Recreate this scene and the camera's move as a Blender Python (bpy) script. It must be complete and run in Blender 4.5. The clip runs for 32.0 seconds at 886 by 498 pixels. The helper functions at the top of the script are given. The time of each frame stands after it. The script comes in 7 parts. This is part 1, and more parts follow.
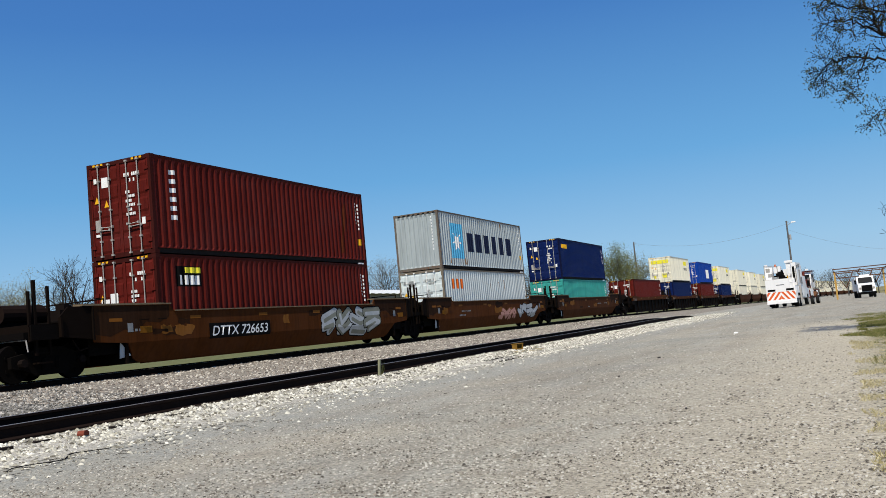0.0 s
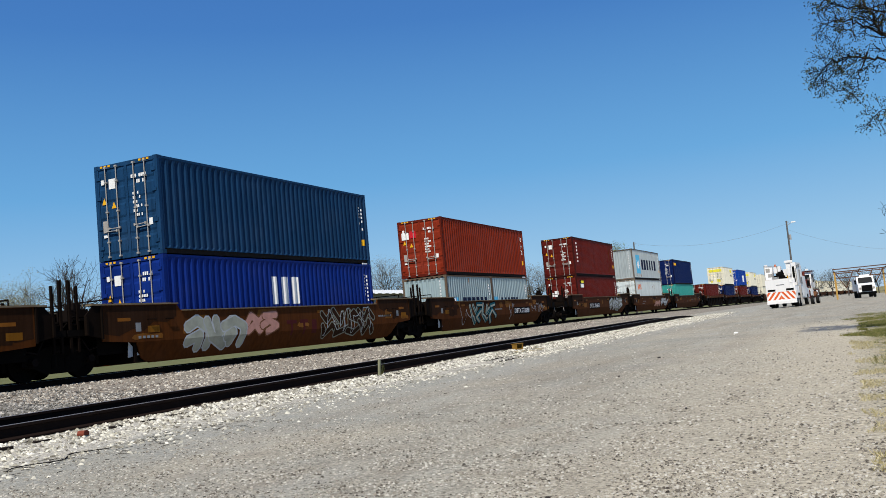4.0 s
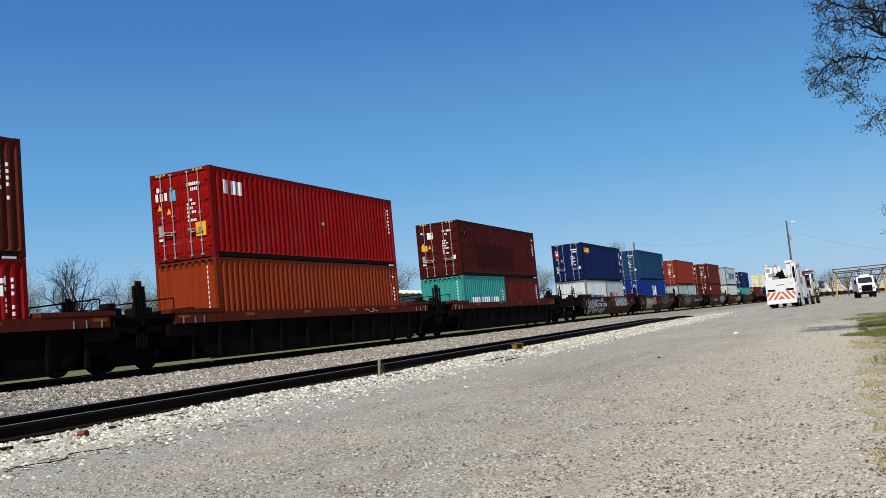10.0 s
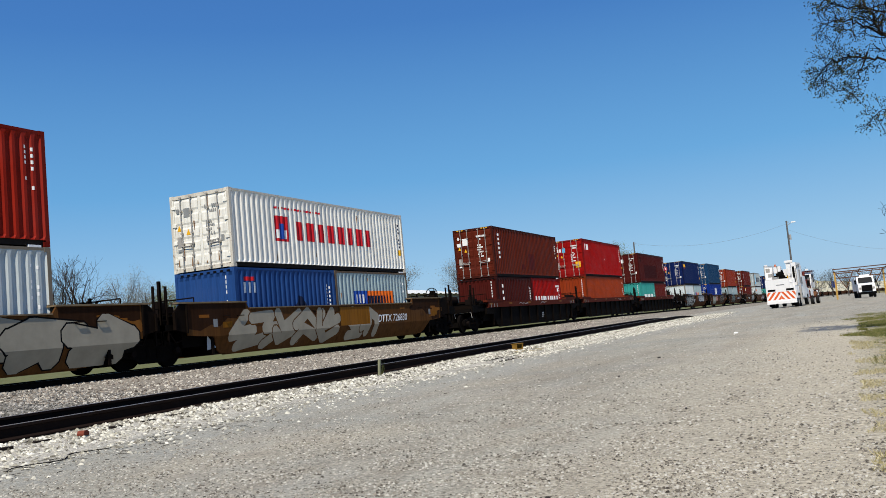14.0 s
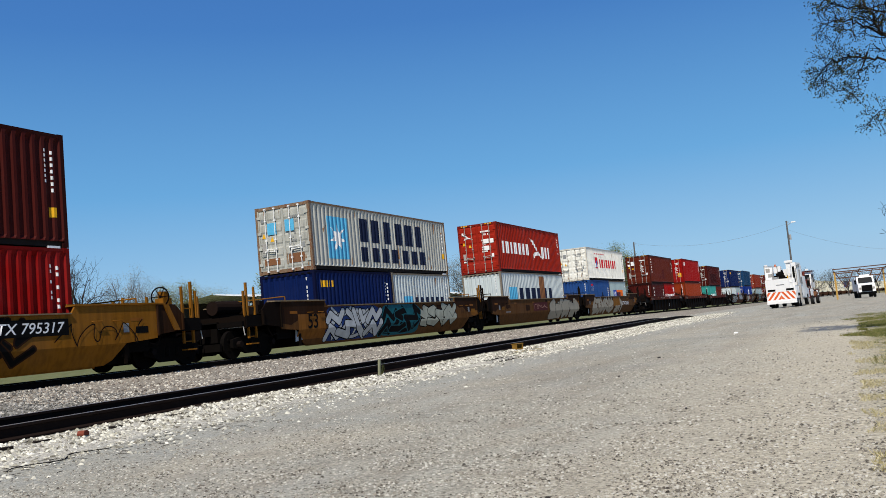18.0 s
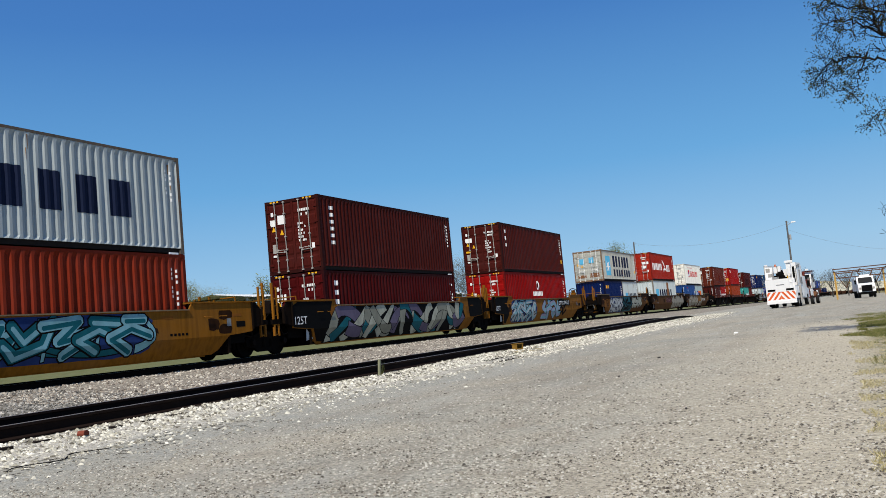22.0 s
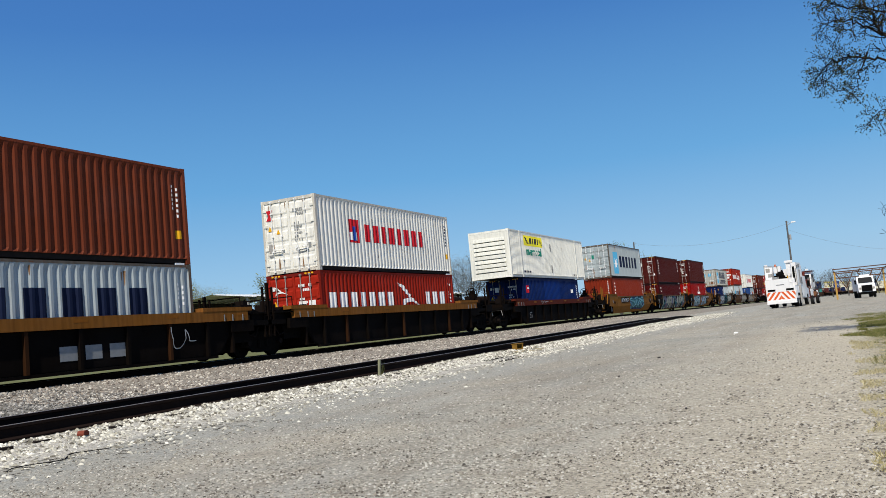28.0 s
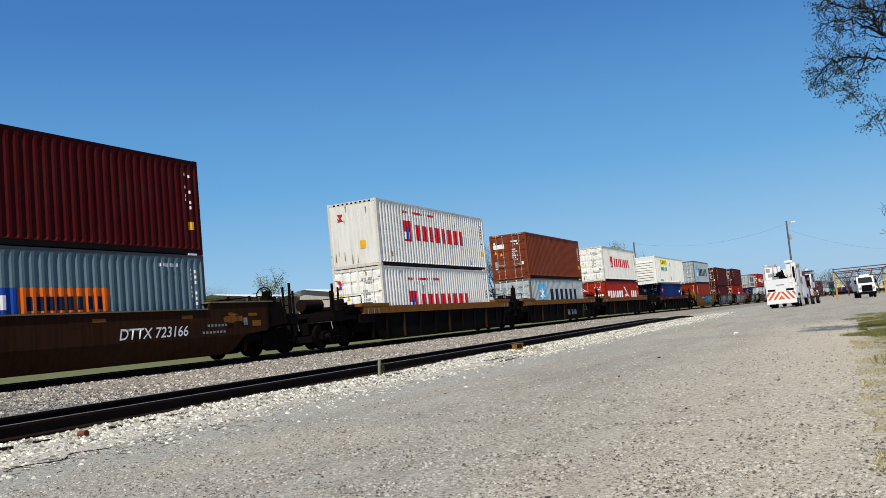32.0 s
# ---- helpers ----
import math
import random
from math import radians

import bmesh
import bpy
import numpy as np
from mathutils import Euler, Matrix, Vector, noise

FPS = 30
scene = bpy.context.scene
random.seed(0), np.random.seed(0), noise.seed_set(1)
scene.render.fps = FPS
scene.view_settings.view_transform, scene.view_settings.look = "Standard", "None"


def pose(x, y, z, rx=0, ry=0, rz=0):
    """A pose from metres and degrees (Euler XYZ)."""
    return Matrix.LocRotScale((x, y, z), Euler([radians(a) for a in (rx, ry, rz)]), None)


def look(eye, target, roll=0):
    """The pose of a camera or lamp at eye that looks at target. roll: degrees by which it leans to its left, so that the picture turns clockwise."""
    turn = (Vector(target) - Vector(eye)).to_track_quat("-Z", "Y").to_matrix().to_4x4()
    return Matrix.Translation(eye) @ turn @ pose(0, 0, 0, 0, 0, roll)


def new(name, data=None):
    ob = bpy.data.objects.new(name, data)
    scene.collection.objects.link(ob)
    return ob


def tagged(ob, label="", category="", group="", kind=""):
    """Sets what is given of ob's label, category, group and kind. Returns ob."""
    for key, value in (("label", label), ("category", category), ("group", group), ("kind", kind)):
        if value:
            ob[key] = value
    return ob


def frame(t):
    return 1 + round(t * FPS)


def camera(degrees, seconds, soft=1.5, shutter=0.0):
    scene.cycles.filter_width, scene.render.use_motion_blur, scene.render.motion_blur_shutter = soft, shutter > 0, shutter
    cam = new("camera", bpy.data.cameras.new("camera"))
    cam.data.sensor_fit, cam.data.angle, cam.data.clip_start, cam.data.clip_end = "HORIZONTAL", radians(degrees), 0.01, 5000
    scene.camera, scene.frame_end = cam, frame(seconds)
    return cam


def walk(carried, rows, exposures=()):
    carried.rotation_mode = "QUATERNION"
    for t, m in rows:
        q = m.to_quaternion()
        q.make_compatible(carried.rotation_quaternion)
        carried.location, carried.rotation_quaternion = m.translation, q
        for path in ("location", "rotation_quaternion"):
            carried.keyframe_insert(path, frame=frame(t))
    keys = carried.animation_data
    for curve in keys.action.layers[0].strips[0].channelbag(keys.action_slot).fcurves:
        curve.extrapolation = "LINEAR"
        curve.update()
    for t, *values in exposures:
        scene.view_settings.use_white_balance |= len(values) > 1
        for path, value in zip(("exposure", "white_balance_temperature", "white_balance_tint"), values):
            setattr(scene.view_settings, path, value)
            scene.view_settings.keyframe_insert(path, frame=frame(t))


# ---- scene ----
# camera: stands still beside the yard
EYE = (0.0, 0.0, 0.95)
YAW, PITCH, LEAN = radians(24.092), radians(5.078), 5.398
AIM = (EYE[0] + math.cos(PITCH) * math.cos(YAW), EYE[1] + math.cos(PITCH) * math.sin(YAW), EYE[2] + math.sin(PITCH))
cam = camera(53.905, 32.0, soft=0.85)
walk(cam, [(0.0, look(EYE, AIM, -LEAN)), (32.0, look(EYE, AIM, -LEAN))], exposures=[(0.0, 0.0), (32.0, 0.0)])

# ---- world and sun ----
SUN = Vector((-0.60, -0.145, 0.79)).normalized()
world = bpy.data.worlds.new("sky")
scene.world = world
world.use_nodes = True
wn = world.node_tree
sky = wn.nodes.new("ShaderNodeTexSky")
sky.sky_type, sky.sun_disc = "NISHITA", False
sky.sun_elevation, sky.sun_rotation = math.asin(SUN.z), math.atan2(SUN.x, SUN.y)
sky.air_density, sky.dust_density, sky.ozone_density = 1.0, 0.0, 3.0
# clear-day blue, paler towards the horizon, laid over the sky model
wc = wn.nodes.new("ShaderNodeTexCoord")
wx = wn.nodes.new("ShaderNodeSeparateXYZ")
wn.links.new(wc.outputs["Generated"], wx.inputs[0])
blue = wn.nodes.new("ShaderNodeValToRGB")
for pos, col in ((0.06, (0.285, 0.53, 0.79)), (0.17, (0.125, 0.385, 0.725)), (0.34, (0.052, 0.205, 0.555)), (0.50, (0.036, 0.135, 0.455))):
    e = blue.color_ramp.elements.new(pos)
    e.color = (*col, 1)
for e, col in ((blue.color_ramp.elements[0], (0.33, 0.53, 0.76, 1)), (blue.color_ramp.elements[-1], (0.02, 0.085, 0.33, 1))):
    e.color = col
wn.links.new(wx.outputs["Z"], blue.inputs[0])
scale = wn.nodes.new("ShaderNodeVectorMath")
scale.operation = "SCALE"
scale.inputs["Scale"].default_value = 10.0
wn.links.new(blue.outputs[0], scale.inputs[0])
both = wn.nodes.new("ShaderNodeMix")
both.data_type = "RGBA"
both.inputs[0].default_value = 0.88
wn.links.new(sky.outputs[0], both.inputs[6])
wn.links.new(scale.outputs[0], both.inputs[7])
wn.links.new(both.outputs[2], wn.nodes["Background"].inputs[0])
wn.nodes["Background"].inputs[1].default_value = 0.10
lamp = bpy.data.lights.new("sun", "SUN")
lamp.energy, lamp.angle, lamp.color = 5.15, radians(0.55), (1.0, 0.93, 0.81)
sun = new("sun", lamp)
sun.matrix_world = look(SUN * 100, (0, 0, 0))


# ---- materials ----
def mat(name, rough=0.7, metal=0.0):
    m = bpy.data.materials.new(name)
    m.use_nodes = True
    b = m.node_tree.nodes["Principled BSDF"]
    b.inputs["Roughness"].default_value, b.inputs["Metallic"].default_value = rough, metal
    b.inputs["Specular IOR Level"].default_value = 0.05 if rough >= 0.45 else 0.3
    return m, m.node_tree, b


def node(nt, kind, **inputs):
    n = nt.nodes.new(kind)
    for k, v in inputs.items():
        n.inputs[k].default_value = v
    return n


def coords(nt, scale=(1, 1, 1)):
    tc = nt.nodes.new("ShaderNodeTexCoord")
    mp = nt.nodes.new("ShaderNodeMapping")
    mp.inputs["Scale"].default_value = scale
    nt.links.new(tc.outputs["Object"], mp.inputs["Vector"])
    return mp.outputs[0]


def noise_tex(nt, vec, scale, detail=4.0, rough=0.6):
    n = node(nt, "ShaderNodeTexNoise", Scale=scale, Detail=detail, Roughness=rough)
    nt.links.new(vec, n.inputs["Vector"])
    return n.outputs["Fac"]


def ramp(nt, fac, stops):
    r = nt.nodes.new("ShaderNodeValToRGB")
    while len(r.color_ramp.elements) < len(stops):
        r.color_ramp.elements.new(0.5)
    for e, (p, c) in zip(r.color_ramp.elements, stops):
        e.position = p
        e.color = (*c, 1) if len(c) == 3 else (c[0], c[0], c[0], 1)
    nt.links.new(fac, r.inputs[0])
    return r.outputs[0]


def mixc(nt, fac, a, b, blend="MIX"):
    n = nt.nodes.new("ShaderNodeMix")
    n.data_type, n.blend_type = "RGBA", blend
    for sock, v in ((n.inputs[0], fac), (n.inputs[6], a), (n.inputs[7], b)):
        if isinstance(v, bpy.types.NodeSocket):
            nt.links.new(v, sock)
        elif isinstance(v, (int, float)):
            sock.default_value = v
        else:
            sock.default_value = (*v, 1)
    return n.outputs[2]


def bump(nt, b, h, strength=0.3, dist=0.02):
    n = node(nt, "ShaderNodeBump", Strength=strength, Distance=dist)
    nt.links.new(h, n.inputs["Height"])
    nt.links.new(n.outputs[0], b.inputs["Normal"])


def dark(c, k):
    return tuple(x * k for x in c)


PAINTS = {}


def paint(name, color, rough=0.55, rust=0.35, metal=0.0, grime=0.5, bite=0.66):
    """Weathered paint on steel: streaks down the panels, rust spots, dust."""
    if name in PAINTS:
        return PAINTS[name]
    m, nt, b = mat(name, rough, metal)
    v = coords(nt)
    streak = noise_tex(nt, coords(nt, (5.0, 5.0, 0.35)), 1.6, 6.0)
    blotch = noise_tex(nt, v, 0.7, 5.0)
    fine = noise_tex(nt, v, 14.0, 6.0, 0.7)
    info = nt.nodes.new("ShaderNodeObjectInfo")
    shade = ramp(nt, info.outputs["Random"], [(0.0, (0.86,)), (1.0, (1.10,))])
    base = mixc(nt, 1.0, color, shade, "MULTIPLY")
    base = mixc(nt, ramp(nt, streak, [(0.42, (0.0,)), (0.75, (grime,))]), base, dark(color, 0.48))
    lum = sum(color) / 3
    faded = tuple(0.84 * x + 0.16 * (lum + 0.035) for x in color)
    base = mixc(nt, ramp(nt, blotch, [(0.45, (0.0,)), (0.8, (0.6,))]), base, faded)
    spots = mixc(nt, 1.0, ramp(nt, fine, [(bite, (0.0,)), (bite + 0.08, (1.0,))]), ramp(nt, blotch, [(bite - 0.16, (0.0,)), (bite + 0.09, (rust,))]), "MULTIPLY")
    base = mixc(nt, spots, base, (0.16, 0.06, 0.03))
    nt.links.new(base, b.inputs["Base Color"])
    nt.links.new(ramp(nt, fine, [(0.3, (rough - 0.08,)), (0.8, (min(1, rough + 0.2),))]), b.inputs["Roughness"])
    bump(nt, b, fine, 0.12, 0.004)
    PAINTS[name] = m
    return m


def plain(name, color, rough=0.6, metal=0.0, vary=0.25, scale=6.0):
    if name in PAINTS:
        return PAINTS[name]
    m, nt, b = mat(name, rough, metal)
    n = noise_tex(nt, coords(nt), scale, 5.0)
    nt.links.new(mixc(nt, ramp(nt, n, [(0.3, (0.0,)), (0.75, (1.0,))]), color, dark(color, 1 - vary)), b.inputs["Base Color"])
    bump(nt, b, n, 0.15, 0.01)
    PAINTS[name] = m
    return m


COLOR = {
    "maroon": (0.105, 0.012, 0.008), "red": (0.27, 0.005, 0.004), "rust": (0.22, 0.026, 0.010), "orange": (0.25, 0.034, 0.008), "clay": (0.175, 0.040, 0.017),
    "brown": (0.105, 0.016, 0.007), "hsred": (0.33, 0.020, 0.009), "darkred": (0.066, 0.007, 0.005), "slate": (0.135, 0.205, 0.235), "wine": (0.062, 0.004, 0.004), "oxblood": (0.060, 0.0085, 0.006), "midblue": (0.020, 0.068, 0.225), "navy": (0.004, 0.013, 0.075), "blue": (0.006, 0.045, 0.29), "deepblue": (0.004, 0.016, 0.088), "royal": (0.005, 0.024, 0.175), "faded": (0.010, 0.046, 0.115),
    "white": (0.80, 0.785, 0.71), "grey": (0.375, 0.425, 0.435), "sage": (0.30, 0.39, 0.41), "pale": (0.55, 0.61, 0.61), "teal": (0.038, 0.285, 0.25),
    "cream": (0.80, 0.76, 0.60), "bone": (0.85, 0.84, 0.75), "dirtywhite": (0.46, 0.46, 0.41),
}
BOXPAINT = {k: paint("container_paint_" + k, c, 0.5, 0.75 if k in ("dirtywhite", "white", "grey") else 0.35, grime=0.85 if k in ("faded", "dirtywhite", "brown", "maroon") else 0.55) for k, c in COLOR.items()}
# Rust tone taken down to near black, with shade at the car ends included.
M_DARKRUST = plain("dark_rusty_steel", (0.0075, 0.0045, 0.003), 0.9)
M_RUST = paint("rusty_steel", (0.19, 0.085, 0.04), 0.8, 0.8)
M_ZINC = plain("galvanised_steel", (0.42, 0.40, 0.37), 0.6, 0.2)
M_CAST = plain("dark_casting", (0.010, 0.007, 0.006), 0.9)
# White for the strip that paints sky showing between stacked containers.
M_BRIGHT = plain("sky_gap_white", (0.82, 0.83, 0.84), 0.5, vary=0.1)
M_FLOOR = plain("underside", (0.03, 0.028, 0.026), 0.9)
M_FAINT = plain("faint_grey_marking", (0.26, 0.27, 0.27), 0.7)
# Dark rail paint; on coloured containers it paints the rail's shade instead.
M_RAILDARK = plain("dark_shaded_bottom_rail", (0.025, 0.02, 0.017), 0.8)
M_WHITE = plain("white_marking", (0.82, 0.82, 0.80), 0.6, vary=0.12)
M_STAIN = plain("rust_stain", (0.10, 0.022, 0.008), 0.8)
M_RUN = plain("rust_run", (0.30, 0.17, 0.09), 0.8, vary=0.5, scale=9)
M_RED = plain("red_marking", (0.55, 0.02, 0.03), 0.6, vary=0.15)
M_NAVY = plain("dark_navy_marking", (0.012, 0.018, 0.045), 0.6, vary=0.15)
M_SKY = plain("light_blue_marking", (0.10, 0.42, 0.66), 0.6, vary=0.15)
M_BLUE = plain("blue_marking", (0.02, 0.07, 0.35), 0.6, vary=0.15)
M_OVERBLUE = plain("blue_overpaint", (0.005, 0.024, 0.135), 0.55, vary=0.2)
M_YEL = plain("yellow_marking", (0.80, 0.42, 0.02), 0.6, vary=0.15)
M_LEMON = plain("lemon_marking", (0.80, 0.72, 0.05), 0.6, vary=0.12)
M_GREEN = plain("green_marking", (0.02, 0.22, 0.16), 0.6, vary=0.15)
M_ORANGE = plain("orange_marking", (0.72, 0.14, 0.02), 0.6, vary=0.15)
M_BLACK = plain("black_paint", (0.005, 0.005, 0.005), 0.8)
M_OLDPATCH = plain("dark_faded_patch", (0.034, 0.006, 0.006), 0.6)
M_PATCH = plain("dark_repaint", (0.075, 0.012, 0.012), 0.6)
M_SILVER = plain("silver_spray", (0.50, 0.52, 0.52), 0.6, vary=0.35, scale=3)
M_AQUA = plain("aqua_spray", (0.22, 0.46, 0.52), 0.6, vary=0.4, scale=2)
M_PURPLE = plain("violet_spray", (0.13, 0.11, 0.17), 0.6, vary=0.4, scale=2)
M_STONE = plain("sage_spray", (0.43, 0.44, 0.35), 0.6, vary=0.45, scale=2)
M_LILAC = plain("pale_lilac_spray", (0.34, 0.33, 0.44), 0.6, vary=0.3, scale=2)
M_PALEGREY = plain("flat_grey_spray", (0.36, 0.325, 0.25), 0.65, vary=0.25, scale=2)
M_LEAD = plain("dull_grey_green_spray", (0.25, 0.255, 0.20), 0.6, vary=0.35, scale=2)
M_DEEPTEAL = plain("teal_spray", (0.01, 0.12, 0.15), 0.6, vary=0.4, scale=2)
M_PINK = plain("pink_spray", (0.55, 0.28, 0.22), 0.6)
M_DEEPBLUE = plain("deep_blue_spray", (0.02, 0.045, 0.16), 0.6, vary=0.4, scale=2)
CARPAINT = {
    "rust": paint("car_paint_rust", (0.085, 0.026, 0.005), 0.75, 0.9, grime=0.9),
    "brown": paint("car_paint_brown", (0.105, 0.044, 0.012), 0.75, 0.9, grime=0.9),
    "amber": paint("car_paint_amber", (0.23, 0.090, 0.008), 0.65, 0.7, grime=0.8),
    # Near black: holds the shade on the recessed lower sides of ribbed cars.
    "dark": paint("car_paint_shaded", (0.0045, 0.003, 0.0022), 0.9, 0.15),
    "oldamber": paint("car_paint_old_amber", (0.22, 0.085, 0.015), 0.75, 1.0, grime=0.9),
    "blackish": paint("car_paint_blackish", (0.034, 0.013, 0.005), 0.8, 0.8, grime=0.9),
    "patch": paint("car_paint_patch", (0.032, 0.013, 0.005), 0.8, 0.6, grime=0.9),
    "red": paint("car_paint_oxide", (0.10, 0.018, 0.009), 0.75, 0.8),
}
# Dust tone lightened to include the sun caught along flange edges.
M_DUSTY_LIT = plain("dusty_sunlit_edge", (0.24, 0.18, 0.11), 0.9, vary=0.5, scale=3)
# Grimy steel, blackened further to include the shade under the cars.
M_BOGIE = plain("grimy_shaded_steel", (0.0045, 0.0035, 0.003), 0.9)
M_RAILSIDE = plain("rail_rust", (0.016, 0.010, 0.008), 0.9)
M_RAILTOP = plain("rail_head_polish", (0.30, 0.27, 0.24), 0.4, 0.4)
M_TIE = plain("creosoted_timber", (0.022, 0.017, 0.014), 0.9, scale=4)
M_TWIG = plain("grey_twigs", (0.085, 0.08, 0.075), 0.95, scale=9)
M_LIMB = plain("dark_bare_limbs", (0.05, 0.044, 0.04), 0.95, scale=9)
M_POLE = plain("weathered_pole", (0.13, 0.125, 0.12), 0.95, scale=5)
M_BARK = plain("bark", (0.028, 0.022, 0.018), 0.95, scale=9)
M_GLASS = plain("dark_glass", (0.012, 0.014, 0.016), 0.5)
M_TRUCK = paint("truck_white", (0.85, 0.85, 0.84), 0.35, 0.1, grime=0.12)
M_GREYPANEL = plain("grey_machine_panel", (0.26, 0.27, 0.28), 0.6)
M_RUBBER = plain("tyre_rubber", (0.02, 0.02, 0.02), 0.9)


def leaf_mat(name, c1, c2):
    m, nt, b = mat(name, 0.6)
    g = nt.nodes.new("ShaderNodeNewGeometry")
    nt.links.new(ramp(nt, g.outputs["Random Per Island"], [(0.0, c1), (1.0, c2)]), b.inputs["Base Color"])
    return m


LEAF_OLIVE = leaf_mat("olive_leaves", (0.10, 0.105, 0.055), (0.22, 0.225, 0.14))
LEAF_GREEN = leaf_mat("green_leaves", (0.06, 0.075, 0.02), (0.19, 0.20, 0.065))
LEAF_GREY = leaf_mat("grey_buds", (0.10, 0.10, 0.085), (0.20, 0.205, 0.165))
LEAF_SPRING = leaf_mat("spring_leaves", (0.012, 0.018, 0.010), (0.095, 0.105, 0.03))
LEAF_FAR = leaf_mat("far_dull_twigs", (0.07, 0.072, 0.06), (0.15, 0.15, 0.12))
STRAWBLADE = leaf_mat("straw_blades", (0.24, 0.21, 0.09), (0.56, 0.49, 0.28))
GRASSBLADE = leaf_mat("grass_blades", (0.06, 0.09, 0.015), (0.26, 0.23, 0.09))


def stone_mat(name, c1, c2, c3):
    m, nt, b = mat(name, 0.9)
    g = nt.nodes.new("ShaderNodeNewGeometry")
    col = ramp(nt, g.outputs["Random Per Island"], [(0.0, c1), (0.5, c2), (1.0, c3)])
    nt.links.new(mixc(nt, 0.5, col, ramp(nt, noise_tex(nt, coords(nt), 40.0), [(0.3, (0.6,)), (0.7, (1.1,))]), "MULTIPLY"), b.inputs["Base Color"])
    return m


STONE_WHITE = stone_mat("pale_limestone", (0.10, 0.09, 0.07), (0.45, 0.43, 0.35), (0.80, 0.78, 0.68))
STONE_GREY = stone_mat("granite_ballast", (0.06, 0.05, 0.042), (0.285, 0.245, 0.205), (0.60, 0.57, 0.49))
STONE_DARKER = stone_mat("darker_grey_ballast", (0.04, 0.039, 0.036), (0.17, 0.165, 0.15), (0.46, 0.44, 0.40))
STONE_LOT = stone_mat("lot_gravel", (0.055, 0.047, 0.04), (0.30, 0.275, 0.225), (0.56, 0.54, 0.475))


def ground_mat():
    m, nt, b = mat("yard_ground", 0.95)
    v = coords(nt)
    xyz = nt.nodes.new("ShaderNodeSeparateXYZ")
    nt.links.new(v, xyz.inputs[0])
    wob = noise_tex(nt, v, 0.55, 5.0, 0.65)
    add = nt.nodes.new("ShaderNodeMath")
    add.operation = "MULTIPLY_ADD"
    nt.links.new(wob, add.inputs[0])
    add.inputs[1].default_value = 1.6
    nt.links.new(xyz.outputs["Y"], add.inputs[2])
    yy = add.outputs[0]

    def band(lo, hi):
        n = nt.nodes.new("ShaderNodeMapRange")
        n.interpolation_type = "SMOOTHSTEP"
        n.inputs["From Min"].default_value, n.inputs["From Max"].default_value = lo + 0.8, hi + 0.8
        nt.links.new(yy, n.inputs["Value"])
        return n.outputs[0]

    grain = noise_tex(nt, v, 26.0, 8.0, 0.75)
    pebble = node(nt, "ShaderNodeTexVoronoi", Scale=48.0)
    nt.links.new(v, pebble.inputs["Vector"])
    patch = noise_tex(nt, v, 0.32, 6.0, 0.6)
    mid = noise_tex(nt, v, 2.2, 6.0, 0.65)
    speck = ramp(nt, pebble.outputs["Color"], [(0.1, (0.62,)), (0.45, (0.95,)), (0.8, (1.08,)), (1.0, (1.5,))])
    gr = ramp(nt, grain, [(0.3, (0.42,)), (0.5, (1.0,)), (0.7, (1.5,))])

    def speckled(c1, c2, f, amount=1.0):
        return mixc(nt, amount, mixc(nt, amount, mixc(nt, f, c1, c2), speck, "MULTIPLY"), gr, "MULTIPLY")

    lot = speckled((0.318, 0.315, 0.268), (0.405, 0.375, 0.297), ramp(nt, patch, [(0.35, (0.0,)), (0.65, (1.0,))]))
    lot = mixc(nt, ramp(nt, mid, [(0.48, (0.0,)), (0.72, (0.55,))]), lot, (0.25, 0.215, 0.165))
    lot = mixc(nt, ramp(nt, noise_tex(nt, coords(nt, (0.35, 1.0, 1.0)), 0.9, 5.0, 0.6), [(0.5, (0.0,)), (0.75, (0.55,))]), lot, (0.385, 0.385, 0.345))
    lot = mixc(nt, ramp(nt, noise_tex(nt, coords(nt, (0.10, 0.75, 1.0)), 1.0, 5.0, 0.6), [(0.46, (0.0,)), (0.68, (0.5,))]), lot, mixc(nt, 1.0, mixc(nt, 1.0, (0.25, 0.215, 0.165), speck, "MULTIPLY"), gr, "MULTIPLY"))
    tan = speckled((0.50, 0.452, 0.345), (0.45, 0.408, 0.312), ramp(nt, mid, [(0.35, (0.0,)), (0.65, (1.0,))]), 0.8)
    verge = speckled((0.13, 0.14, 0.05), (0.36, 0.30, 0.18), ramp(nt, mid, [(0.42, (0.0,)), (0.6, (1.0,))]), 0.8)
    pale = speckled((0.36, 0.34, 0.285), (0.56, 0.535, 0.46), mid)
    # Blackish strip along the bed of both tracks.
    blackish = speckled((0.022, 0.017, 0.014), (0.05, 0.04, 0.033), mid)
    sandy = speckled((0.44, 0.40, 0.35), (0.52, 0.48, 0.43), mid)
    # Ballast goes from darker at x = 9 to paler at x = 18.
    west = nt.nodes.new("ShaderNodeMapRange")
    west.interpolation_type = "SMOOTHSTEP"
    west.inputs["From Min"].default_value, west.inputs["From Max"].default_value = 9.0, 18.0
    nt.links.new(xyz.outputs["X"], west.inputs["Value"])
    ballast = mixc(nt, west.outputs[0], speckled((0.125, 0.12, 0.108), (0.19, 0.18, 0.16), patch), speckled((0.215, 0.196, 0.165), (0.31, 0.284, 0.238), patch))
    field = mixc(nt, ramp(nt, mid, [(0.35, (0.0,)), (0.7, (1.0,))]), (0.105, 0.12, 0.05), (0.165, 0.165, 0.08))
    east = nt.nodes.new("ShaderNodeMapRange")
    east.interpolation_type = "SMOOTHSTEP"
    east.inputs["From Min"].default_value, east.inputs["From Max"].default_value = 25.0, 31.0
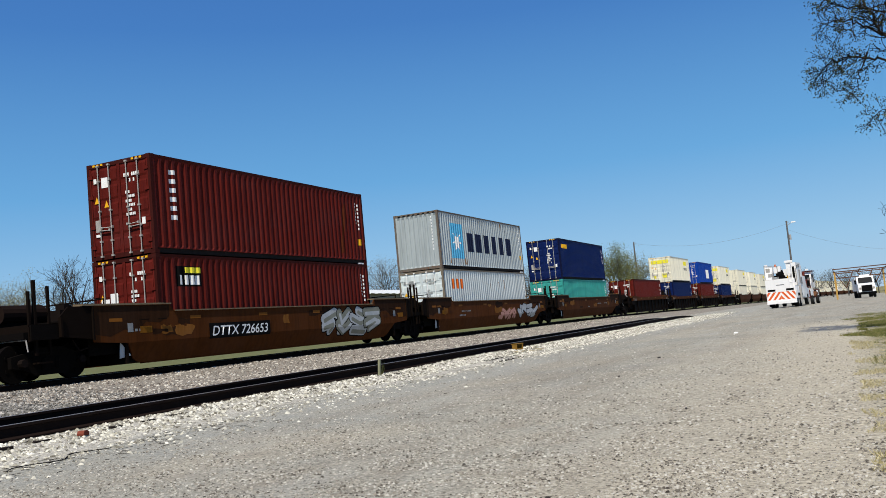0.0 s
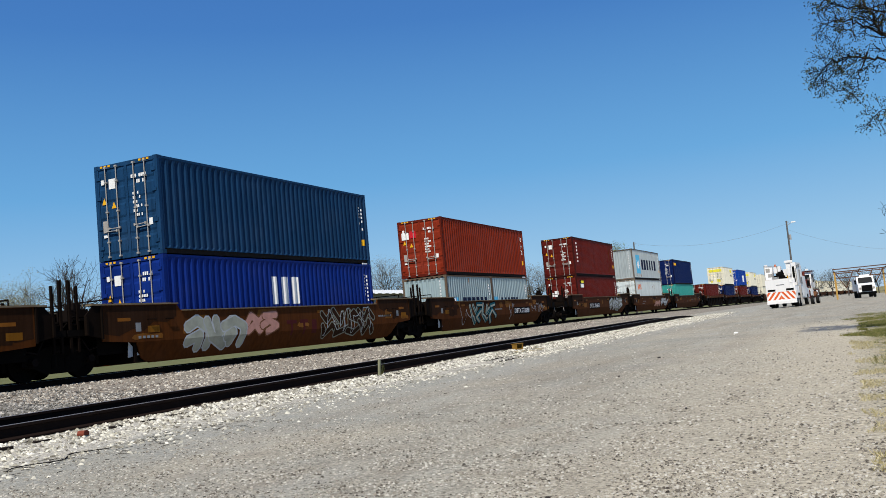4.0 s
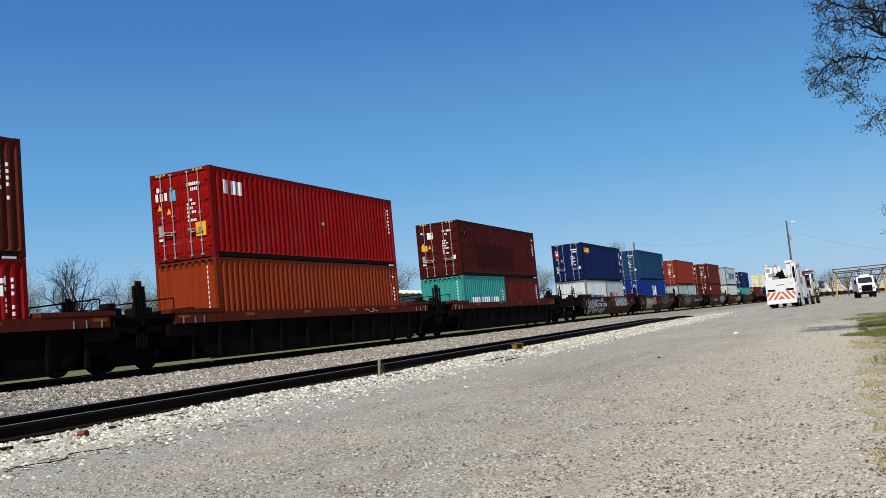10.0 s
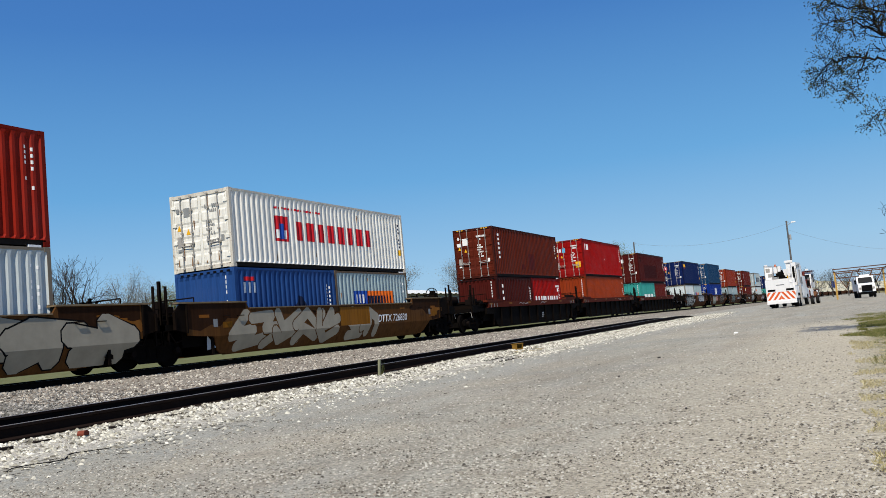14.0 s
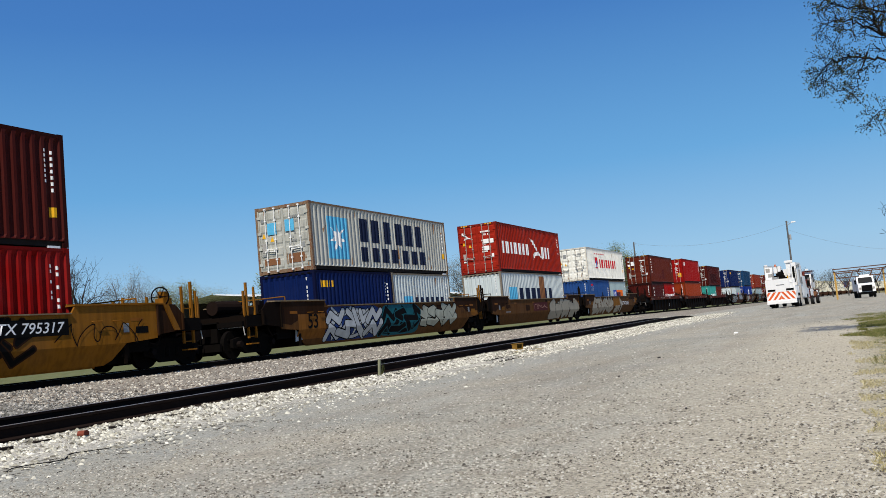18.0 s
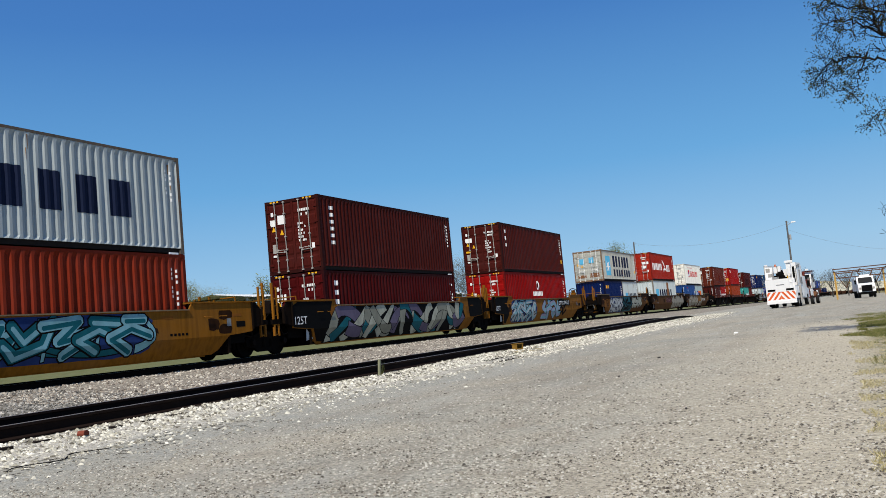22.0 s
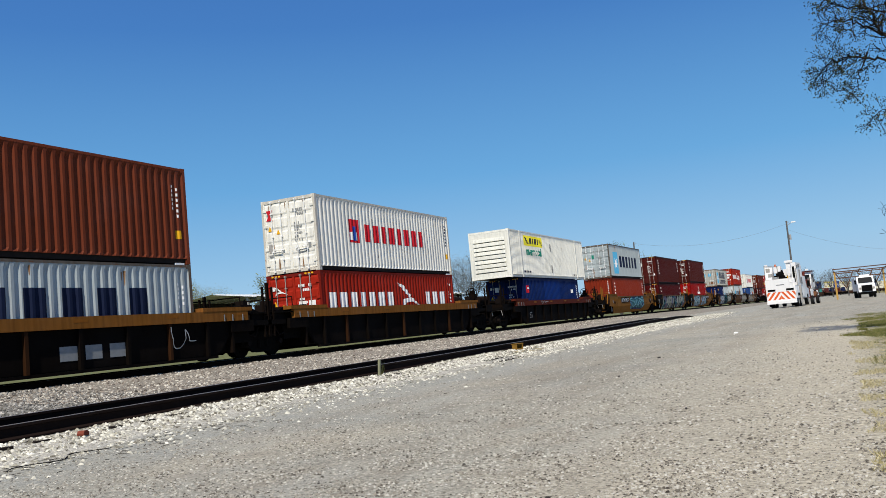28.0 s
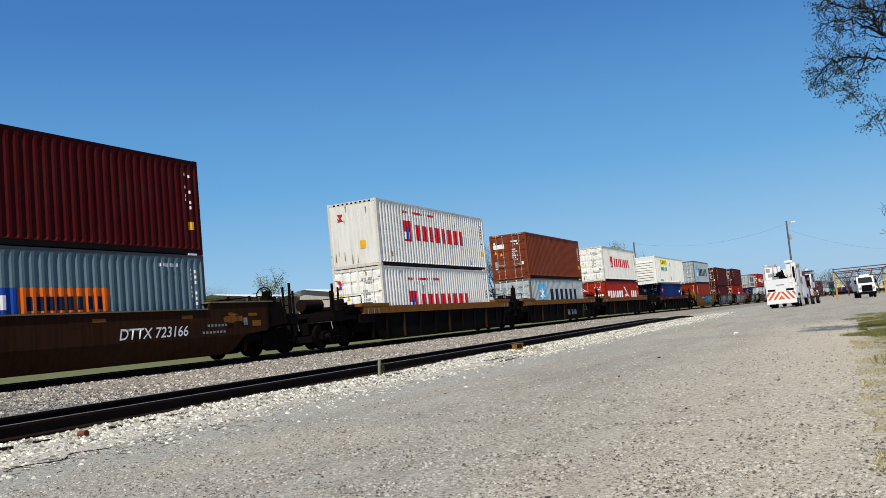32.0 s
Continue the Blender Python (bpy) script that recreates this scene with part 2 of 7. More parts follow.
    nt.links.new(xyz.outputs["X"], east.inputs["Value"])
    far_lot = mixc(nt, band(-16.0, -12.0), verge, lot)
    c = mixc(nt, east.outputs[0], mixc(nt, band(-0.85, 0.02), verge, tan), far_lot)
    c = mixc(nt, band(-0.3, 3.4), c, lot)
    near_end = nt.nodes.new("ShaderNodeMapRange")
    near_end.inputs["From Min"].default_value, near_end.inputs["From Max"].default_value = 63.0, 56.0
    nt.links.new(xyz.outputs["X"], near_end.inputs["Value"])
    silt = speckled((0.30, 0.308, 0.275), (0.36, 0.36, 0.32), patch, 0.6)
    c = mixc(nt, mixc(nt, 1.0, band(5.0, 6.6), ramp(nt, mid, [(0.35, (0.25,)), (0.65, (0.9,))]), "MULTIPLY"), c, silt)
    t = mixc(nt, band(7.15, 7.55), c, pale)
    t = mixc(nt, band(8.25, 8.45), t, blackish)
    t = mixc(nt, band(10.0, 10.3), t, sandy)
    t = mixc(nt, band(11.2, 12.6), t, ballast)
    c = mixc(nt, near_end.outputs[0], mixc(nt, band(12.0, 14.0), c, ballast), t)
    c = mixc(nt, band(17.3, 17.8), c, blackish)
    c = mixc(nt, band(20.4, 21.0), c, field)
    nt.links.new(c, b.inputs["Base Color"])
    bump(nt, b, grain, 0.6, 0.03)
    return m


M_GROUND = ground_mat()


# ---- mesh tools ----
class Build:
    """Collects faces for one mesh."""

    def __init__(self):
        self.v, self.f = [], []

    def face(self, pts):
        n = len(self.v)
        self.v += [tuple(p) for p in pts]
        self.f.append(tuple(range(n, n + len(pts))))
        return self

    def box(self, x0, x1, y0, y1, z0, z1):
        n = len(self.v)
        self.v += [(x0, y0, z0), (x1, y0, z0), (x1, y1, z0), (x0, y1, z0), (x0, y0, z1), (x1, y0, z1), (x1, y1, z1), (x0, y1, z1)]
        self.f += [tuple(n + i for i in q) for q in ((3, 2, 1, 0), (4, 5, 6, 7), (0, 1, 5, 4), (1, 2, 6, 5), (2, 3, 7, 6), (3, 0, 4, 7))]
        return self

    def slab(self, poly, y0, y1):
        """An outline in (x, z), counter-clockwise seen from -y, given depth from y0 to y1."""
        n, k = len(self.v), len(poly)
        self.v += [(x, y0, z) for x, z in poly] + [(x, y1, z) for x, z in poly]
        self.f.append(tuple(range(n, n + k)))
        self.f.append(tuple(range(n + 2 * k - 1, n + k - 1, -1)))
        self.f += [(n + (i + 1) % k, n + i, n + k + i, n + k + (i + 1) % k) for i in range(k)]
        return self

    def rod(self, a, b, r, n=6, r2=None):
        a, b = Vector(a), Vector(b)
        r2 = r if r2 is None else r2
        d = (b - a).normalized()
        s = d.orthogonal().normalized()
        q = d.cross(s)
        k = len(self.v)
        for p, rad in ((a, r), (b, r2)):
            for i in range(n):
                w = 2 * math.pi * i / n
                self.v.append(tuple(p + (s * math.cos(w) + q * math.sin(w)) * rad))
        self.f += [(k + i, k + (i + 1) % n, k + n + (i + 1) % n, k + n + i) for i in range(n)]
        self.f += [tuple(range(k + n - 1, k - 1, -1)), tuple(range(k + n, k + 2 * n))]
        return self

    def ring(self, centre, axis, r, tube, n=16, m=6):
        c, ax = Vector(centre), Vector(axis).normalized()
        s = ax.orthogonal().normalized()
        q = ax.cross(s)
        k = len(self.v)
        for i in range(n):
            w = 2 * math.pi * i / n
            rad = s * math.cos(w) + q * math.sin(w)
            for j in range(m):
                u = 2 * math.pi * j / m
                self.v.append(tuple(c + rad * (r + tube * math.cos(u)) + ax * tube * math.sin(u)))
        self.f += [(k + i * m + j, k + ((i + 1) % n) * m + j, k + ((i + 1) % n) * m + (j + 1) % m, k + i * m + (j + 1) % m) for i in range(n) for j in range(m)]
        return self

    def mesh(self, name, smooth=False):
        me = bpy.data.meshes.new(name)
        me.from_pydata(self.v, [], self.f)
        me.materials.append(None)
        if smooth:
            me.shade_smooth()
        me.update()
        return me


def part(name, shape, material, parent=None, label="", at=None, smooth=False):
    """One mesh object from a Build or a shared mesh, under a thing or a part."""
    me = shape.mesh(name, smooth) if isinstance(shape, Build) else shape
    ob = new(name, me)
    ob.material_slots[0].link = "OBJECT"
    ob.material_slots[0].material = material
    if parent is not None:
        ob.parent = parent
    if at is not None:
        ob.matrix_basis = at if isinstance(at, Matrix) else Matrix.Translation(at)
    if label:
        ob["label"] = label
    return ob


def thing(name, label, category, group="", at=None):
    ob = new(name)
    ob.empty_display_size = 0.3
    if at is not None:
        ob.matrix_basis = at
    return tagged(ob, label, category, group)


KEPT = {}


def kept(key, make):
    if key not in KEPT:
        KEPT[key] = make()
    return KEPT[key]


def lettering(body, size, bold=0.0, slant=0.0):
    """Flat letters that stand upright and face -y."""
    cu = bpy.data.curves.new("lettering", "FONT")
    cu.body, cu.size, cu.extrude = body, size, 0.0
    cu.offset, cu.shear, cu.resolution_u = bold * size, slant, 4
    ob = new("lettering", cu)
    bpy.context.view_layer.update()
    me = bpy.data.meshes.new_from_object(ob)
    bpy.data.objects.remove(ob)
    me.transform(Matrix.Rotation(math.pi / 2, 4, "X"))
    me.materials.clear()
    me.materials.append(None)
    return me


def word(body, size, x, z, bold=0.0):
    """The faces of a word as (x, z) outlines, to be sprayed on a ribbed sheet."""
    me = lettering(body, size, bold)
    return [[(me.vertices[i].co.x + x, me.vertices[i].co.z + z) for i in p.vertices] for p in me.polygons]


# ---- the line of the main track ----
RAIL_Z = 0.55
TRACK_Y = 18.70


def bend(x):
    """Sideways shift, slope and drop of the main track at x."""
    if x < 60:
        return 0.0, 0.0, 0.0
    s = -0.0148
    if x < 90:
        y, g = s * (x - 60) ** 2 / 60, s * (x - 60) / 30
    else:
        y, g = s * 15 + s * (x - 90), s
    if x > 200:
        d = min(x, 520) - 200
        y -= d * d / 4600
        g -= d / 2300
        if x > 520:
            y -= (x - 520) * 320 / 2300
    return y, g, -0.0055 * (min(max(x, 75), 620) - 75)


def on_track(x):
    y, g, z = bend(x)
    return pose(x, TRACK_Y + y, RAIL_Z + z, 0, 0, math.degrees(math.atan(g)))


SPEED = 10.88
RUNNING = []


def run(ob, u, local):
    """Remember a thing that rides on the unit whose middle is at u when the clip starts."""
    ob.matrix_basis = on_track(u) @ local
    RUNNING.append((ob, u, local))
    return ob

# ---- the ground ----
def lot_height(x, y):
    """Cross-section of the yard: lot, siding on its bed, main line on its bank, field."""
    pts = ((-9, -0.04), (-1.5, 0.02), (0.5, 0.0), (6.6, 0.0), (7.4, 0.03), (8.05, 0.16), (10.3, 0.18), (11.2, 0.10), (14.6, 0.17), (16.9, 0.385), (20.5, 0.385), (21.8, 0.20), (26, 0.35), (44, 0.86), (60, 0.86))
    if y <= pts[0][0]:
        z = pts[0][1]
    elif y >= pts[-1][0]:
        z = pts[-1][1]
    else:
        for (a, za), (b, zb) in zip(pts, pts[1:]):
            if a <= y <= b:
                z = za + (zb - za) * (y - a) / (b - a)
                break
    return z


def ground_z(x, y):
    sh, _, drop = bend(x)
    w = 1.0 if y > 13 else 0.0
    k = min(max((x - 56) / 8, 0), 1)
    z = lot_height(x, y - (sh if y > 5 else 0))
    if 6.6 < y < 15 and k > 0:
        z = z * (1 - k) + 0.14 * k
    rough = 0.012 * noise.noise((x * 1.7, y * 1.7, 0)) + 0.03 * noise.noise((x * 0.23, y * 0.23, 5))
    if y < 15:
        z -= 0.17 * min(max((x - 45) / 38, 0), 1)
    return z + drop + rough * (1 if -8 < y < 30 else 0.3)


def make_ground():
    xs = [-900, -300, -120, -60] + [-40 + 2 * i for i in range(16)] + [-8 + 0.5 * i for i in range(96)] + [40 + 2 * i for i in range(42)] + [125 + 20 * i for i in range(30)] + [900, 1500, 2600, 4200]
    ys = [-3000, -900, -300, -120, -60, -30, -18] + [-12 + 0.4 * i for i in range(95)] + [27, 30, 34, 39, 44, 52, 60, 90, 150, 300, 900, 3000]
    v = [(x, y, ground_z(x, y)) for x in xs for y in ys]
    n = len(ys)
    f = [(i * n + j, (i + 1) * n + j, (i + 1) * n + j + 1, i * n + j + 1) for i in range(len(xs) - 1) for j in range(n - 1)]
    me = bpy.data.meshes.new("ground")
    me.from_pydata(v, [], f)
    me.materials.append(M_GROUND)
    me.shade_smooth()
    return tagged(new("ground", me), "gravel yard with pale ballast, dirt and a grass field", "ground", kind="structure")


make_ground()


def stones(name, label, count, xr, yr, size, material, seed, lift=0.0, falloff=1.0, flat=0.75, drift=0.0, fan=False):
    """Loose stones on the ground, thick near the camera's end, all in one mesh."""
    rng = np.random.default_rng(seed)
    x = xr[0] + (xr[1] - xr[0]) * rng.random(count) ** falloff
    y = yr[0] + (yr[1] - yr[0]) * rng.random(count) - drift * np.abs(rng.normal(0, 1, count)) ** 2
    r = size[0] + (size[1] - size[0]) * rng.random(count) ** 2.2
    if fan:
        # ever sparser and coarser away from the near edge of the lot
        reach = 1 / (1 / xr[0] - rng.random(count) * (1 / xr[0] - 1 / xr[1]))
        turn = np.radians(-8 + 66 * rng.random(count))
        x, y = reach * np.cos(turn), reach * np.sin(turn)
        keep = (y > yr[0]) & (y < yr[1])
        x, y, r, count = x[keep], y[keep], (r * (1 + reach / 24))[keep], int(keep.sum())
    base = np.array([(1, 0, -0.2), (0.3, 0.95, -0.2), (-0.8, 0.6, -0.2), (-0.8, -0.6, -0.2), (0.3, -0.95, -0.2), (0.35, 0.2, 0.75), (-0.4, -0.1, 0.7)])
    tri = np.array([(0, 1, 5), (1, 2, 5), (2, 6, 5), (2, 3, 6), (3, 4, 6), (4, 5, 6), (4, 0, 5)])
    ang = rng.random(count) * 6.283
    c, s = np.cos(ang), np.sin(ang)
    p = np.repeat(base[None], count, 0) * (0.7 + 0.6 * rng.random((count, 7, 1)))
    q = np.empty_like(p)
    q[..., 0] = (p[..., 0] * c[:, None] - p[..., 1] * s[:, None] * (0.6 + 0.4 * rng.random((count, 1)))) * r[:, None] + x[:, None]
    q[..., 1] = (p[..., 0] * s[:, None] + p[..., 1] * c[:, None]) * r[:, None] + y[:, None]
    gz = np.array([ground_z(a, b) for a, b in zip(x, y)])
    q[..., 2] = p[..., 2] * r[:, None] * flat + gz[:, None] + lift
    f = (tri[None] + 7 * np.arange(count)[:, None, None]).reshape(-1, 3)
    me = bpy.data.meshes.new(name)
    me.from_pydata(q.reshape(-1, 3).tolist(), [], f.tolist())
    me.materials.append(material)
    return tagged(new(name, me), label, "gravel", kind="stuff")


stones("white_ballast", "pale broken limestone beside the siding", 26000, (3, 56), (7.3, 8.35), (0.010, 0.042), STONE_WHITE, 1, falloff=1.5, drift=0.16)
stones("white_ballast", "pale broken limestone along the far end of the siding", 9000, (20, 66), (7.0, 8.3), (0.02, 0.052), STONE_WHITE, 12, drift=0.12)
stones("white_ballast", "pale limestone chips between the siding and the main line", 5000, (8, 60), (10.25, 11.3), (0.015, 0.04), STONE_WHITE, 13, falloff=1.3, drift=0.05)
stones("grey_ballast", "grey and pink granite ballast between the tracks", 21000, (12.5, 75), (10.3, 17.6), (0.02, 0.055), STONE_GREY, 2, falloff=1.5)
stones("darker_ballast", "darker grey ballast between the tracks", 9000, (6.5, 14.5), (10.3, 17.6), (0.02, 0.055), STONE_DARKER, 14)
stones("lot_gravel", "small loose gravel on the lot", 125000, (2.8, 45), (-2.5, 7.4), (0.0035, 0.0125), STONE_LOT, 3, lift=0.0, flat=0.7, fan=True)


# ---- tracks ----
def sweep(xs, yo, profile, place):
    b = Build()
    k = len(profile)
    for x in xs:
        m = place(x)
        for py, pz in profile:
            b.v.append(tuple(m @ Vector((0, yo + py, pz))))
    n = len(xs)
    for i in range(n - 1):
        for j in range(k):
            a, c = i * k + j, i * k + (j + 1) % k
            b.f.append((a, c, c + k, a + k))
    b.f += [tuple(range(k)), tuple(range(n * k - 1, (n - 1) * k - 1, -1))]
    return b


RAIL = ((-0.07, -0.17), (0.07, -0.17), (0.07, -0.155), (0.012, -0.135), (0.012, -0.045), (0.034, -0.035), (0.034, -0.004), (-0.034, -0.004), (-0.034, -0.035), (-0.012, -0.045), (-0.012, -0.135), (-0.07, -0.155))
RAILHEAD = ((-0.028, -0.006), (0.028, -0.006), (0.026, 0.0), (-0.026, 0.0))
SIDING_Y, SIDING_Z = 9.17, 0.33


def on_siding(x):
    return pose(x, SIDING_Y, SIDING_Z - 0.34 * (max(x - 49, 0) / 11) ** 1.5)


def make_track(name, label, xs, place, ties, tie_material):
    t = tagged(new(name), label, "railway track", kind="structure")
    for yo in (-0.753, 0.753):
        r = part("rail", sweep(xs, yo, RAIL, place), M_RAILSIDE, t)
        part("rail_head", sweep(xs, yo, RAILHEAD, place), M_RAILTOP, r)
    tie = kept("tie", lambda: Build().box(-0.11, 0.11, -1.22, 1.22, -0.33, -0.185).mesh("tie"))
    rng = random.Random(4)
    for x in ties:
        part("tie", tie, tie_material, t, at=place(x) @ pose(0, rng.uniform(-0.05, 0.05), rng.uniform(-0.012, 0.008), 0, 0, rng.uniform(-1.5, 1.5)))
    return t


make_track("siding_track", "rusty siding with timber sleepers in ballast", [-30, 0, 20, 40, 49, 52, 55, 58, 60], on_siding, [-2 + 0.52 * i for i in range(118)], M_TIE)
make_track("main_track", "main line with bright rail heads", [-420, -100, 0, 30, 60] + [70 + 15 * i for i in range(20)] + [380 + 30 * i for i in range(18)], on_track, [6 + 0.52 * i for i in range(110)], M_TIE)

# ---- containers ----
FT40, FT20, FT53 = 12.192, 6.058, 16.154
HIGH, LOW = 2.896, 2.591
WIDE = 2.438
PITCH, DEEP = 0.279, 0.050
# outward profile of one rib over its pitch: (share of the pitch, depth inwards)
RIB = ((0.0, 0.0), (0.29, 0.0), (0.50, 1.0), (0.79, 1.0), (1.0, 0.0))


def rib_breaks(x0, x1, pitch=PITCH):
    """Break points of the ribbed sheet between x0 and x1, with their depth."""
    n = max(1, round((x1 - x0) / pitch))
    p = (x1 - x0) / n
    return [(x0 + (i + s) * p, d * DEEP) for i in range(n) for s, d in RIB[:-1]] + [(x1, 0.0)]


def ribbed(x0, x1, z0, z1, pitch=PITCH):
    """A ribbed sheet in the plane y = 0, whose ribs run upright; the outside is -y."""
    b = Build()
    br = rib_breaks(x0, x1, pitch)
    rows = ((z0, 0.0), (z0 + 0.09, 1.0), (z1 - 0.13, 1.0), (z1, 0.0))
    for x, d in br:
        b.v += [(x, d * k, z) for z, k in rows] + [(x, DEEP + 0.004, z0), (x, DEEP + 0.004, z1)]
    for i in range(len(br) - 1):
        k = 6 * i
        b.f += [(k + j, k + 6 + j, k + 7 + j, k + 1 + j) for j in range(3)] + [(k + 10, k + 4, k + 5, k + 11)]
    return b


def clip_poly(poly, x0, x1):
    for lim, sign in ((x0, 1), (x1, -1)):
        out = []
        for i, p in enumerate(poly):
            q = poly[(i + 1) % len(poly)]
            a, b = sign * (p[0] - lim), sign * (q[0] - lim)
            if a >= 0:
                out.append(p)
            if (a > 0 > b) or (a < 0 < b):
                t = a / (a - b)
                out.append((lim, p[1] + t * (q[1] - p[1])))
        poly = out
        if len(poly) < 3:
            return []
    return poly


def sprayed(polys, breaks=None, lift=0.004, step=0.0):
    """Paint in (x, z) outlines on a ribbed sheet (with its breaks) or a flat one."""
    b = Build()
    for n, poly in enumerate(polys):
        up = lift + n * step
        if breaks is None:
            b.face([(x, -up, z) for x, z in poly])
            continue
        for (xa, da), (xb, db) in zip(breaks, breaks[1:]):
            c = clip_poly(poly, xa, xb)
            if len(c) > 2:
                b.face([(x, da + (db - da) * (x - xa) / (xb - xa) - up, z) for x, z in c])
    return b


FOLD_Z, FOLD_IN = 0.76, 0.27


def side_paint(polys, lift=0.004, step=0.0):
    """Paint on a car's side plate, whose lower part leans inwards below the fold."""
    b = Build()
    for n, poly in enumerate(polys):
        up = lift + n * step
        turned = [(z, x) for x, z in poly]
        for lo, hi in ((-1.0, FOLD_Z), (FOLD_Z, 9.0)):
            c = clip_poly(turned, lo, hi)
            if len(c) > 2:
                b.face([(x, max(0.0, FOLD_Z - z) * FOLD_IN / (FOLD_Z - 0.22) - up, z) for z, x in c])
    return b


def rect(x0, x1, z0, z1):
    return [(x0, z0), (x1, z0), (x1, z1), (x0, z1)]


def bars(x0, x1, z0, z1, n, share=0.72):
    """A word as n plain upright bars."""
    w = (x1 - x0) / n
    return [rect(x0 + i * w, x0 + (i + share * 0.85) * w, z0, z1) for i in range(n)]


def stacked(x, w, z1, n, h):
    """A word that runs downwards, as n short bars."""
    out = []
    for i in range(n):
        a, b = z1 - (i + 0.82) * h, z1 - i * h
        out.append(rect(x, x + w * 0.8, b - 0.62 * (b - a), b))
    return out


def star(cx, cz, r, n=7):
    at = lambda k, rad: (cx + rad * math.sin(math.pi * k / n), cz + rad * math.cos(math.pi * k / n))
    return [[(cx, cz), at(2 * i - 1, r * 0.36), at(2 * i, r), at(2 * i + 1, r * 0.36)] for i in range(n)]


def frame_mesh(L, H, wide=WIDE):
    b = Build()
    w = wide / 2
    for x0, x1 in ((0, 0.11), (L - 0.11, L)):
        for y0, y1 in ((-w, -w + 0.10), (w - 0.10, w)):
            b.box(x0, x1, y0, y1, 0.118, H - 0.118)
    for y0, y1 in ((-w + 0.006, -w + 0.07), (w - 0.07, w - 0.006)):
        b.box(0.178, L - 0.178, y0, y1, H - 0.085, H - 0.012)
    for x0, x1 in ((0.006, 0.09), (L - 0.09, L - 0.006)):
        b.box(x0, x1, -w + 0.162, w - 0.162, 0.02, 0.15)
        b.box(x0, x1, -w + 0.162, w - 0.162, H - 0.13, H - 0.012)
    return b.mesh("frame")


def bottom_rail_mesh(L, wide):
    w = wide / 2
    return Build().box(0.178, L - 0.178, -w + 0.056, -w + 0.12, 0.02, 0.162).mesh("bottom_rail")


def casting_mesh():
    b = Build()
    b.box(0.0, 0.178, -0.081, 0.081, -0.059, 0.059)
    return b.mesh("corner_casting")


def door_mesh(H):
    """One leaf in the plane x = 0, hinge at y = 0, reaching to y = 1.1, with pressed panels."""
    b = Build()
    w, z0, z1 = 1.118, 0.15, H - 0.13
    b.box(0.02, 0.06, 0, w, z0, z1)
    rows = 5
    h = (z1 - z0) / rows
    for i in range(rows):
        a, c = z0 + i * h + 0.05, z0 + (i + 1) * h - 0.05
        y0, y1 = 0.07, w - 0.07
        k = len(b.v)
        b.v += [(0.0, y0, a + 0.06), (0.0, y1, a + 0.06), (0.0, y1, c - 0.06), (0.0, y0, c - 0.06), (0.018, y0, a), (0.018, y1, a), (0.018, y1, c), (0.018, y0, c)]
        b.f += [(k, k + 3, k + 2, k + 1), (k, k + 1, k + 5, k + 4), (k + 2, k + 3, k + 7, k + 6), (k + 1, k + 2, k + 6, k + 5), (k + 3, k, k + 4, k + 7)]
    for y0, y1 in ((0, 0.05), (w - 0.05, w)):
        b.box(-0.004, 0.02, y0, y1, z0, z1)
    return b.mesh("door")


def lockrod_mesh(H):
    b = Build()
    b.rod((-0.045, 0, 0.09), (-0.045, 0, H - 0.07), 0.017, 6)
    for z in (0.11, 0.55, H * 0.5, H - 0.55, H - 0.10):
        b.box(-0.068, 0.0, -0.04, 0.04, z - 0.025, z + 0.025)
    return b.mesh("lock_rod")


def handle_mesh():
    b = Build()
    b.rod((-0.075, 0, 0), (-0.075, 0.42, -0.02), 0.014, 5)
    b.box(-0.085, -0.03, 0.38, 0.43, -0.04, 0.03)
    b.box(-0.08, -0.03, -0.025, 0.025, -0.035, 0.035)
    return b.mesh("door_handle")


def hinge_mesh():
    return Build().box(-0.03, 0.015, -0.03, 0.13, -0.05, 0.05).mesh("hinge")


def roof_mesh(L, H, wide=WIDE):
    b = Build()
    n = round((L - 0.2) / 0.42)
    w = wide / 2 - 0.07
    p = (L - 0.2) / n
    for i in range(n):
        x = 0.1 + i * p
        b.box(x, x + p * 0.55, -w, w, H - 0.05, H - 0.022)
        b.box(x + p * 0.55, x + p, -w, w, H - 0.05, H - 0.038)
    return b.mesh("roof")


CODES = random.Random(11)


def code_marks(polys, x0, z, n, h=0.09):
    for i in range(n):
        if CODES.random() < 0.82:
            polys.append(rect(x0 + i * h * 0.75, x0 + i * h * 0.75 + h * 0.55, z, z + h))


def weather(parent, L, H, breaks, n, at=None):
    """Rust runs and scuffs near the rails of a pale container, joined in one part."""
    polys = []
    for _ in range(n):
        x = CODES.uniform(0.2, L - 0.2)
        w, h = CODES.uniform(0.008, 0.035), CODES.uniform(0.06, 0.45) * (1.8 if CODES.random() < 0.12 else 1)
        if CODES.random() < 0.55:
            z = 0.19 + CODES.random() ** 3 * 0.8
            polys.append([(x - w, z), (x + w, z), (x + w * 0.9, z + h * 0.4), (x + 0.2 * w, z + h), (x - 0.3 * w, z + h * 0.9), (x - w * 0.8, z + h * 0.5)])
        else:
            z = H - 0.14 - CODES.random() ** 3 * 0.9
            polys.append([(x - w * 0.2, z - h), (x + w * 0.3, z - h * 0.9), (x + w, z), (x - w, z)])
    tagged(part("rust_run", sprayed(polys, breaks, 0.003, 0.00001), M_RUN, parent, at=at), kind="stuff")


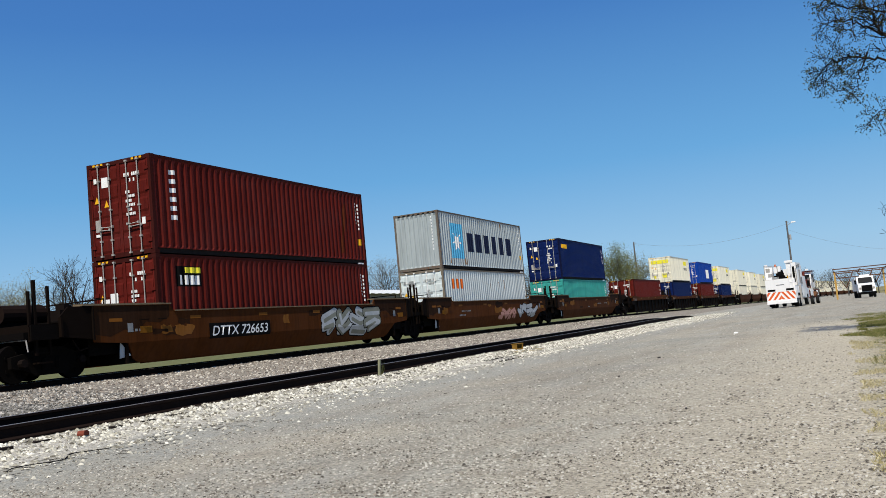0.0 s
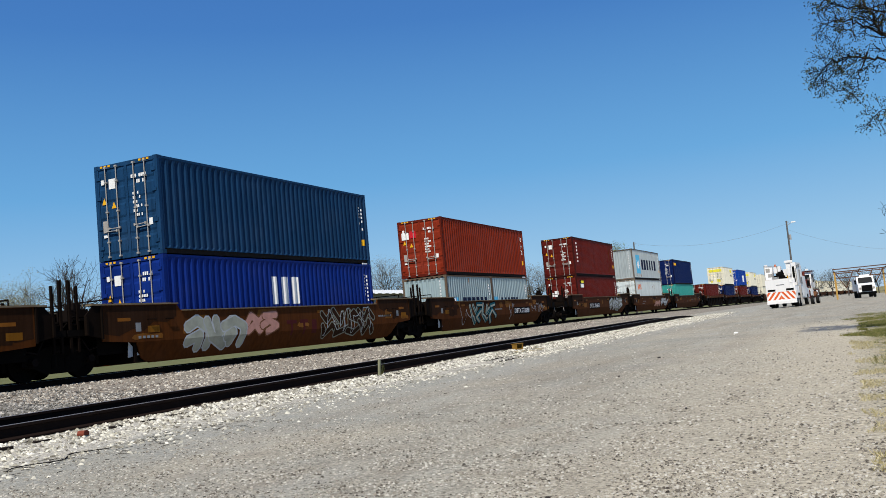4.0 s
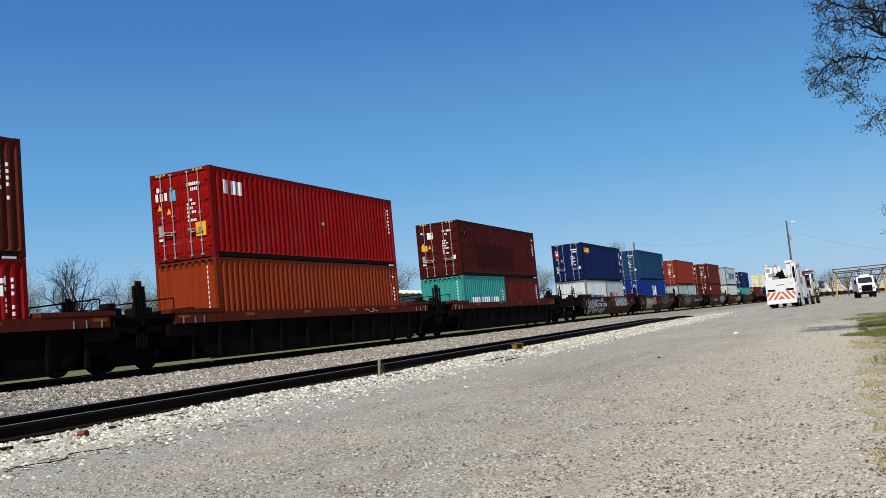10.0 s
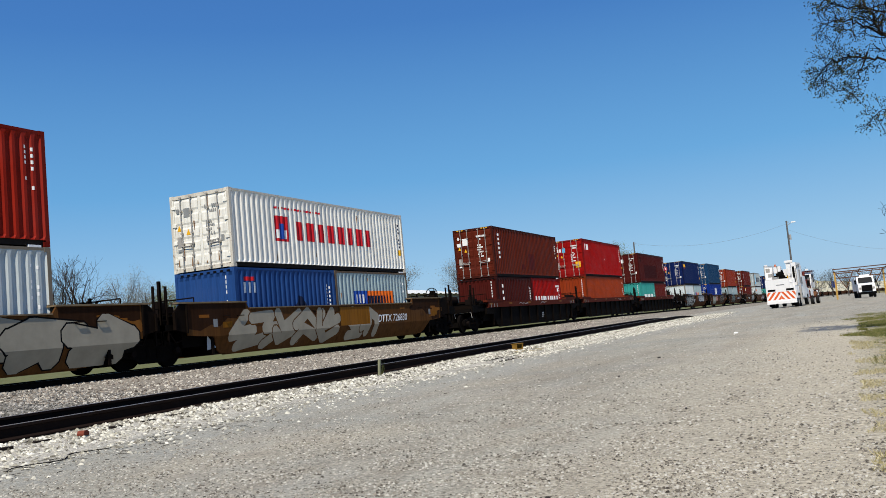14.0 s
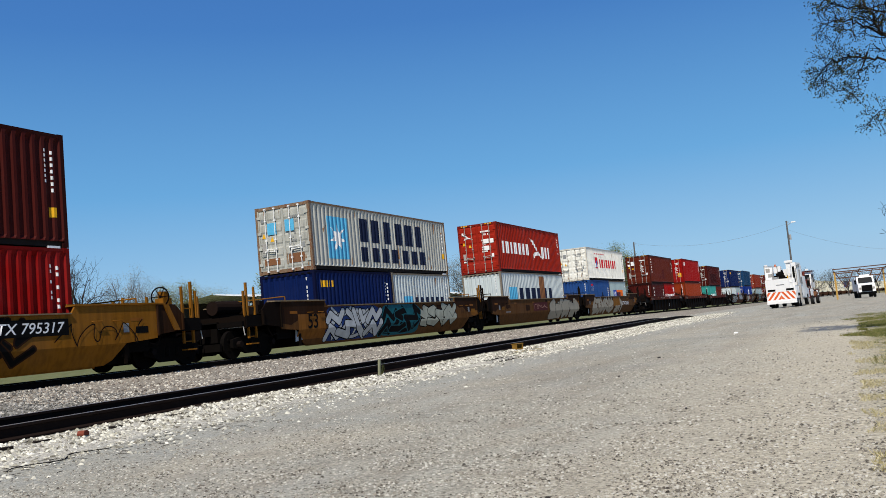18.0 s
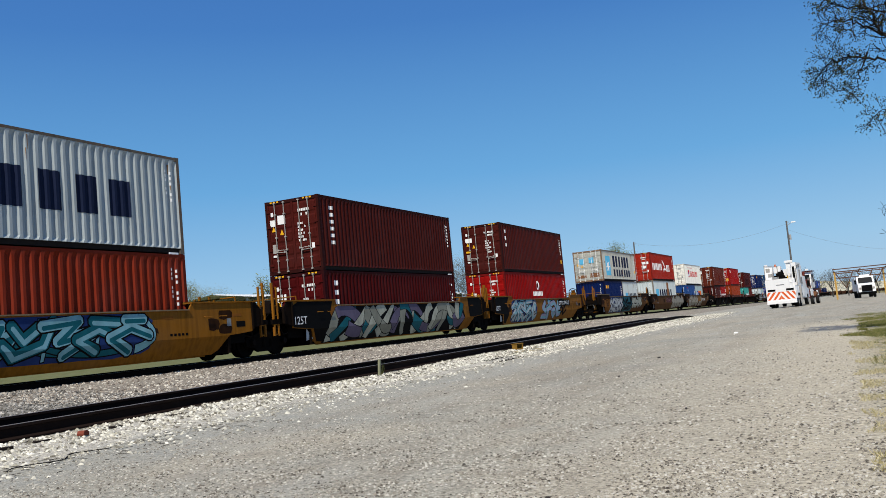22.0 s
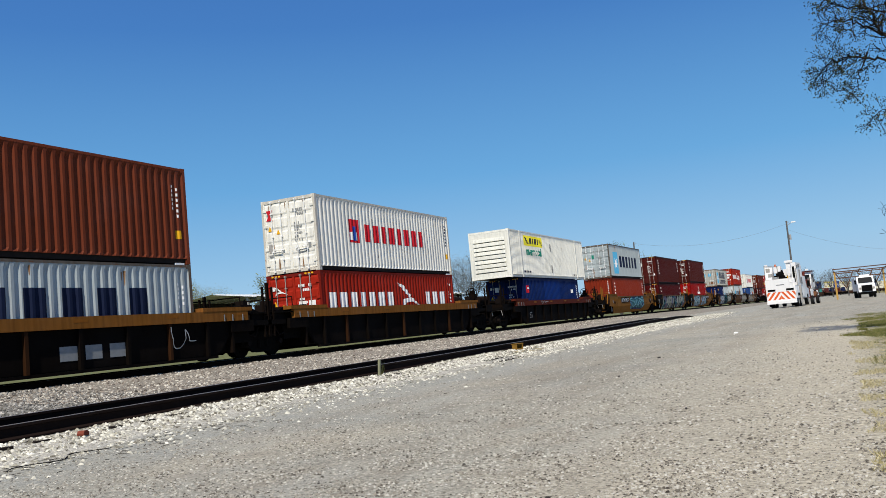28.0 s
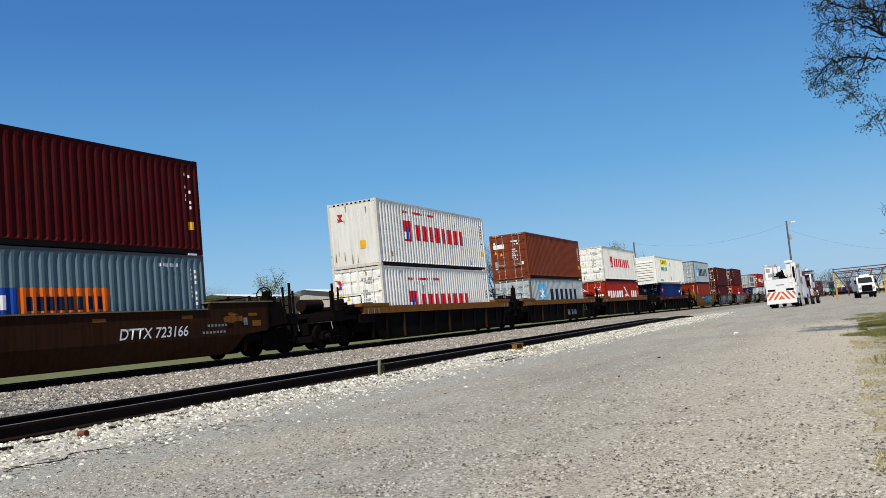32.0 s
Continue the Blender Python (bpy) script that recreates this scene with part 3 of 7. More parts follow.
# Frame paint by container colour; coloured ones get a darker tone than their walls.
EDGE = {"white": paint("stained_white_edge", (0.66, 0.62, 0.53), 0.7, 1.0, grime=0.7, bite=0.56), "dirtywhite": paint("rusty_cream_edge", (0.20, 0.14, 0.09), 0.8, 1.0, bite=0.48), "grey": paint("dirty_grey_edge", (0.13, 0.115, 0.095), 0.75, 1.0, grime=0.8, bite=0.52), "pale": paint("brown_grey_edge", (0.20, 0.17, 0.13), 0.7, 0.9), "slate": paint("dark_slate_edge", (0.05, 0.06, 0.065), 0.75, 0.8), "wine": paint("dark_wine_edge", (0.03, 0.004, 0.005), 0.7, 0.5), "oxblood": paint("dark_oxblood_edge", (0.03, 0.006, 0.005), 0.7, 0.5), "darkred": paint("dark_deepred_edge", (0.035, 0.006, 0.005), 0.7, 0.5), "sage": paint("brown_edge", (0.14, 0.10, 0.07), 0.75, 0.9), "maroon": paint("dark_maroon_edge", (0.045, 0.008, 0.006), 0.7, 0.6), "brown": paint("dark_brown_edge", (0.05, 0.010, 0.006), 0.7, 0.6), "navy": paint("dark_navy_edge", (0.004, 0.006, 0.03), 0.7, 0.4), "deepblue": paint("dark_blue_edge", (0.004, 0.012, 0.06), 0.7, 0.4), "red": paint("dark_red_edge", (0.16, 0.006, 0.005), 0.7, 0.5), "hsred": paint("dark_hsred_edge", (0.17, 0.012, 0.007), 0.7, 0.6), "rust": paint("dark_rust_edge", (0.11, 0.014, 0.007), 0.7, 0.6), "orange": paint("dark_orange_edge", (0.15, 0.024, 0.006), 0.7, 0.6)}


def container(u, cx, z, length, height, color, end="door", marks=(), label="", rich=True, pitch=PITCH, rods=None, endmarks=None, wide=WIDE):
    """A freight container: frame, castings, ribbed walls, doors with lock rods, markings. cx: its middle along the car."""
    H, L = height, length
    tagname = "shipping_container"
    c = thing(tagname, label, "container", "containers on the train")
    body = BOXPAINT[color]
    edge = EDGE.get(color, body)
    x0 = -L / 2
    w = wide / 2
    at = Matrix.Translation((x0, 0, 0))
    part("frame", kept(("frame", L, H, wide), lambda: frame_mesh(L, H, wide)), edge, c, at=at)
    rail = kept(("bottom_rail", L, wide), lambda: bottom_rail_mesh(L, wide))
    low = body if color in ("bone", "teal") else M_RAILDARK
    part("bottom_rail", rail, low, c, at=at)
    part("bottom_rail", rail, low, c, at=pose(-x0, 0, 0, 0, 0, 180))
    cast = kept("casting", casting_mesh)
    for x, rz in ((x0, 0), (-x0, 180)):
        for y in (-w + 0.081, w - 0.081):
            for zz in (0.059, H - 0.059):
                part("corner_casting", cast, edge if rich else body, c, at=pose(x, y, zz, 0, 0, rz))
    side = kept(("side", L, H, pitch), lambda: ribbed(0.11, L - 0.11, 0.16, H - 0.08, pitch).mesh("side_wall"))
    near = part("side_wall", side, body, c, at=(x0, -w + 0.012, 0))
    part("side_wall", side, body, c, at=pose(-x0, w - 0.012, 0, 0, 0, 180))
    part("roof", kept(("roof", L, H, wide), lambda: roof_mesh(L, H, wide)), body, c, at=at)
    part("floor", kept(("floor", L), lambda: Build().box(0.1, L - 0.1, -w + 0.08, w - 0.08, 0.10, 0.16).mesh("floor")), M_FLOOR, c, at=at)
    wall = kept(("end", H, wide), lambda: ribbed(0.10, wide - 0.10, 0.14, H - 0.12, 0.25).mesh("end_wall"))
    part("end_wall", wall, body, c, at=pose(-x0 - 0.012, -w, 0, 0, 0, 90))
    # the end that looks back along the train
    if end == "door":
        leaf = kept(("leaf", H), lambda: door_mesh(H))
        rod = kept(("rod", H), lambda: lockrod_mesh(H))
        hand = kept("handle", handle_mesh)
        hinge = kept("hinge", hinge_mesh)
        metal = rods or (M_ZINC if color not in ("white", "grey", "dirtywhite", "bone", "pale") else M_WHITE)
        for sgn in (-1, 1):
            d = part("door", leaf, body, c, at=Matrix.Translation((x0 + 0.01, -sgn * (w - 0.10), 0)) @ Matrix.Diagonal((1, sgn, 1, 1)))
            for yy in (0.36, 0.78):
                part("lock_rod", rod, metal, d, at=(0, yy, 0))
                part("door_handle", hand, metal, d, at=(0, yy - (0.36 if yy > 0.5 else 0.04), 0.95 if yy > 0.5 else 0.87))
            if rich:
                for hz in (0.4, 1.0, H - 1.0, H - 0.4):
                    part("hinge", hinge, body, d, at=(0, 0, hz))
    elif end == "flat":
        near_end = part("end_wall", Build().box(0.10, wide - 0.10, 0.0, 0.04, 0.14, H - 0.12), body, c, at=pose(x0 + 0.012, w, 0, 0, 0, -90))
    else:
        near_end = part("end_wall", wall, body, c, at=pose(x0 + 0.012, w, 0, 0, 0, -90))
    # writing and stickers; the end's own sheet is drawn in (y, z) and turned
    breaks = rib_breaks(0.11, L - 0.11, pitch)
    for k, (material, polys, *joined) in enumerate(marks):
        if rich and not joined:
            for poly in polys:
                part("marking", sprayed([poly], breaks, 0.004 + 0.0025 * k), material, near)
        else:
            tagged(part("marking", sprayed(polys, breaks, 0.004 + 0.0025 * k), material, near), kind="stuff")
    if rich and color in ("white", "dirtywhite", "grey", "pale", "bone", "sage"):
        weather(near, L, H, breaks, 60 if color == "dirtywhite" else 14 if color == "white" else 12)
        if end in ("door", "flat") and color in ("dirtywhite", "white", "grey"):
            if end == "flat":
                part("sticker", sprayed([rect(1.5, 1.78, 0.8, 1.15)], lift=0.006), M_YEL, c, at=pose(x0 + 0.006, w, 0, 0, 0, -90))
                if color == "white":
                    part("emblem", sprayed([[(0.45, H - 0.5), (0.75, H - 0.5), (0.64, H - 0.66), (0.75, H - 0.82), (0.45, H - 0.82), (0.56, H - 0.66)]], lift=0.006), M_RED, c, at=pose(x0 + 0.006, w, 0, 0, 0, -90))
                    tagged(part("vent_slot", sprayed([rect(0.3 + 0.22 * k, 0.4 + 0.22 * k, H - 0.11, H - 0.05) for k in range(9)], lift=0.001), M_BLACK, c, at=pose(x0, w, 0, 0, 0, -90)), kind="stuff")
            weather(c, wide, H, None, 9, at=pose(x0 + 0.003, w, 0, 0, 0, -90))
    # Bright strip added under the upper container in place of a sky gap.
    if rich and z > 2:
        part("connector_plate", kept("skygap", lambda: Build().box(0, 0.36, -0.02, 0.05, -0.03, 0.045).mesh("connector_plate")), M_BRIGHT, c, "bright strip in place of a sky gap", at=(L / 2 - 0.62 if L < 13 else FT40 / 2 - 0.62, -w + 0.03, -0.012))
    if rich:
        polys = []
        for k in range(7):
            if CODES.random() < 0.8:
                polys.append(rect(L - 0.62, L - 0.55, H - 0.5 - k * 0.13, H - 0.42 - k * 0.13))
                polys.append(rect(L - 0.42, L - 0.36, H - 0.55 - k * 0.16, H - 0.46 - k * 0.16))
        tagged(part("code_marking", sprayed(polys, breaks), M_NAVY if color in ("white", "cream", "bone") else M_WHITE, near), kind="stuff")
        if CODES.random() < 0.6:
            part("sticker", sprayed([rect(L - 0.5, L - 0.3, 0.75, 1.0)], breaks), M_YEL, near)
    if rich and end == "door":
        ink = M_FAINT if color in ("white", "cream", "bone", "grey", "dirtywhite", "pale") else M_WHITE
        left, right, yel = [], [], []
        code_marks(right, 1.42, H - 0.55, 8, 0.10)
        code_marks(right, 1.62, H - 0.72, 4, 0.10)
        for k in range(6):
            code_marks(right, 1.45, H - 1.05 - 0.13 * k, 6 if k % 2 else 4, 0.08)
        right.append(rect(2.02, 2.15, 0.88, 1.08))
        left += [rect(0.55, 0.80, H - 0.76, H - 0.46)] if endmarks is None else []
        left.append(rect(0.25, 0.36, H - 0.6, H - 0.45))
        left.append(rect(0.24, 0.40, 0.70, 0.78))
        yel = [[(0.62, H - 1.35), (0.80, H - 1.35), (0.71, H - 1.15)], [(0.25, H - 1.2), (0.43, H - 1.2), (0.34, H - 1.0)]]
        turn = pose(x0 + 0.004, w, 0, 0, 0, -90)
        tagged(part("door_marking", sprayed(left + right), ink, c, at=turn), kind="stuff")
        for tri in yel:
            part("warning_sticker", sprayed([tri]), M_YEL, c, at=turn)
        part("grey_plate", sprayed([rect(0.24, 0.40, 0.85, 1.2)], lift=0.006), M_ZINC, c, at=turn)
        for material, polys in endmarks or ():
            up = 0.008 + 0.002 * len(c.children) % 0.01
            for poly in polys:
                part("door_emblem", sprayed([poly], lift=up), material, c, at=turn)
        if color not in ("white", "grey", "dirtywhite", "pale"):
            tagged(part("height_stripe", sprayed([rect(a, a + 0.09, H - 0.09, H - 0.03) for a in (0.25, 0.4, 0.55, 1.75, 1.9, 2.05)], lift=0.012), M_YEL, c, at=turn), kind="stuff")
    elif rich and end == "wall":
        polys = []
        for k in range(11):
            if CODES.random() < 0.85:
                polys.append(rect(WIDE - 0.42, WIDE - 0.34, H - 0.35 - k * 0.16, H - 0.24 - k * 0.16))
        eb = rib_breaks(0.10, WIDE - 0.10, 0.25)
        tagged(part("end_marking", sprayed(polys, eb), M_NAVY if color in ("white", "cream", "bone") else M_WHITE, near_end), kind="stuff")
        slots = [rect(0.25 + 0.27 * k, 0.38 + 0.27 * k, H - 0.12, H - 0.06) for k in range(8)]
        tagged(part("vent_slot", sprayed(slots, lift=0.0), M_BLACK, c, at=pose(x0 - 0.001, w, 0, 0, 0, -90)), kind="stuff")
    return run(c, u, Matrix.Translation((cx, 0, z)))

# ---- well cars ----
HALF = 8.75
ROLLING = []
M_TANK = plain("drab_tank_paint", (0.014, 0.008, 0.006), 0.85)
M_REFLECT = plain("amber_reflector", (0.24, 0.085, 0.012), 0.6)
SIDE_Y = 1.475


def smooth_side():
    """Deep plate side with raised ends and cut-away corners over the wheels."""
    h = HALF
    out = [(-h, 0.84), (-h + 0.5, 0.80), (-7.6, FOLD_Z), (7.6, FOLD_Z), (h - 0.5, 0.80), (h, 0.84), (h, 1.76), (5.95, 1.76), (5.8, 1.56), (-5.8, 1.56), (-5.95, 1.76), (-h, 1.76)]
    b = Build().slab(out, 0.0, 0.05)
    low = [(-7.6, FOLD_Z, 0.0), (-7.25, 0.34, FOLD_IN * 0.78), (-7.0, 0.22, FOLD_IN), (7.0, 0.22, FOLD_IN), (7.25, 0.34, FOLD_IN * 0.78), (7.6, FOLD_Z, 0.0)]
    b.face([(x, y, z) for x, z, y in low])
    b.face([(x, y + 0.04, z) for x, z, y in reversed(low)])
    for (xa, za, ya), (xb, zb, yb) in zip(low, low[1:]):
        b.face([(xb, yb, zb), (xa, ya, za), (xa, ya + 0.04, za), (xb, yb + 0.04, zb)])
    b.box(-5.8, 5.8, -0.035, 0.11, 1.56, 1.60)
    b.box(-6.75, 6.75, FOLD_IN + 0.042, 0.46, 0.18, 0.24)
    return b.mesh("side_plate")


def end_flange():
    """The lid strip along a raised end of a plate side, with its upturned lip."""
    return Build().box(5.92, 9.1, -0.035, 0.30, 1.763, 1.80).box(5.92, 9.1, 0.24, 0.28, 1.801, 1.83).mesh("end_flange")


def end_panel(reach):
    """Black outer panel of a plate side over the truck, its top corner cut away."""
    b = Build().slab([(8.753, 0.92), (reach, 1.02), (reach, 1.5), (reach - 0.28, 1.755), (8.753, 1.755)], 0.0, 0.04)
    b.box(8.753, 8.80, -0.05, -0.001, 0.90, 1.755)
    b.box(reach - 0.06, reach, -0.05, -0.001, 1.02, 1.5)
    return b.mesh("end_panel")


def ribbed_side():
    """The top chord of a ribbed car's side."""
    h = HALF
    b = Build().box(-h + 0.4, h - 0.4, 0.0, 0.16, 1.20, 1.50)
    for s in (-1, 1):
        a, c = sorted((s * 6.2, s * (h - 0.2)))
        b.box(a, c, -0.01, 0.35, 1.503, 1.62)
    return b.mesh("side_chord")


def ribbed_lower():
    h = HALF
    b = Build()
    out = [(-7.5, 0.75), (-7.1, 0.30), (-6.8, 0.16), (6.8, 0.16), (7.1, 0.30), (7.5, 0.75), (7.5, 1.20), (-7.5, 1.20)]
    b.slab(out, 0.13, 0.16)
    b.box(-6.8, 6.8, 0.03, 0.16, 0.10, 0.18)
    for s in (-1, 1):
        a, c = sorted((s * 7.5, s * (h - 0.1)))
        b.box(a, c, 0.02, 0.14, 0.85, 1.20)
    return b.mesh("side_plate")


def rib_post():
    return Build().slab([(-0.05, 0.18), (0.05, 0.18), (0.05, 1.2), (-0.05, 1.2)], 0.02, 0.129).mesh("side_post")


def bogie_parts(parent, x, material):
    """A three-piece truck at x along the car: bolster, side frames, wheels on axles."""
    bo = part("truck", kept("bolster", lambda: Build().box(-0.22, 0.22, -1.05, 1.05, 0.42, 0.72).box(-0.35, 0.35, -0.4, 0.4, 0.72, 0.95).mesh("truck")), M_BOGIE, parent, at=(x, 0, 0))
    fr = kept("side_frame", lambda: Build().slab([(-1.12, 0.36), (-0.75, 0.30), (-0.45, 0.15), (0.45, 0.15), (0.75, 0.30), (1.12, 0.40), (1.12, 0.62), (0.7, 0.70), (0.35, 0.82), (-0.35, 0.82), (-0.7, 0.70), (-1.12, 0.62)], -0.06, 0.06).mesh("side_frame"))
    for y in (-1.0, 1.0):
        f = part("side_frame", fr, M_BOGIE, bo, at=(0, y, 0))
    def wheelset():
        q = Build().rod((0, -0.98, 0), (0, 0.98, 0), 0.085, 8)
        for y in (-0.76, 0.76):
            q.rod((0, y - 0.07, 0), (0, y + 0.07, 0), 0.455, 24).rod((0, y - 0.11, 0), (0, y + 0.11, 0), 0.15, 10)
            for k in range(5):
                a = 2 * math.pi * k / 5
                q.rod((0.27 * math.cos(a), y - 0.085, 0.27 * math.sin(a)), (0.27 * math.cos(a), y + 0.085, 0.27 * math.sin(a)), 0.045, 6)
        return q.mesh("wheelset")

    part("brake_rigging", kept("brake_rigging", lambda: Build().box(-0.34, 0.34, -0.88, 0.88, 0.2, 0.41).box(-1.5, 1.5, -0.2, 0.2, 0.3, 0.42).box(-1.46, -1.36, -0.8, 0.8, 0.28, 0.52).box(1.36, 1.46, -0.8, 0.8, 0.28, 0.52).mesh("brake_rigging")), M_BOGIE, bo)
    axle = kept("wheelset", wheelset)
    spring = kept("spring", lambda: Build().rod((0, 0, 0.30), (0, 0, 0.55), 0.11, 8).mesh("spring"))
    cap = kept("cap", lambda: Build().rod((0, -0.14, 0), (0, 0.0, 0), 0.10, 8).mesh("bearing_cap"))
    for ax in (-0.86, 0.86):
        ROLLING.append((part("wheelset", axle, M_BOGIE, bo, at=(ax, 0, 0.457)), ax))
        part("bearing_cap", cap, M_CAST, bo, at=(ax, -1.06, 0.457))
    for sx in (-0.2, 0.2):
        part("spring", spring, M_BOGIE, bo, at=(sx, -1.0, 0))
    return bo


def brake_wheel(parent, x, y, material):
    b = Build().ring((x, y, 2.05), (1, 0.25, 0), 0.28, 0.022)
    for i in range(3):
        w = math.pi * i / 3
        d = Vector((0.25, -1, 0)).normalized() * 0.28 * math.cos(w) + Vector((0, 0, 1)) * 0.28 * math.sin(w)
        b.rod(Vector((x, y, 2.05)) - d, Vector((x, y, 2.05)) + d, 0.014, 5)
    st = part("brake_stand", Build().box(x + 0.03, x + 0.22, y - 0.12, y + 0.12, 1.2, 2.2).box(x - 0.05, x + 0.3, y - 0.16, y + 0.16, 1.75, 2.0), material, parent)
    part("brake_wheel", b, M_BOGIE, st)


def well_car(U, style, color, ends, posts=M_DARKRUST, number="", label="", rich=True):
    """One well of an articulated car, its middle at U. ends: 'j' for a joint on a shared truck, 'e' for the car's own end, at the back and at the front."""
    c = thing("well_car", label, "rail car", "well cars of the train")
    body = CARPAINT[color]
    # Ribbed cars take the shaded tone below the chord, not the body paint.
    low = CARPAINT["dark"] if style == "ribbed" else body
    shape = kept("smooth_side", smooth_side) if style == "smooth" else kept("ribbed_side", ribbed_side)
    near = part("side_plate" if style == "smooth" else "side_chord", shape, body, c, at=(0, -SIDE_Y, 0))
    part("side_plate", shape, body, c, at=pose(0, SIDE_Y, 0, 0, 0, 180))
    if style == "ribbed":
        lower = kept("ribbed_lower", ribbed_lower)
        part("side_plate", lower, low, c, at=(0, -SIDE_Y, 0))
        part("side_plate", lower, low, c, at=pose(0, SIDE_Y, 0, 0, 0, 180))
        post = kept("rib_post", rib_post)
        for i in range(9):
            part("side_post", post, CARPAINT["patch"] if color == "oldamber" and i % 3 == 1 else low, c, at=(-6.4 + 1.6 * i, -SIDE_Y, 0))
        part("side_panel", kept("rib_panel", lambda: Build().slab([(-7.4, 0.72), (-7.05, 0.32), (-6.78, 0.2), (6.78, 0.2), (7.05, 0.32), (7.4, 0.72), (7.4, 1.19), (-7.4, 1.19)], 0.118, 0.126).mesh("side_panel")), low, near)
    beam = kept("floor_beam", lambda: Build().box(-0.15, 0.15, -1.12, 1.12, 0.22, 0.34).mesh("floor_beam"))
    for x in (-6.0, -3.0, 0.0, 3.0, 6.0):
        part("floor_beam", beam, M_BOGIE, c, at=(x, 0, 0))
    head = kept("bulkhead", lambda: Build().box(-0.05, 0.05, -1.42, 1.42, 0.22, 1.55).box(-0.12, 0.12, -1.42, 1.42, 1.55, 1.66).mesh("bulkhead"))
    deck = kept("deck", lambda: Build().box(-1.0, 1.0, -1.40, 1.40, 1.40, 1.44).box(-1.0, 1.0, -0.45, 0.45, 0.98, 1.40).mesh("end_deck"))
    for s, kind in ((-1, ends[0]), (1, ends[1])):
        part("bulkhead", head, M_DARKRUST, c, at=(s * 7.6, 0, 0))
        # Black filler plates, added to close the view into the car end.
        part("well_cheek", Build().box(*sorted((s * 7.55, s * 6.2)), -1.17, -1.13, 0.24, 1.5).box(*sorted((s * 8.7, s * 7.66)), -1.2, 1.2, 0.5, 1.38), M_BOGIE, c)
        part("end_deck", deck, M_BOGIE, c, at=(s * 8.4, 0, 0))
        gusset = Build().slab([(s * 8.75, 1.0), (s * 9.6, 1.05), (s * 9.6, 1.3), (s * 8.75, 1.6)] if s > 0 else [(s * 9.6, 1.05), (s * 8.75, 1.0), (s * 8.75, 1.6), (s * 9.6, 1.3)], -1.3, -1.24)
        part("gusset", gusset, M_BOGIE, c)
        out = 9.3 if kind == "j" else 9.8
        post_a, post_b = (9.40, 9.64) if kind == "j" else (9.98, 10.38)
        if style == "smooth":
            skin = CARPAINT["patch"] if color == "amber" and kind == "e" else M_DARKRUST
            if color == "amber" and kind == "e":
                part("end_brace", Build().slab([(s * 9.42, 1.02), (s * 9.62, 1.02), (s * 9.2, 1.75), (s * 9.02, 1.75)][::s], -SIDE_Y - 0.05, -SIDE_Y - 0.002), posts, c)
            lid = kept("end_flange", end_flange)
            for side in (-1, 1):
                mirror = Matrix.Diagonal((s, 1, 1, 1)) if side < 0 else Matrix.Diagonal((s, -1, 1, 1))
                part("end_flange", lid, M_DUSTY_LIT if color != "amber" else posts, c, at=Matrix.Translation((0, side * SIDE_Y, 0)) @ mirror)
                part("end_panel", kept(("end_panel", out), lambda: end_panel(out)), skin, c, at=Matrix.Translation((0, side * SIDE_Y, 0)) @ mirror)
            if rich:
                # Silver paints the sun on the rear plate; the front one is dark.
                part("jack_plate", Build().face([(s * 7.78, -1.36, 0.80), (s * 7.80, -1.34, 0.36), (s * 7.45, -1.40, 0.42)][::-s]).face([(s * 7.78, -1.35, 0.80), (s * 7.80, -1.33, 0.36), (s * 7.45, -1.39, 0.42)][::s]), M_SILVER if s < 0 else M_DARKRUST, c, "triangular jacking plate")
                for gx in (6.45, 7.15):
                    part("grab_iron", Build().rod((s * gx, -1.53, 1.36), (s * gx + 0.3, -1.53, 1.36), 0.014, 5).rod((s * gx, -1.53, 1.36), (s * gx, -1.48, 1.36), 0.014, 5).rod((s * gx + 0.3, -1.53, 1.36), (s * gx + 0.3, -1.48, 1.36), 0.014, 5), posts, c)
        elif rich:
            for px in (8.05, 7.55, 7.15):
                part("tie_bar", Build().box(s * px - 0.02, s * px + 0.02, -1.50, -1.49, 1.20, 1.40), M_FAINT, c)
        if rich:
            part("hand_brake_box" if s > 0 else "valve_box", Build().box(s * 9.0 - 0.3, s * 9.0 + 0.3, -0.95, -0.5, 1.445, 1.72).box(s * 9.0 - 0.12, s * 9.0 + 0.12, -0.9, -0.6, 1.72, 1.86), M_CAST, c)
            part("air_pipe", Build().rod((s * 7.7, -1.05, 1.5), (s * 9.3, -1.05, 1.52), 0.025, 5).rod((s * 9.3, -1.05, 1.52), (s * 9.5, -0.7, 1.1), 0.025, 5), M_BOGIE, c)
            part("brake_hose", Build().rod((s * 9.2, -1.2, 0.95), (s * 9.0, -1.22, 0.66), 0.022, 5).rod((s * 9.0, -1.22, 0.66), (s * 8.7, -1.2, 0.72), 0.022, 5), M_CAST, c)
            part("slack_adjuster", Build().rod((s * 8.3, -0.9, 0.62), (s * 9.9, -0.85, 0.66), 0.035, 6), M_BOGIE, c)
        reach = 9.75 if kind == "j" else 10.75
        a, b2 = sorted((s * 8.75, s * reach))
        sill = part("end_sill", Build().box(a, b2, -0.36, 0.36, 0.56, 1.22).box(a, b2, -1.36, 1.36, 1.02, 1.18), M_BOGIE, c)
        for yy in (-1.32, 1.32):
            lad = part("ladder", Build().box(s * post_a - 0.03, s * post_a + 0.03, yy - 0.03, yy + 0.03, 0.62, 2.28 if yy < 0 else 2.1).box(s * post_b - 0.035, s * post_b + 0.035, yy - 0.035, yy + 0.035, 0.62, 2.42 if yy < 0 else 2.2), posts, c)
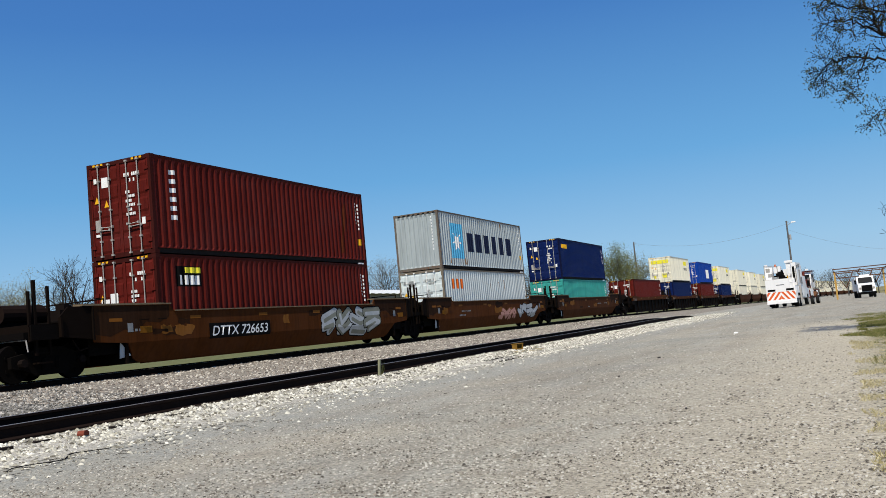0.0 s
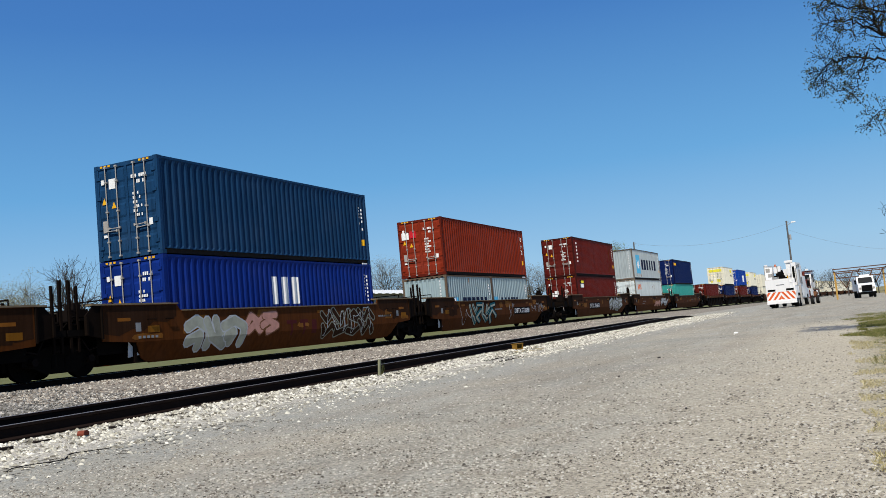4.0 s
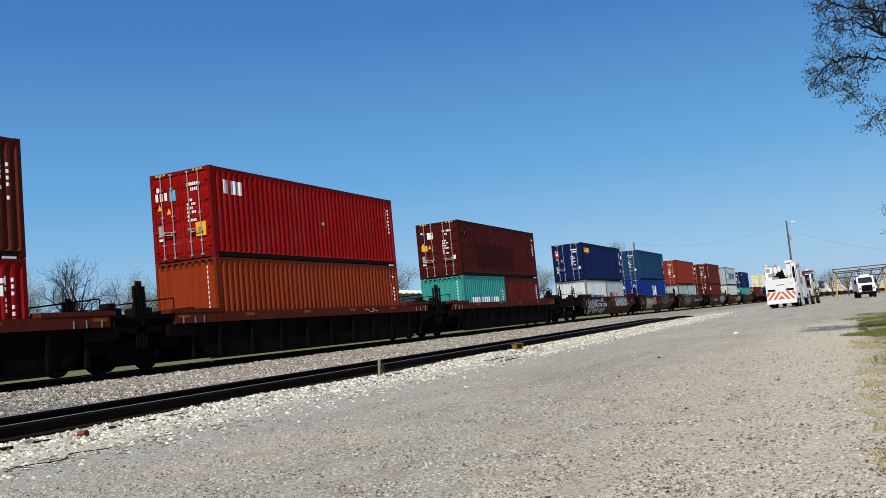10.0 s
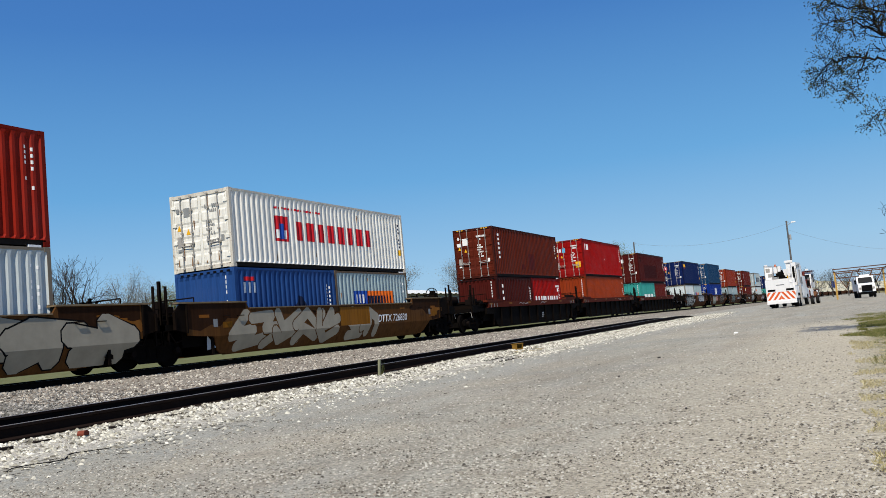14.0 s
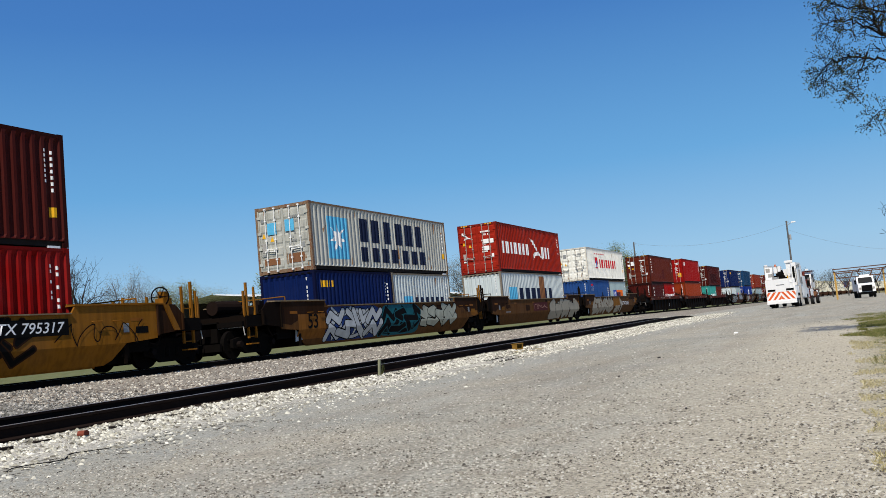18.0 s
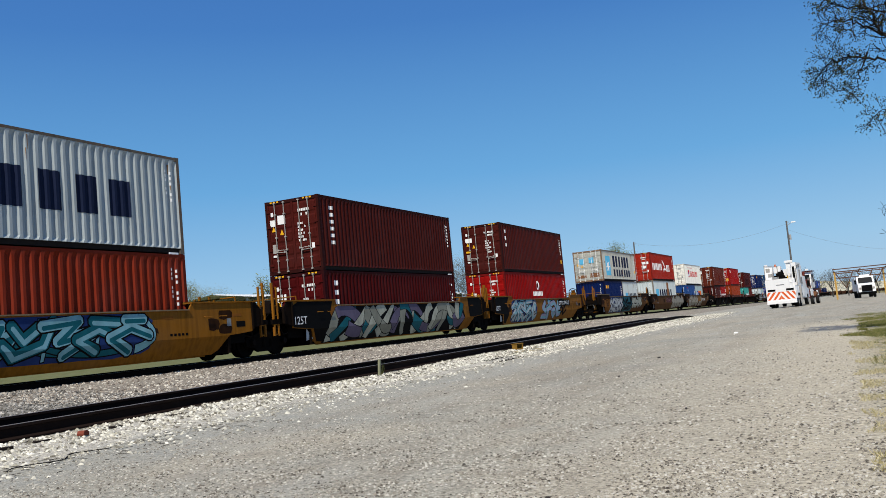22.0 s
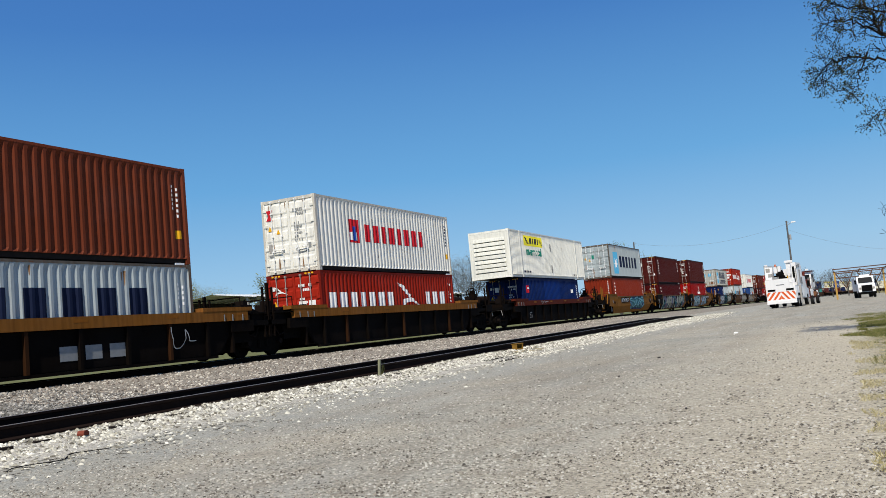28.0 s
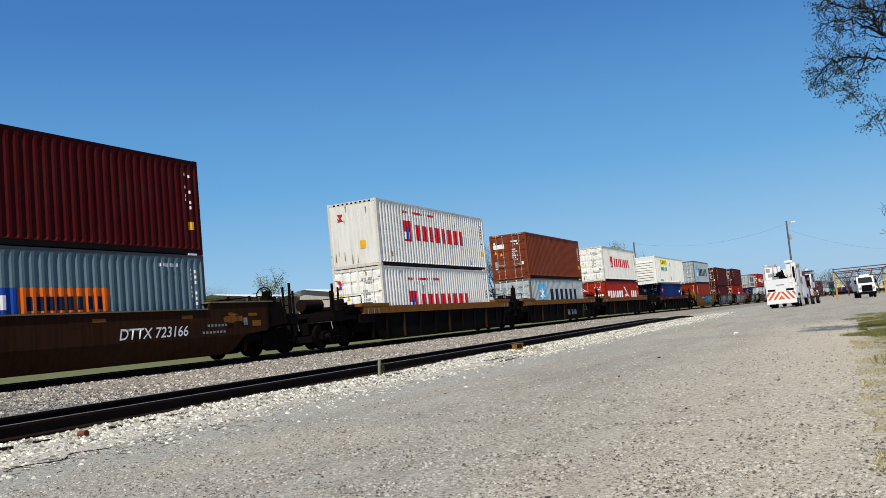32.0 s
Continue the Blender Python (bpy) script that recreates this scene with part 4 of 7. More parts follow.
            if yy < 0:
                for rz in (0.66, 0.98, 1.3, 1.62):
                    a, b2 = sorted((s * post_a + s * 0.03, s * post_b - s * 0.03))
                    part("rung", Build().box(a, b2, yy - 0.015, yy + 0.015, rz, rz + 0.03), posts, lad)
        part("handrail", Build().rod((s * 8.2, -1.3, 1.44), (s * 8.2, -1.3, 1.95), 0.02).rod((s * 8.2, -1.3, 1.95), (s * 8.2, 1.3, 1.95), 0.02).rod((s * 8.2, 1.3, 1.95), (s * 8.2, 1.3, 1.44), 0.02), posts, c)
        if kind == "e":
            plat = part("end_platform", Build().box(*sorted((s * 9.35, s * 10.6)), -1.35, 1.35, 1.30, 1.36).box(*sorted((s * 10.5, s * 10.62)), -1.4, 1.4, 0.95, 1.3), M_DARKRUST, c)
            part("coupler", Build().box(*sorted((s * 10.7, s * 11.65)), -0.10, 0.10, 0.78, 1.02).box(*sorted((s * 11.3, s * 11.68)), -0.19, 0.19, 0.70, 1.08), M_CAST, c)
            part("step", Build().box(s * 10.2 - 0.2, s * 10.2 + 0.2, -1.42, -1.2, 0.42, 0.46), posts, c)
            part("side_sill", Build().box(*sorted((s * 9.81, s * 10.6)), -1.44, -1.38, 0.98, 1.34), M_BOGIE, c)
            part("uncoupling_lever", Build().rod((s * 10.68, -1.35, 1.0), (s * 10.68, -0.3, 1.0), 0.016, 5).rod((s * 10.68, -1.35, 1.0), (s * 10.68, -1.4, 0.72), 0.016, 5), M_ZINC, c)
            for yy in (-1.36, 0.5):
                part("grab_post", Build().box(s * 10.55 - 0.03, s * 10.55 + 0.03, yy, yy + 0.06, 1.0, 2.15), posts, c)
            part("air_hose", Build().rod((s * 10.7, 0.3, 0.85), (s * 11.2, 0.25, 0.5), 0.03).rod((s * 11.2, 0.25, 0.5), (s * 11.6, 0.1, 0.55), 0.03), M_BOGIE, c)
            tank = part("air_reservoir", Build().rod((s * 8.75, 0.35, 1.72), (s * 10.05, 0.35, 1.72), 0.24, 14), M_TANK, c)
            part("tank_saddle", Build().box(s * 9.4 - 0.5, s * 9.4 + 0.5, 0.2, 0.5, 1.36, 1.5), M_BOGIE, tank)
            if s > 0 or color == "amber":
                brake_wheel(c, s * 9.9, -0.6, posts)
    bogie_parts(c, -9.75, M_BOGIE)
    if ends[1] == "e":
        bogie_parts(c, 9.75, M_BOGIE)
    if rich:
        for i, x in enumerate((-8.0, -4.9, -1.6, 1.6, 4.9, 8.0)):
            zt = 1.42 if style == "smooth" else 1.44
            part("reflector", side_paint([rect(x - 0.23, x + 0.23, zt - 0.09, zt)]), M_REFLECT, near)
        if style == "smooth":
            r = random.Random(int(U * 3) % 983)
            # Ragged darker patch over each raised end of the side.
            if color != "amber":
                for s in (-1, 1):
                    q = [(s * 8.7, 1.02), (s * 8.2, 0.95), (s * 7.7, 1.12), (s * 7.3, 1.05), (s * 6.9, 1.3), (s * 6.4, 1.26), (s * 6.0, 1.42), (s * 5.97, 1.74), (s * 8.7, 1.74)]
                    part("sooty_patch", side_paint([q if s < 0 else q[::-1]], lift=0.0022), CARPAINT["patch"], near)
            for k in range(5 if color == "amber" else 11):
                x, z = r.choice((-1, 1)) * r.uniform(5.2, 8.1) if k % 3 else r.uniform(-5, 5), r.uniform(0.82, 1.3)
                wd, ht = r.uniform(0.3, 1.1), r.uniform(0.12, 0.34)
                tone = CARPAINT["patch"] if r.random() < 0.62 else CARPAINT["oldamber"]
                ragged = [(x + wd * a + r.uniform(-0.05, 0.05), min(1.53, z + ht * b + r.uniform(-0.03, 0.03))) for a, b in ((0, 0), (0.35, -0.1), (0.7, 0.05), (1, 0), (1.05, 0.5), (1, 1), (0.6, 0.95), (0.3, 1.1), (0, 1), (-0.06, 0.5))]
                part("worn_patch", side_paint([ragged], lift=0.0028 + 0.0001 * k), tone, near)
            # Thin pale strip paints the sunlit, dusty front edge of the sill.
            part("top_flange", kept("top_flange", lambda: Build().box(-5.8, 5.8, -0.042, -0.036, 1.565, 1.598).mesh("top_flange")), M_DUSTY_LIT, near)
            r = random.Random(int(U * 7) % 991)
            for i in range(3):
                x = r.uniform(-7.8, 7.6)
                part("stencil", side_paint([rect(x + 0.16 * k, x + 0.16 * k + 0.10, 1.05 - 0.2 * (i % 2), 1.12 - 0.2 * (i % 2)) for k in range(r.randint(3, 7))], lift=0.0045), M_FAINT if color != "amber" else M_BLACK, near)
            for x in (-7.6, 7.5):
                part("data_plate", side_paint([rect(x, x + 0.2, 1.04, 1.28)], lift=0.005), M_FAINT, near)
                part("repaint", side_paint([rect(x + 0.45, x + 0.9, 1.0, 1.18)], lift=0.005), CARPAINT["amber"] if color != "amber" else M_BLACK, near)
    run(c, U, Matrix.Identity(4))
    return c, near


def painted_piece(near, x0, x1, z0, z1, glyphs, fill, line, seed, back=None, slant=0.12, bold=1.0):
    """Spray-painted letters without words: thick leaning strokes with an outline."""
    r = random.Random(seed)
    w = (x1 - x0) / glyphs
    if back:
        pts = []
        for i in range(40):
            a = 2 * math.pi * i / 40
            k = 1.0 + r.uniform(-0.04, 0.04)
            ca, sa = math.cos(a), math.sin(a)
            q = (abs(ca) ** 5 + abs(sa) ** 5) ** -0.2
            pts.append(((x0 + x1) / 2 + ca * q * (x1 - x0) * 0.53 * k, max(0.26, min(1.53, (z0 + z1) / 2 + sa * q * (z1 - z0) * 0.56 * k))))
        part("spray_cloud", side_paint([pts], lift=0.0055), back, near)

    inks = fill if isinstance(fill, list) else [fill]
    if back:
        strokes(near, x0, x1, z0, z1, glyphs + 2, inks, line, r, slant, True, bold)
    throw_up(near, x0, x1, z0, z1, glyphs, inks, line, r, slant, bold)


# bent strokes in a unit square, from which the sprayed forms are drawn, shaken and mirrored
FORMS = (
    (((0.0, 0.15), (0.5, 0.05), (0.95, 0.4), (0.55, 0.95), (0.1, 0.75), (0.5, 0.5)),),
    (((0.0, 0.85), (0.55, 1.0), (0.35, 0.45), (1.0, 0.6), (0.5, 0.0)),),
    (((0.05, 0.1), (0.9, 0.95)), ((0.45, 0.95), (0.95, 1.0), (0.98, 0.5))),
    (((0.0, 0.5), (0.3, 0.95), (0.7, 0.55), (1.0, 0.95)), ((0.0, 0.05), (0.35, 0.45), (0.7, 0.05), (1.0, 0.4))),
    (((0.1, 0.95), (0.0, 0.4), (0.45, 0.0), (0.95, 0.3)), ((0.55, 0.95), (0.45, 0.5), (0.95, 0.75))),
    (((0.5, 1.0), (0.0, 0.6), (0.5, 0.35), (1.0, 0.65)), ((0.2, 0.0), (0.85, 0.05))),
    (((0.0, 0.0), (0.2, 0.7), (0.75, 1.0), (1.0, 0.6)), ((0.5, 0.1), (0.6, 0.5), (1.0, 0.05))),
)


def thick_line(pts, wide):
    """Outlines of a broad line: a slab for each piece and an eight-sided blot at each bend."""
    out = []
    for (xa, za), (xb, zb) in zip(pts, pts[1:]):
        d = Vector((xb - xa, zb - za))
        q = Vector((-d.y, d.x)).normalized() * wide / 2
        out.append([(xa - q.x, za - q.y), (xb - q.x, zb - q.y), (xb + q.x, zb + q.y), (xa + q.x, za + q.y)])
    for x, z in pts:
        out.append([(x + wide * 0.53 * math.cos(math.pi * (k + 0.5) / 4), z + wide * 0.53 * math.sin(math.pi * (k + 0.5) / 4)) for k in range(8)])
    return out


def throw_up(near, x0, x1, z0, z1, count, inks, line, r, slant, bold):
    """A row of fat sprayed forms, crowded together, each with a dark outline and a two-tone fill."""
    h, w = z1 - z0, (x1 - x0) / count
    wide = min(0.30 * h, 0.34 * w) * bold
    layers = {}
    for i in range(count):
        form, turned, spun = r.choice(FORMS), r.random() < 0.5, r.random() < 0.5
        lean = slant * h * r.uniform(0.2, 1.2)
        lines = []
        for stroke in form:
            pts = []
            for u, v in stroke:
                u = (1 - u if turned else u) + r.uniform(-0.13, 0.13)
                v = (1 - v if spun else v) + r.uniform(-0.08, 0.08)
                pts.append((max(x0 - 0.05, min(x1 + 0.05, x0 + (i - 0.14 + 1.28 * u) * w + lean * (v - 0.5))), z0 + wide / 2 + v * (h - wide)))
            lines.append(pts)
        ink = inks[i % len(inks)]
        shade = inks[(i + 1) % len(inks)]
        up = 0.0105 + 0.0009 * i
        for grow, material, step in ((0.085, line, 0.0), (0.0, ink, 0.0003)):
            for pts in lines:
                for poly in thick_line(pts, wide + grow):
                    layers.setdefault(material, []).append(([(x, max(0.24, min(1.545, z))) for x, z in poly], up + step))
        if shade is not ink:
            for pts in lines:
                for poly in thick_line([(x + 0.12 * wide, z - 0.16 * wide) for x, z in pts], wide * 0.42):
                    layers.setdefault(shade, []).append(([(x, max(0.24, min(1.545, z))) for x, z in poly], up + 0.0005))
    for material, pieces in layers.items():
        b = Build()
        for n, (poly, up) in enumerate(pieces):
            q = side_paint([poly], lift=up + 0.000004 * n)
            k = len(b.v)
            b.v += q.v
            b.f += [tuple(k + m for m in f) for f in q.f]
        tagged(part("spray_form", b, material, near), kind="stuff")


def strokes(near, x0, x1, z0, z1, count, fills, line, r, slant=0.12, sweeping=False, bold=1.0):
    """Thick bent strokes laid over one another, each with a thin dark edge and a taper."""
    h, w = z1 - z0, (x1 - x0) / count
    layers = {}
    lim = lambda q: [(x, max(0.24, min(1.545, z))) for x, z in q]
    wide = min(w * 1.05, h * 0.26) * (1.7 if len(fills) > 2 else 1.0) * bold
    for i in range(count):
        cx = x0 + (i + 0.5) * w
        if sweeping and i % 2:
            dx = r.uniform(1.6, 3.2) * w * (1 if r.random() < 0.7 else -1)
            a = (cx - dx, z0 + h * r.uniform(0.02, 0.5))
            b = (cx + dx, z0 + h * r.uniform(0.5, 0.98))
            c = (cx + r.uniform(-0.6, 0.6) * dx, r.choice((z0 - 0.1 * h, z1 + 0.1 * h)))
        else:
            lean = slant * h * r.uniform(-0.6, 1.8)
            a = (cx - lean, z0 + h * r.uniform(0.0, 0.12))
            b = (cx + lean, z1 - h * r.uniform(0.0, 0.12))
            c = (cx + r.uniform(-1.8, 1.8) * w, z0 + h * r.uniform(0.2, 0.8))
        a, b = (max(x0, min(x1, a[0])), a[1]), (max(x0, min(x1, b[0])), b[1])
        w0, w1 = wide * r.uniform(0.55, 1.0), wide * r.uniform(0.12, 0.8)
        if r.random() < 0.5:
            w0, w1 = w1, w0
        pts = []
        for k in range(11):
            t = k / 10
            pts.append(Vector(((1 - t) ** 2 * a[0] + 2 * t * (1 - t) * c[0] + t * t * b[0], (1 - t) ** 2 * a[1] + 2 * t * (1 - t) * c[1] + t * t * b[1])))
        ink = fills[i % len(fills)] if len(fills) < 3 or r.random() < 0.5 else r.choice(fills)
        for grow, material, up in ((0.03, line, 2 * i), (0.0, ink, 2 * i + 1)):
            rows = []
            for k, p in enumerate(pts):
                d = (pts[min(k + 1, 10)] - pts[max(k - 1, 0)]).normalized()
                n = Vector((-d.y, d.x)) * ((w0 + (w1 - w0) * k / 10) / 2 + grow)
                e = d * (grow * (1 if k == 10 else -1 if k == 0 else 0))
                rows.append((p - n + e, p + n + e))
            for (pa, pb), (qa, qb) in zip(rows, rows[1:]):
                layers.setdefault(material, []).append((lim([(pa.x, pa.y), (qa.x, qa.y), (qb.x, qb.y), (pb.x, pb.y)]), 0.0065 + 0.00014 * up))
    for material, pieces in layers.items():
        b = Build()
        for poly, up in pieces:
            q = side_paint([poly], lift=up)
            k = len(b.v)
            b.v += q.v
            b.f += [tuple(k + n for n in f) for f in q.f]
        tagged(part("spray_stroke", b, material, near), kind="stuff")


def tag_lines(near, x0, x1, z0, z1, material, seed):
    """A thin looping scrawl."""
    r = random.Random(seed)
    h, n = z1 - z0, max(16, int((x1 - x0) * 34))
    f = [(r.uniform(2.2, 4.4), r.uniform(0, 6.28), r.uniform(0.15, 0.32)) for _ in range(3)]
    way = []
    for i in range(n + 1):
        x = x0 + (x1 - x0) * i / n
        z = (z0 + z1) / 2 + h * sum(a * math.sin(x * k * 3.2 + p) for k, p, a in f)
        way.append((x + 0.11 * math.sin(x * 9.0 + f[0][1]) + 0.06 * math.sin(x * 17.0 + f[1][1]), max(z0, min(z1, z))))
    b = []
    for (xa, za), (xb, zb) in zip(way, way[1:]):
        d = Vector((xb - xa, zb - za))
        if d.length > 0.004:
            t = d.normalized() * 0.008
            q = Vector((-d.y, d.x)).normalized() * 0.014
            b.append([(xa - t.x - q.x, za - t.y - q.y), (xb + t.x - q.x, zb + t.y - q.y), (xb + t.x + q.x, zb + t.y + q.y), (xa - t.x + q.x, za - t.y + q.y)])
    tagged(part("scrawl", side_paint(b, lift=0.0195, step=0.00001), material, near), kind="stuff")


def number_board(near, x, z, text, w=3.05, h=0.46, plate=True):
    if plate:
        part("number_board", side_paint([rect(x, x + w, z, z + h)], lift=0.020), M_BLACK, near)
    me = lettering(text, h * 0.9, 0.008, 0.22)
    span = max(v.co.x for v in me.vertices)
    part("number", me, M_WHITE, near, at=Matrix.Translation((x + 0.1, -0.023, z + h * 0.19)) @ Matrix.Diagonal(((w - 0.22) / span, 1, 1, 1)))


# ---- the train ----
BASE = 0.35


def star_side(x0=1.46, x1=2.95, z0=0.55, z1=2.35, lx=(3.6, 10.6), lz=(0.95, 1.95), n=6):
    cx, cz = (x0 + x1) / 2, (z0 + z1) / 2
    return [(M_SKY, [rect(x0, x1, z0, z1)]), (M_WHITE, star(cx, cz, 0.62)), (M_NAVY, bars(*lx, *lz, n))]


def emblem_word(x, z, s, n, ink):
    """A framed two-colour emblem and a word of n blocks after it."""
    return [(M_RED, [rect(x, x + 0.8, z, z + s)]), (M_WHITE, [rect(x + 0.10, x + 0.7, z + 0.1, z + s * 0.45)]), (M_BLUE, [rect(x + 0.28, x + 0.52, z + 0.08, z + s * 0.7)]), (ink, bars(x + 1.3, x + 1.3 + n * 0.72, z + 0.08, z + s * 0.85, n))]


def bird(x, z, w, h):
    return [[(x, z + h), (x + 0.25 * w, z + 0.92 * h), (x + 0.55 * w, z + 0.5 * h), (x + 0.5 * w, z + 0.4 * h), (x + 0.2 * w, z + 0.75 * h)], [(x + 0.15 * w, z), (x + 0.25 * w, z + 0.35 * h), (x + 0.6 * w, z + 0.42 * h), (x + w, z + 0.02 * h), (x + 0.62 * w, z + 0.24 * h), (x + 0.35 * w, z + 0.2 * h)]]


def stack(near_u, style, color, ends, lower, upper=None, posts=M_DARKRUST, carlabel="", rich=True):
    """A well car and what it carries. lower: one or two containers; upper: one."""
    U = near_u + FT40 / 2
    car = well_car(U, style, color, ends, posts, "", carlabel, rich)
    if len(lower) == 1:
        container(U, 0, BASE, FT40, rich=rich, **lower[0])
    else:
        for cx, spec in zip((-3.06, 3.06), lower):
            container(U, cx, BASE, FT20, rich=rich, **spec)
    if upper:
        container(U, 0, BASE + lower[0]["height"] + 0.012, rich=rich, **upper)
    return car


def box_of(color, height, end="door", marks=(), label="", **more):
    return dict(color=color, height=height, end=end, marks=marks, label=label, **more)


def top_of(color, height, end="door", marks=(), label="", length=FT40, **more):
    return dict(color=color, height=height, end=end, marks=marks, label=label, length=length, **more)


SMOOTH = "rust-brown well car with plate sides and spray paint"
RIBS = "dark well car with ribbed sides and an oxide red sill"
AMBER = "amber-painted well car with plate sides and spray paint"
def build_train():
    # head of the train, far down the line
    far = [(81.8, ("je"), None, "maroon"), (101.0, "ej", "cream", "navy"), (120.5, "jj", "blue", "maroon"), (140.0, "je", "cream", "navy"), (163.4, "ej", "cream", "cream"), (182.9, "jj", "cream", "cream"), (202.4, "je", "cream", "cream"), (225.8, "ej", "cream", "cream"), (245.3, "jj", "cream", "cream"), (264.8, "je", "blue", "cream"), (288.2, "ej", "cream", "cream"), (307.7, "jj", "cream", "cream"), (327.2, "je", "cream", "cream"), (350.6, "ej", "cream", "cream"), (370.1, "jj", "cream", "cream"), (389.6, "je", "cream", "cream"), (413.0, "ej", "cream", "cream"), (432.5, "jj", "cream", "white"), (452.0, "je", "cream", "cream"), (475.4, "ej", "cream", "cream"), (494.9, "jj", "cream", "cream")]
    for u, ends, up, low in far:
        near = u < 150
        mk = [(M_LEMON, [rect(8.2, 10.2, 2.0, 2.5)]), (M_NAVY, bars(8.4, 10.4, 1.4, 1.7, 5))] if up == "cream" else ([(M_WHITE, [rect(6.2, 8.6, 0.7, 1.9)])] if up == "blue" else [])
        em = [(M_LEMON, [rect(0.25, 2.2, HIGH - 0.75, HIGH - 0.35), rect(1.4, 1.9, 0.5, 1.0), rect(0.4, 0.7, 0.5, 0.8)])] if up == "cream" else None
        names = {"cream": "cream intermodal container with a yellow emblem", "blue": "bright blue container with a white emblem", "navy": "dark navy container in a well car", "maroon": "maroon container in a well car", "white": "white container in a well car"}
        stack(u, "ribbed" if near else "smooth", "rust", ends, [box_of(low, HIGH, label=names[low] if low != "cream" else "cream container in the lower place of a well car")], top_of(up, HIGH, marks=mk, label=names[up], endmarks=em) if up else None, carlabel="rusty well car far along the train", rich=near)
    # 59.1 teal below navy
    stack(59.1, "smooth", "rust", "je", [box_of("teal", LOW, label="teal container low in a rusty well car")],
          top_of("navy", HIGH, marks=[(M_YEL, bars(0.5, 2.0, 2.2, 2.5, 5))], label="navy container with a small yellow word"), carlabel=SMOOTH)
    car, near = stack(38.8, "smooth", "rust", "jj", [box_of("pale", HIGH, marks=[(M_ORANGE, bars(1.0, 2.6, 1.9, 2.4, 3))], label="pale grey container with an orange word")],
                      top_of("grey", HIGH, "wall", star_side(), "light grey container with a star emblem"), carlabel=SMOOTH)
    painted_piece(near, 0.5, 3.0, 0.5, 1.1, 3, M_PINK, M_RUST, 3)
    painted_piece(near, 3.6, 7.0, 0.5, 1.3, 4, M_SILVER, M_BLACK, 4)
    car, near = stack(19.14, "smooth", "rust", "ej", [box_of("maroon", HIGH, marks=[(M_BLACK, [rect(0.85, 1.95, 1.95, 2.55)]), (M_WHITE, bars(0.95, 1.9, 2.0, 2.28, 4)), (M_LEMON, [rect(1.2, 1.9, 2.35, 2.52)])], label="maroon container with a black and yellow emblem", endmarks=[(M_WHITE, [rect(0.3, 0.62, 1.5, 1.75), rect(0.66, 0.95, 1.45, 1.9)])])],
                      top_of("maroon", HIGH, marks=[(M_WHITE, stacked(0.75, 0.34, 2.5, 6, 0.27)), (M_STAIN, [[(10.25, 0.4), (10.5, 0.4), (10.85, 2.3), (10.7, 2.4)]])], label="maroon container with white writing down its side"), carlabel=SMOOTH)
    number_board(near, 1.76 - 6.1, 0.70, "DTTX 726653")
    painted_piece(near, 2.1, 6.2, 0.42, 1.52, 4, [M_SILVER, M_LEAD], M_BLACK, 5, bold=1.1)
    # group of three, rusty
    grey20 = [(M_SKY, [rect(0.5, 1.4, 0.9, 1.45)]), (M_WHITE, [rect(0.8, 1.1, 1.0, 1.4)]), (M_NAVY, bars(2.0, 5.4, 0.75, 1.45, 6))]
    car, near = stack(-4.38, "smooth", "rust", "je", [box_of("sage", LOW, "wall", grey20, "grey twenty-foot container with a navy word"), box_of("sage", LOW, "wall", [(M_SKY, [rect(0.3, 0.9, 0.9, 1.45)]), (M_NAVY, bars(1.4, 4.4, 0.85, 1.4, 6))], "grey twenty-foot container beside its twin")],
                      top_of("rust", HIGH, label="rust-orange container with galvanised lock rods", endmarks=[(M_WHITE, [rect(0.2, 0.6, 1.95, 2.3)]), (M_RED, [rect(0.65, 1.0, 2.0, 2.35)])]), carlabel=SMOOTH)
    painted_piece(near, -4.0, -0.5, 0.36, 1.48, 4, [M_STONE, M_DEEPTEAL], M_BLACK, 6, slant=0.05, bold=0.75)
    tag_lines(near, -5.2, -4.2, 0.4, 1.3, M_SILVER, 7)
    tag_lines(near, 1.6, 2.5, 0.5, 1.4, M_SILVER, 8)
    tag_lines(near, 5.6, 8.2, 0.7, 1.4, M_SILVER, 9)
    number_board(near, 8.52 - 6.1, 0.72, "DTTX 733288", 2.85, 0.42)
    car, near = stack(-24.09, "smooth", "rust", "jj", [box_of("royal", HIGH, marks=[(M_WHITE, bars(5.2, 7.05, 1.35, 2.3, 3) + [rect(5.25, 7.05, 1.12, 1.24)])], label="bright blue container with a white word")],
                      top_of("faded", HIGH, label="faded blue container with mossy streaks"), carlabel=SMOOTH)
    painted_piece(near, -5.5, -3.0, 0.35, 1.4, 3, M_STONE, M_SILVER, 10)
    painted_piece(near, -2.7, -1.2, 0.7, 1.45, 2, M_PINK, M_RUST, 11)
    part("red_stencil", side_paint([rect(-0.6, 0.0, 1.0, 1.12), rect(-0.36, -0.24, 0.6, 1.0), rect(0.2, 0.7, 1.0, 1.12), rect(0.4, 0.52, 0.6, 1.0), rect(0.95, 1.25, 0.62, 1.1)], lift=0.006), M_PATCH, near)
    painted_piece(near, 1.7, 5.4, 0.35, 1.5, 4, CARPAINT["patch"], M_LEAD, 12, bold=0.6)
    tag_lines(near, 1.9, 5.2, 0.5, 1.45, M_SILVER, 36)
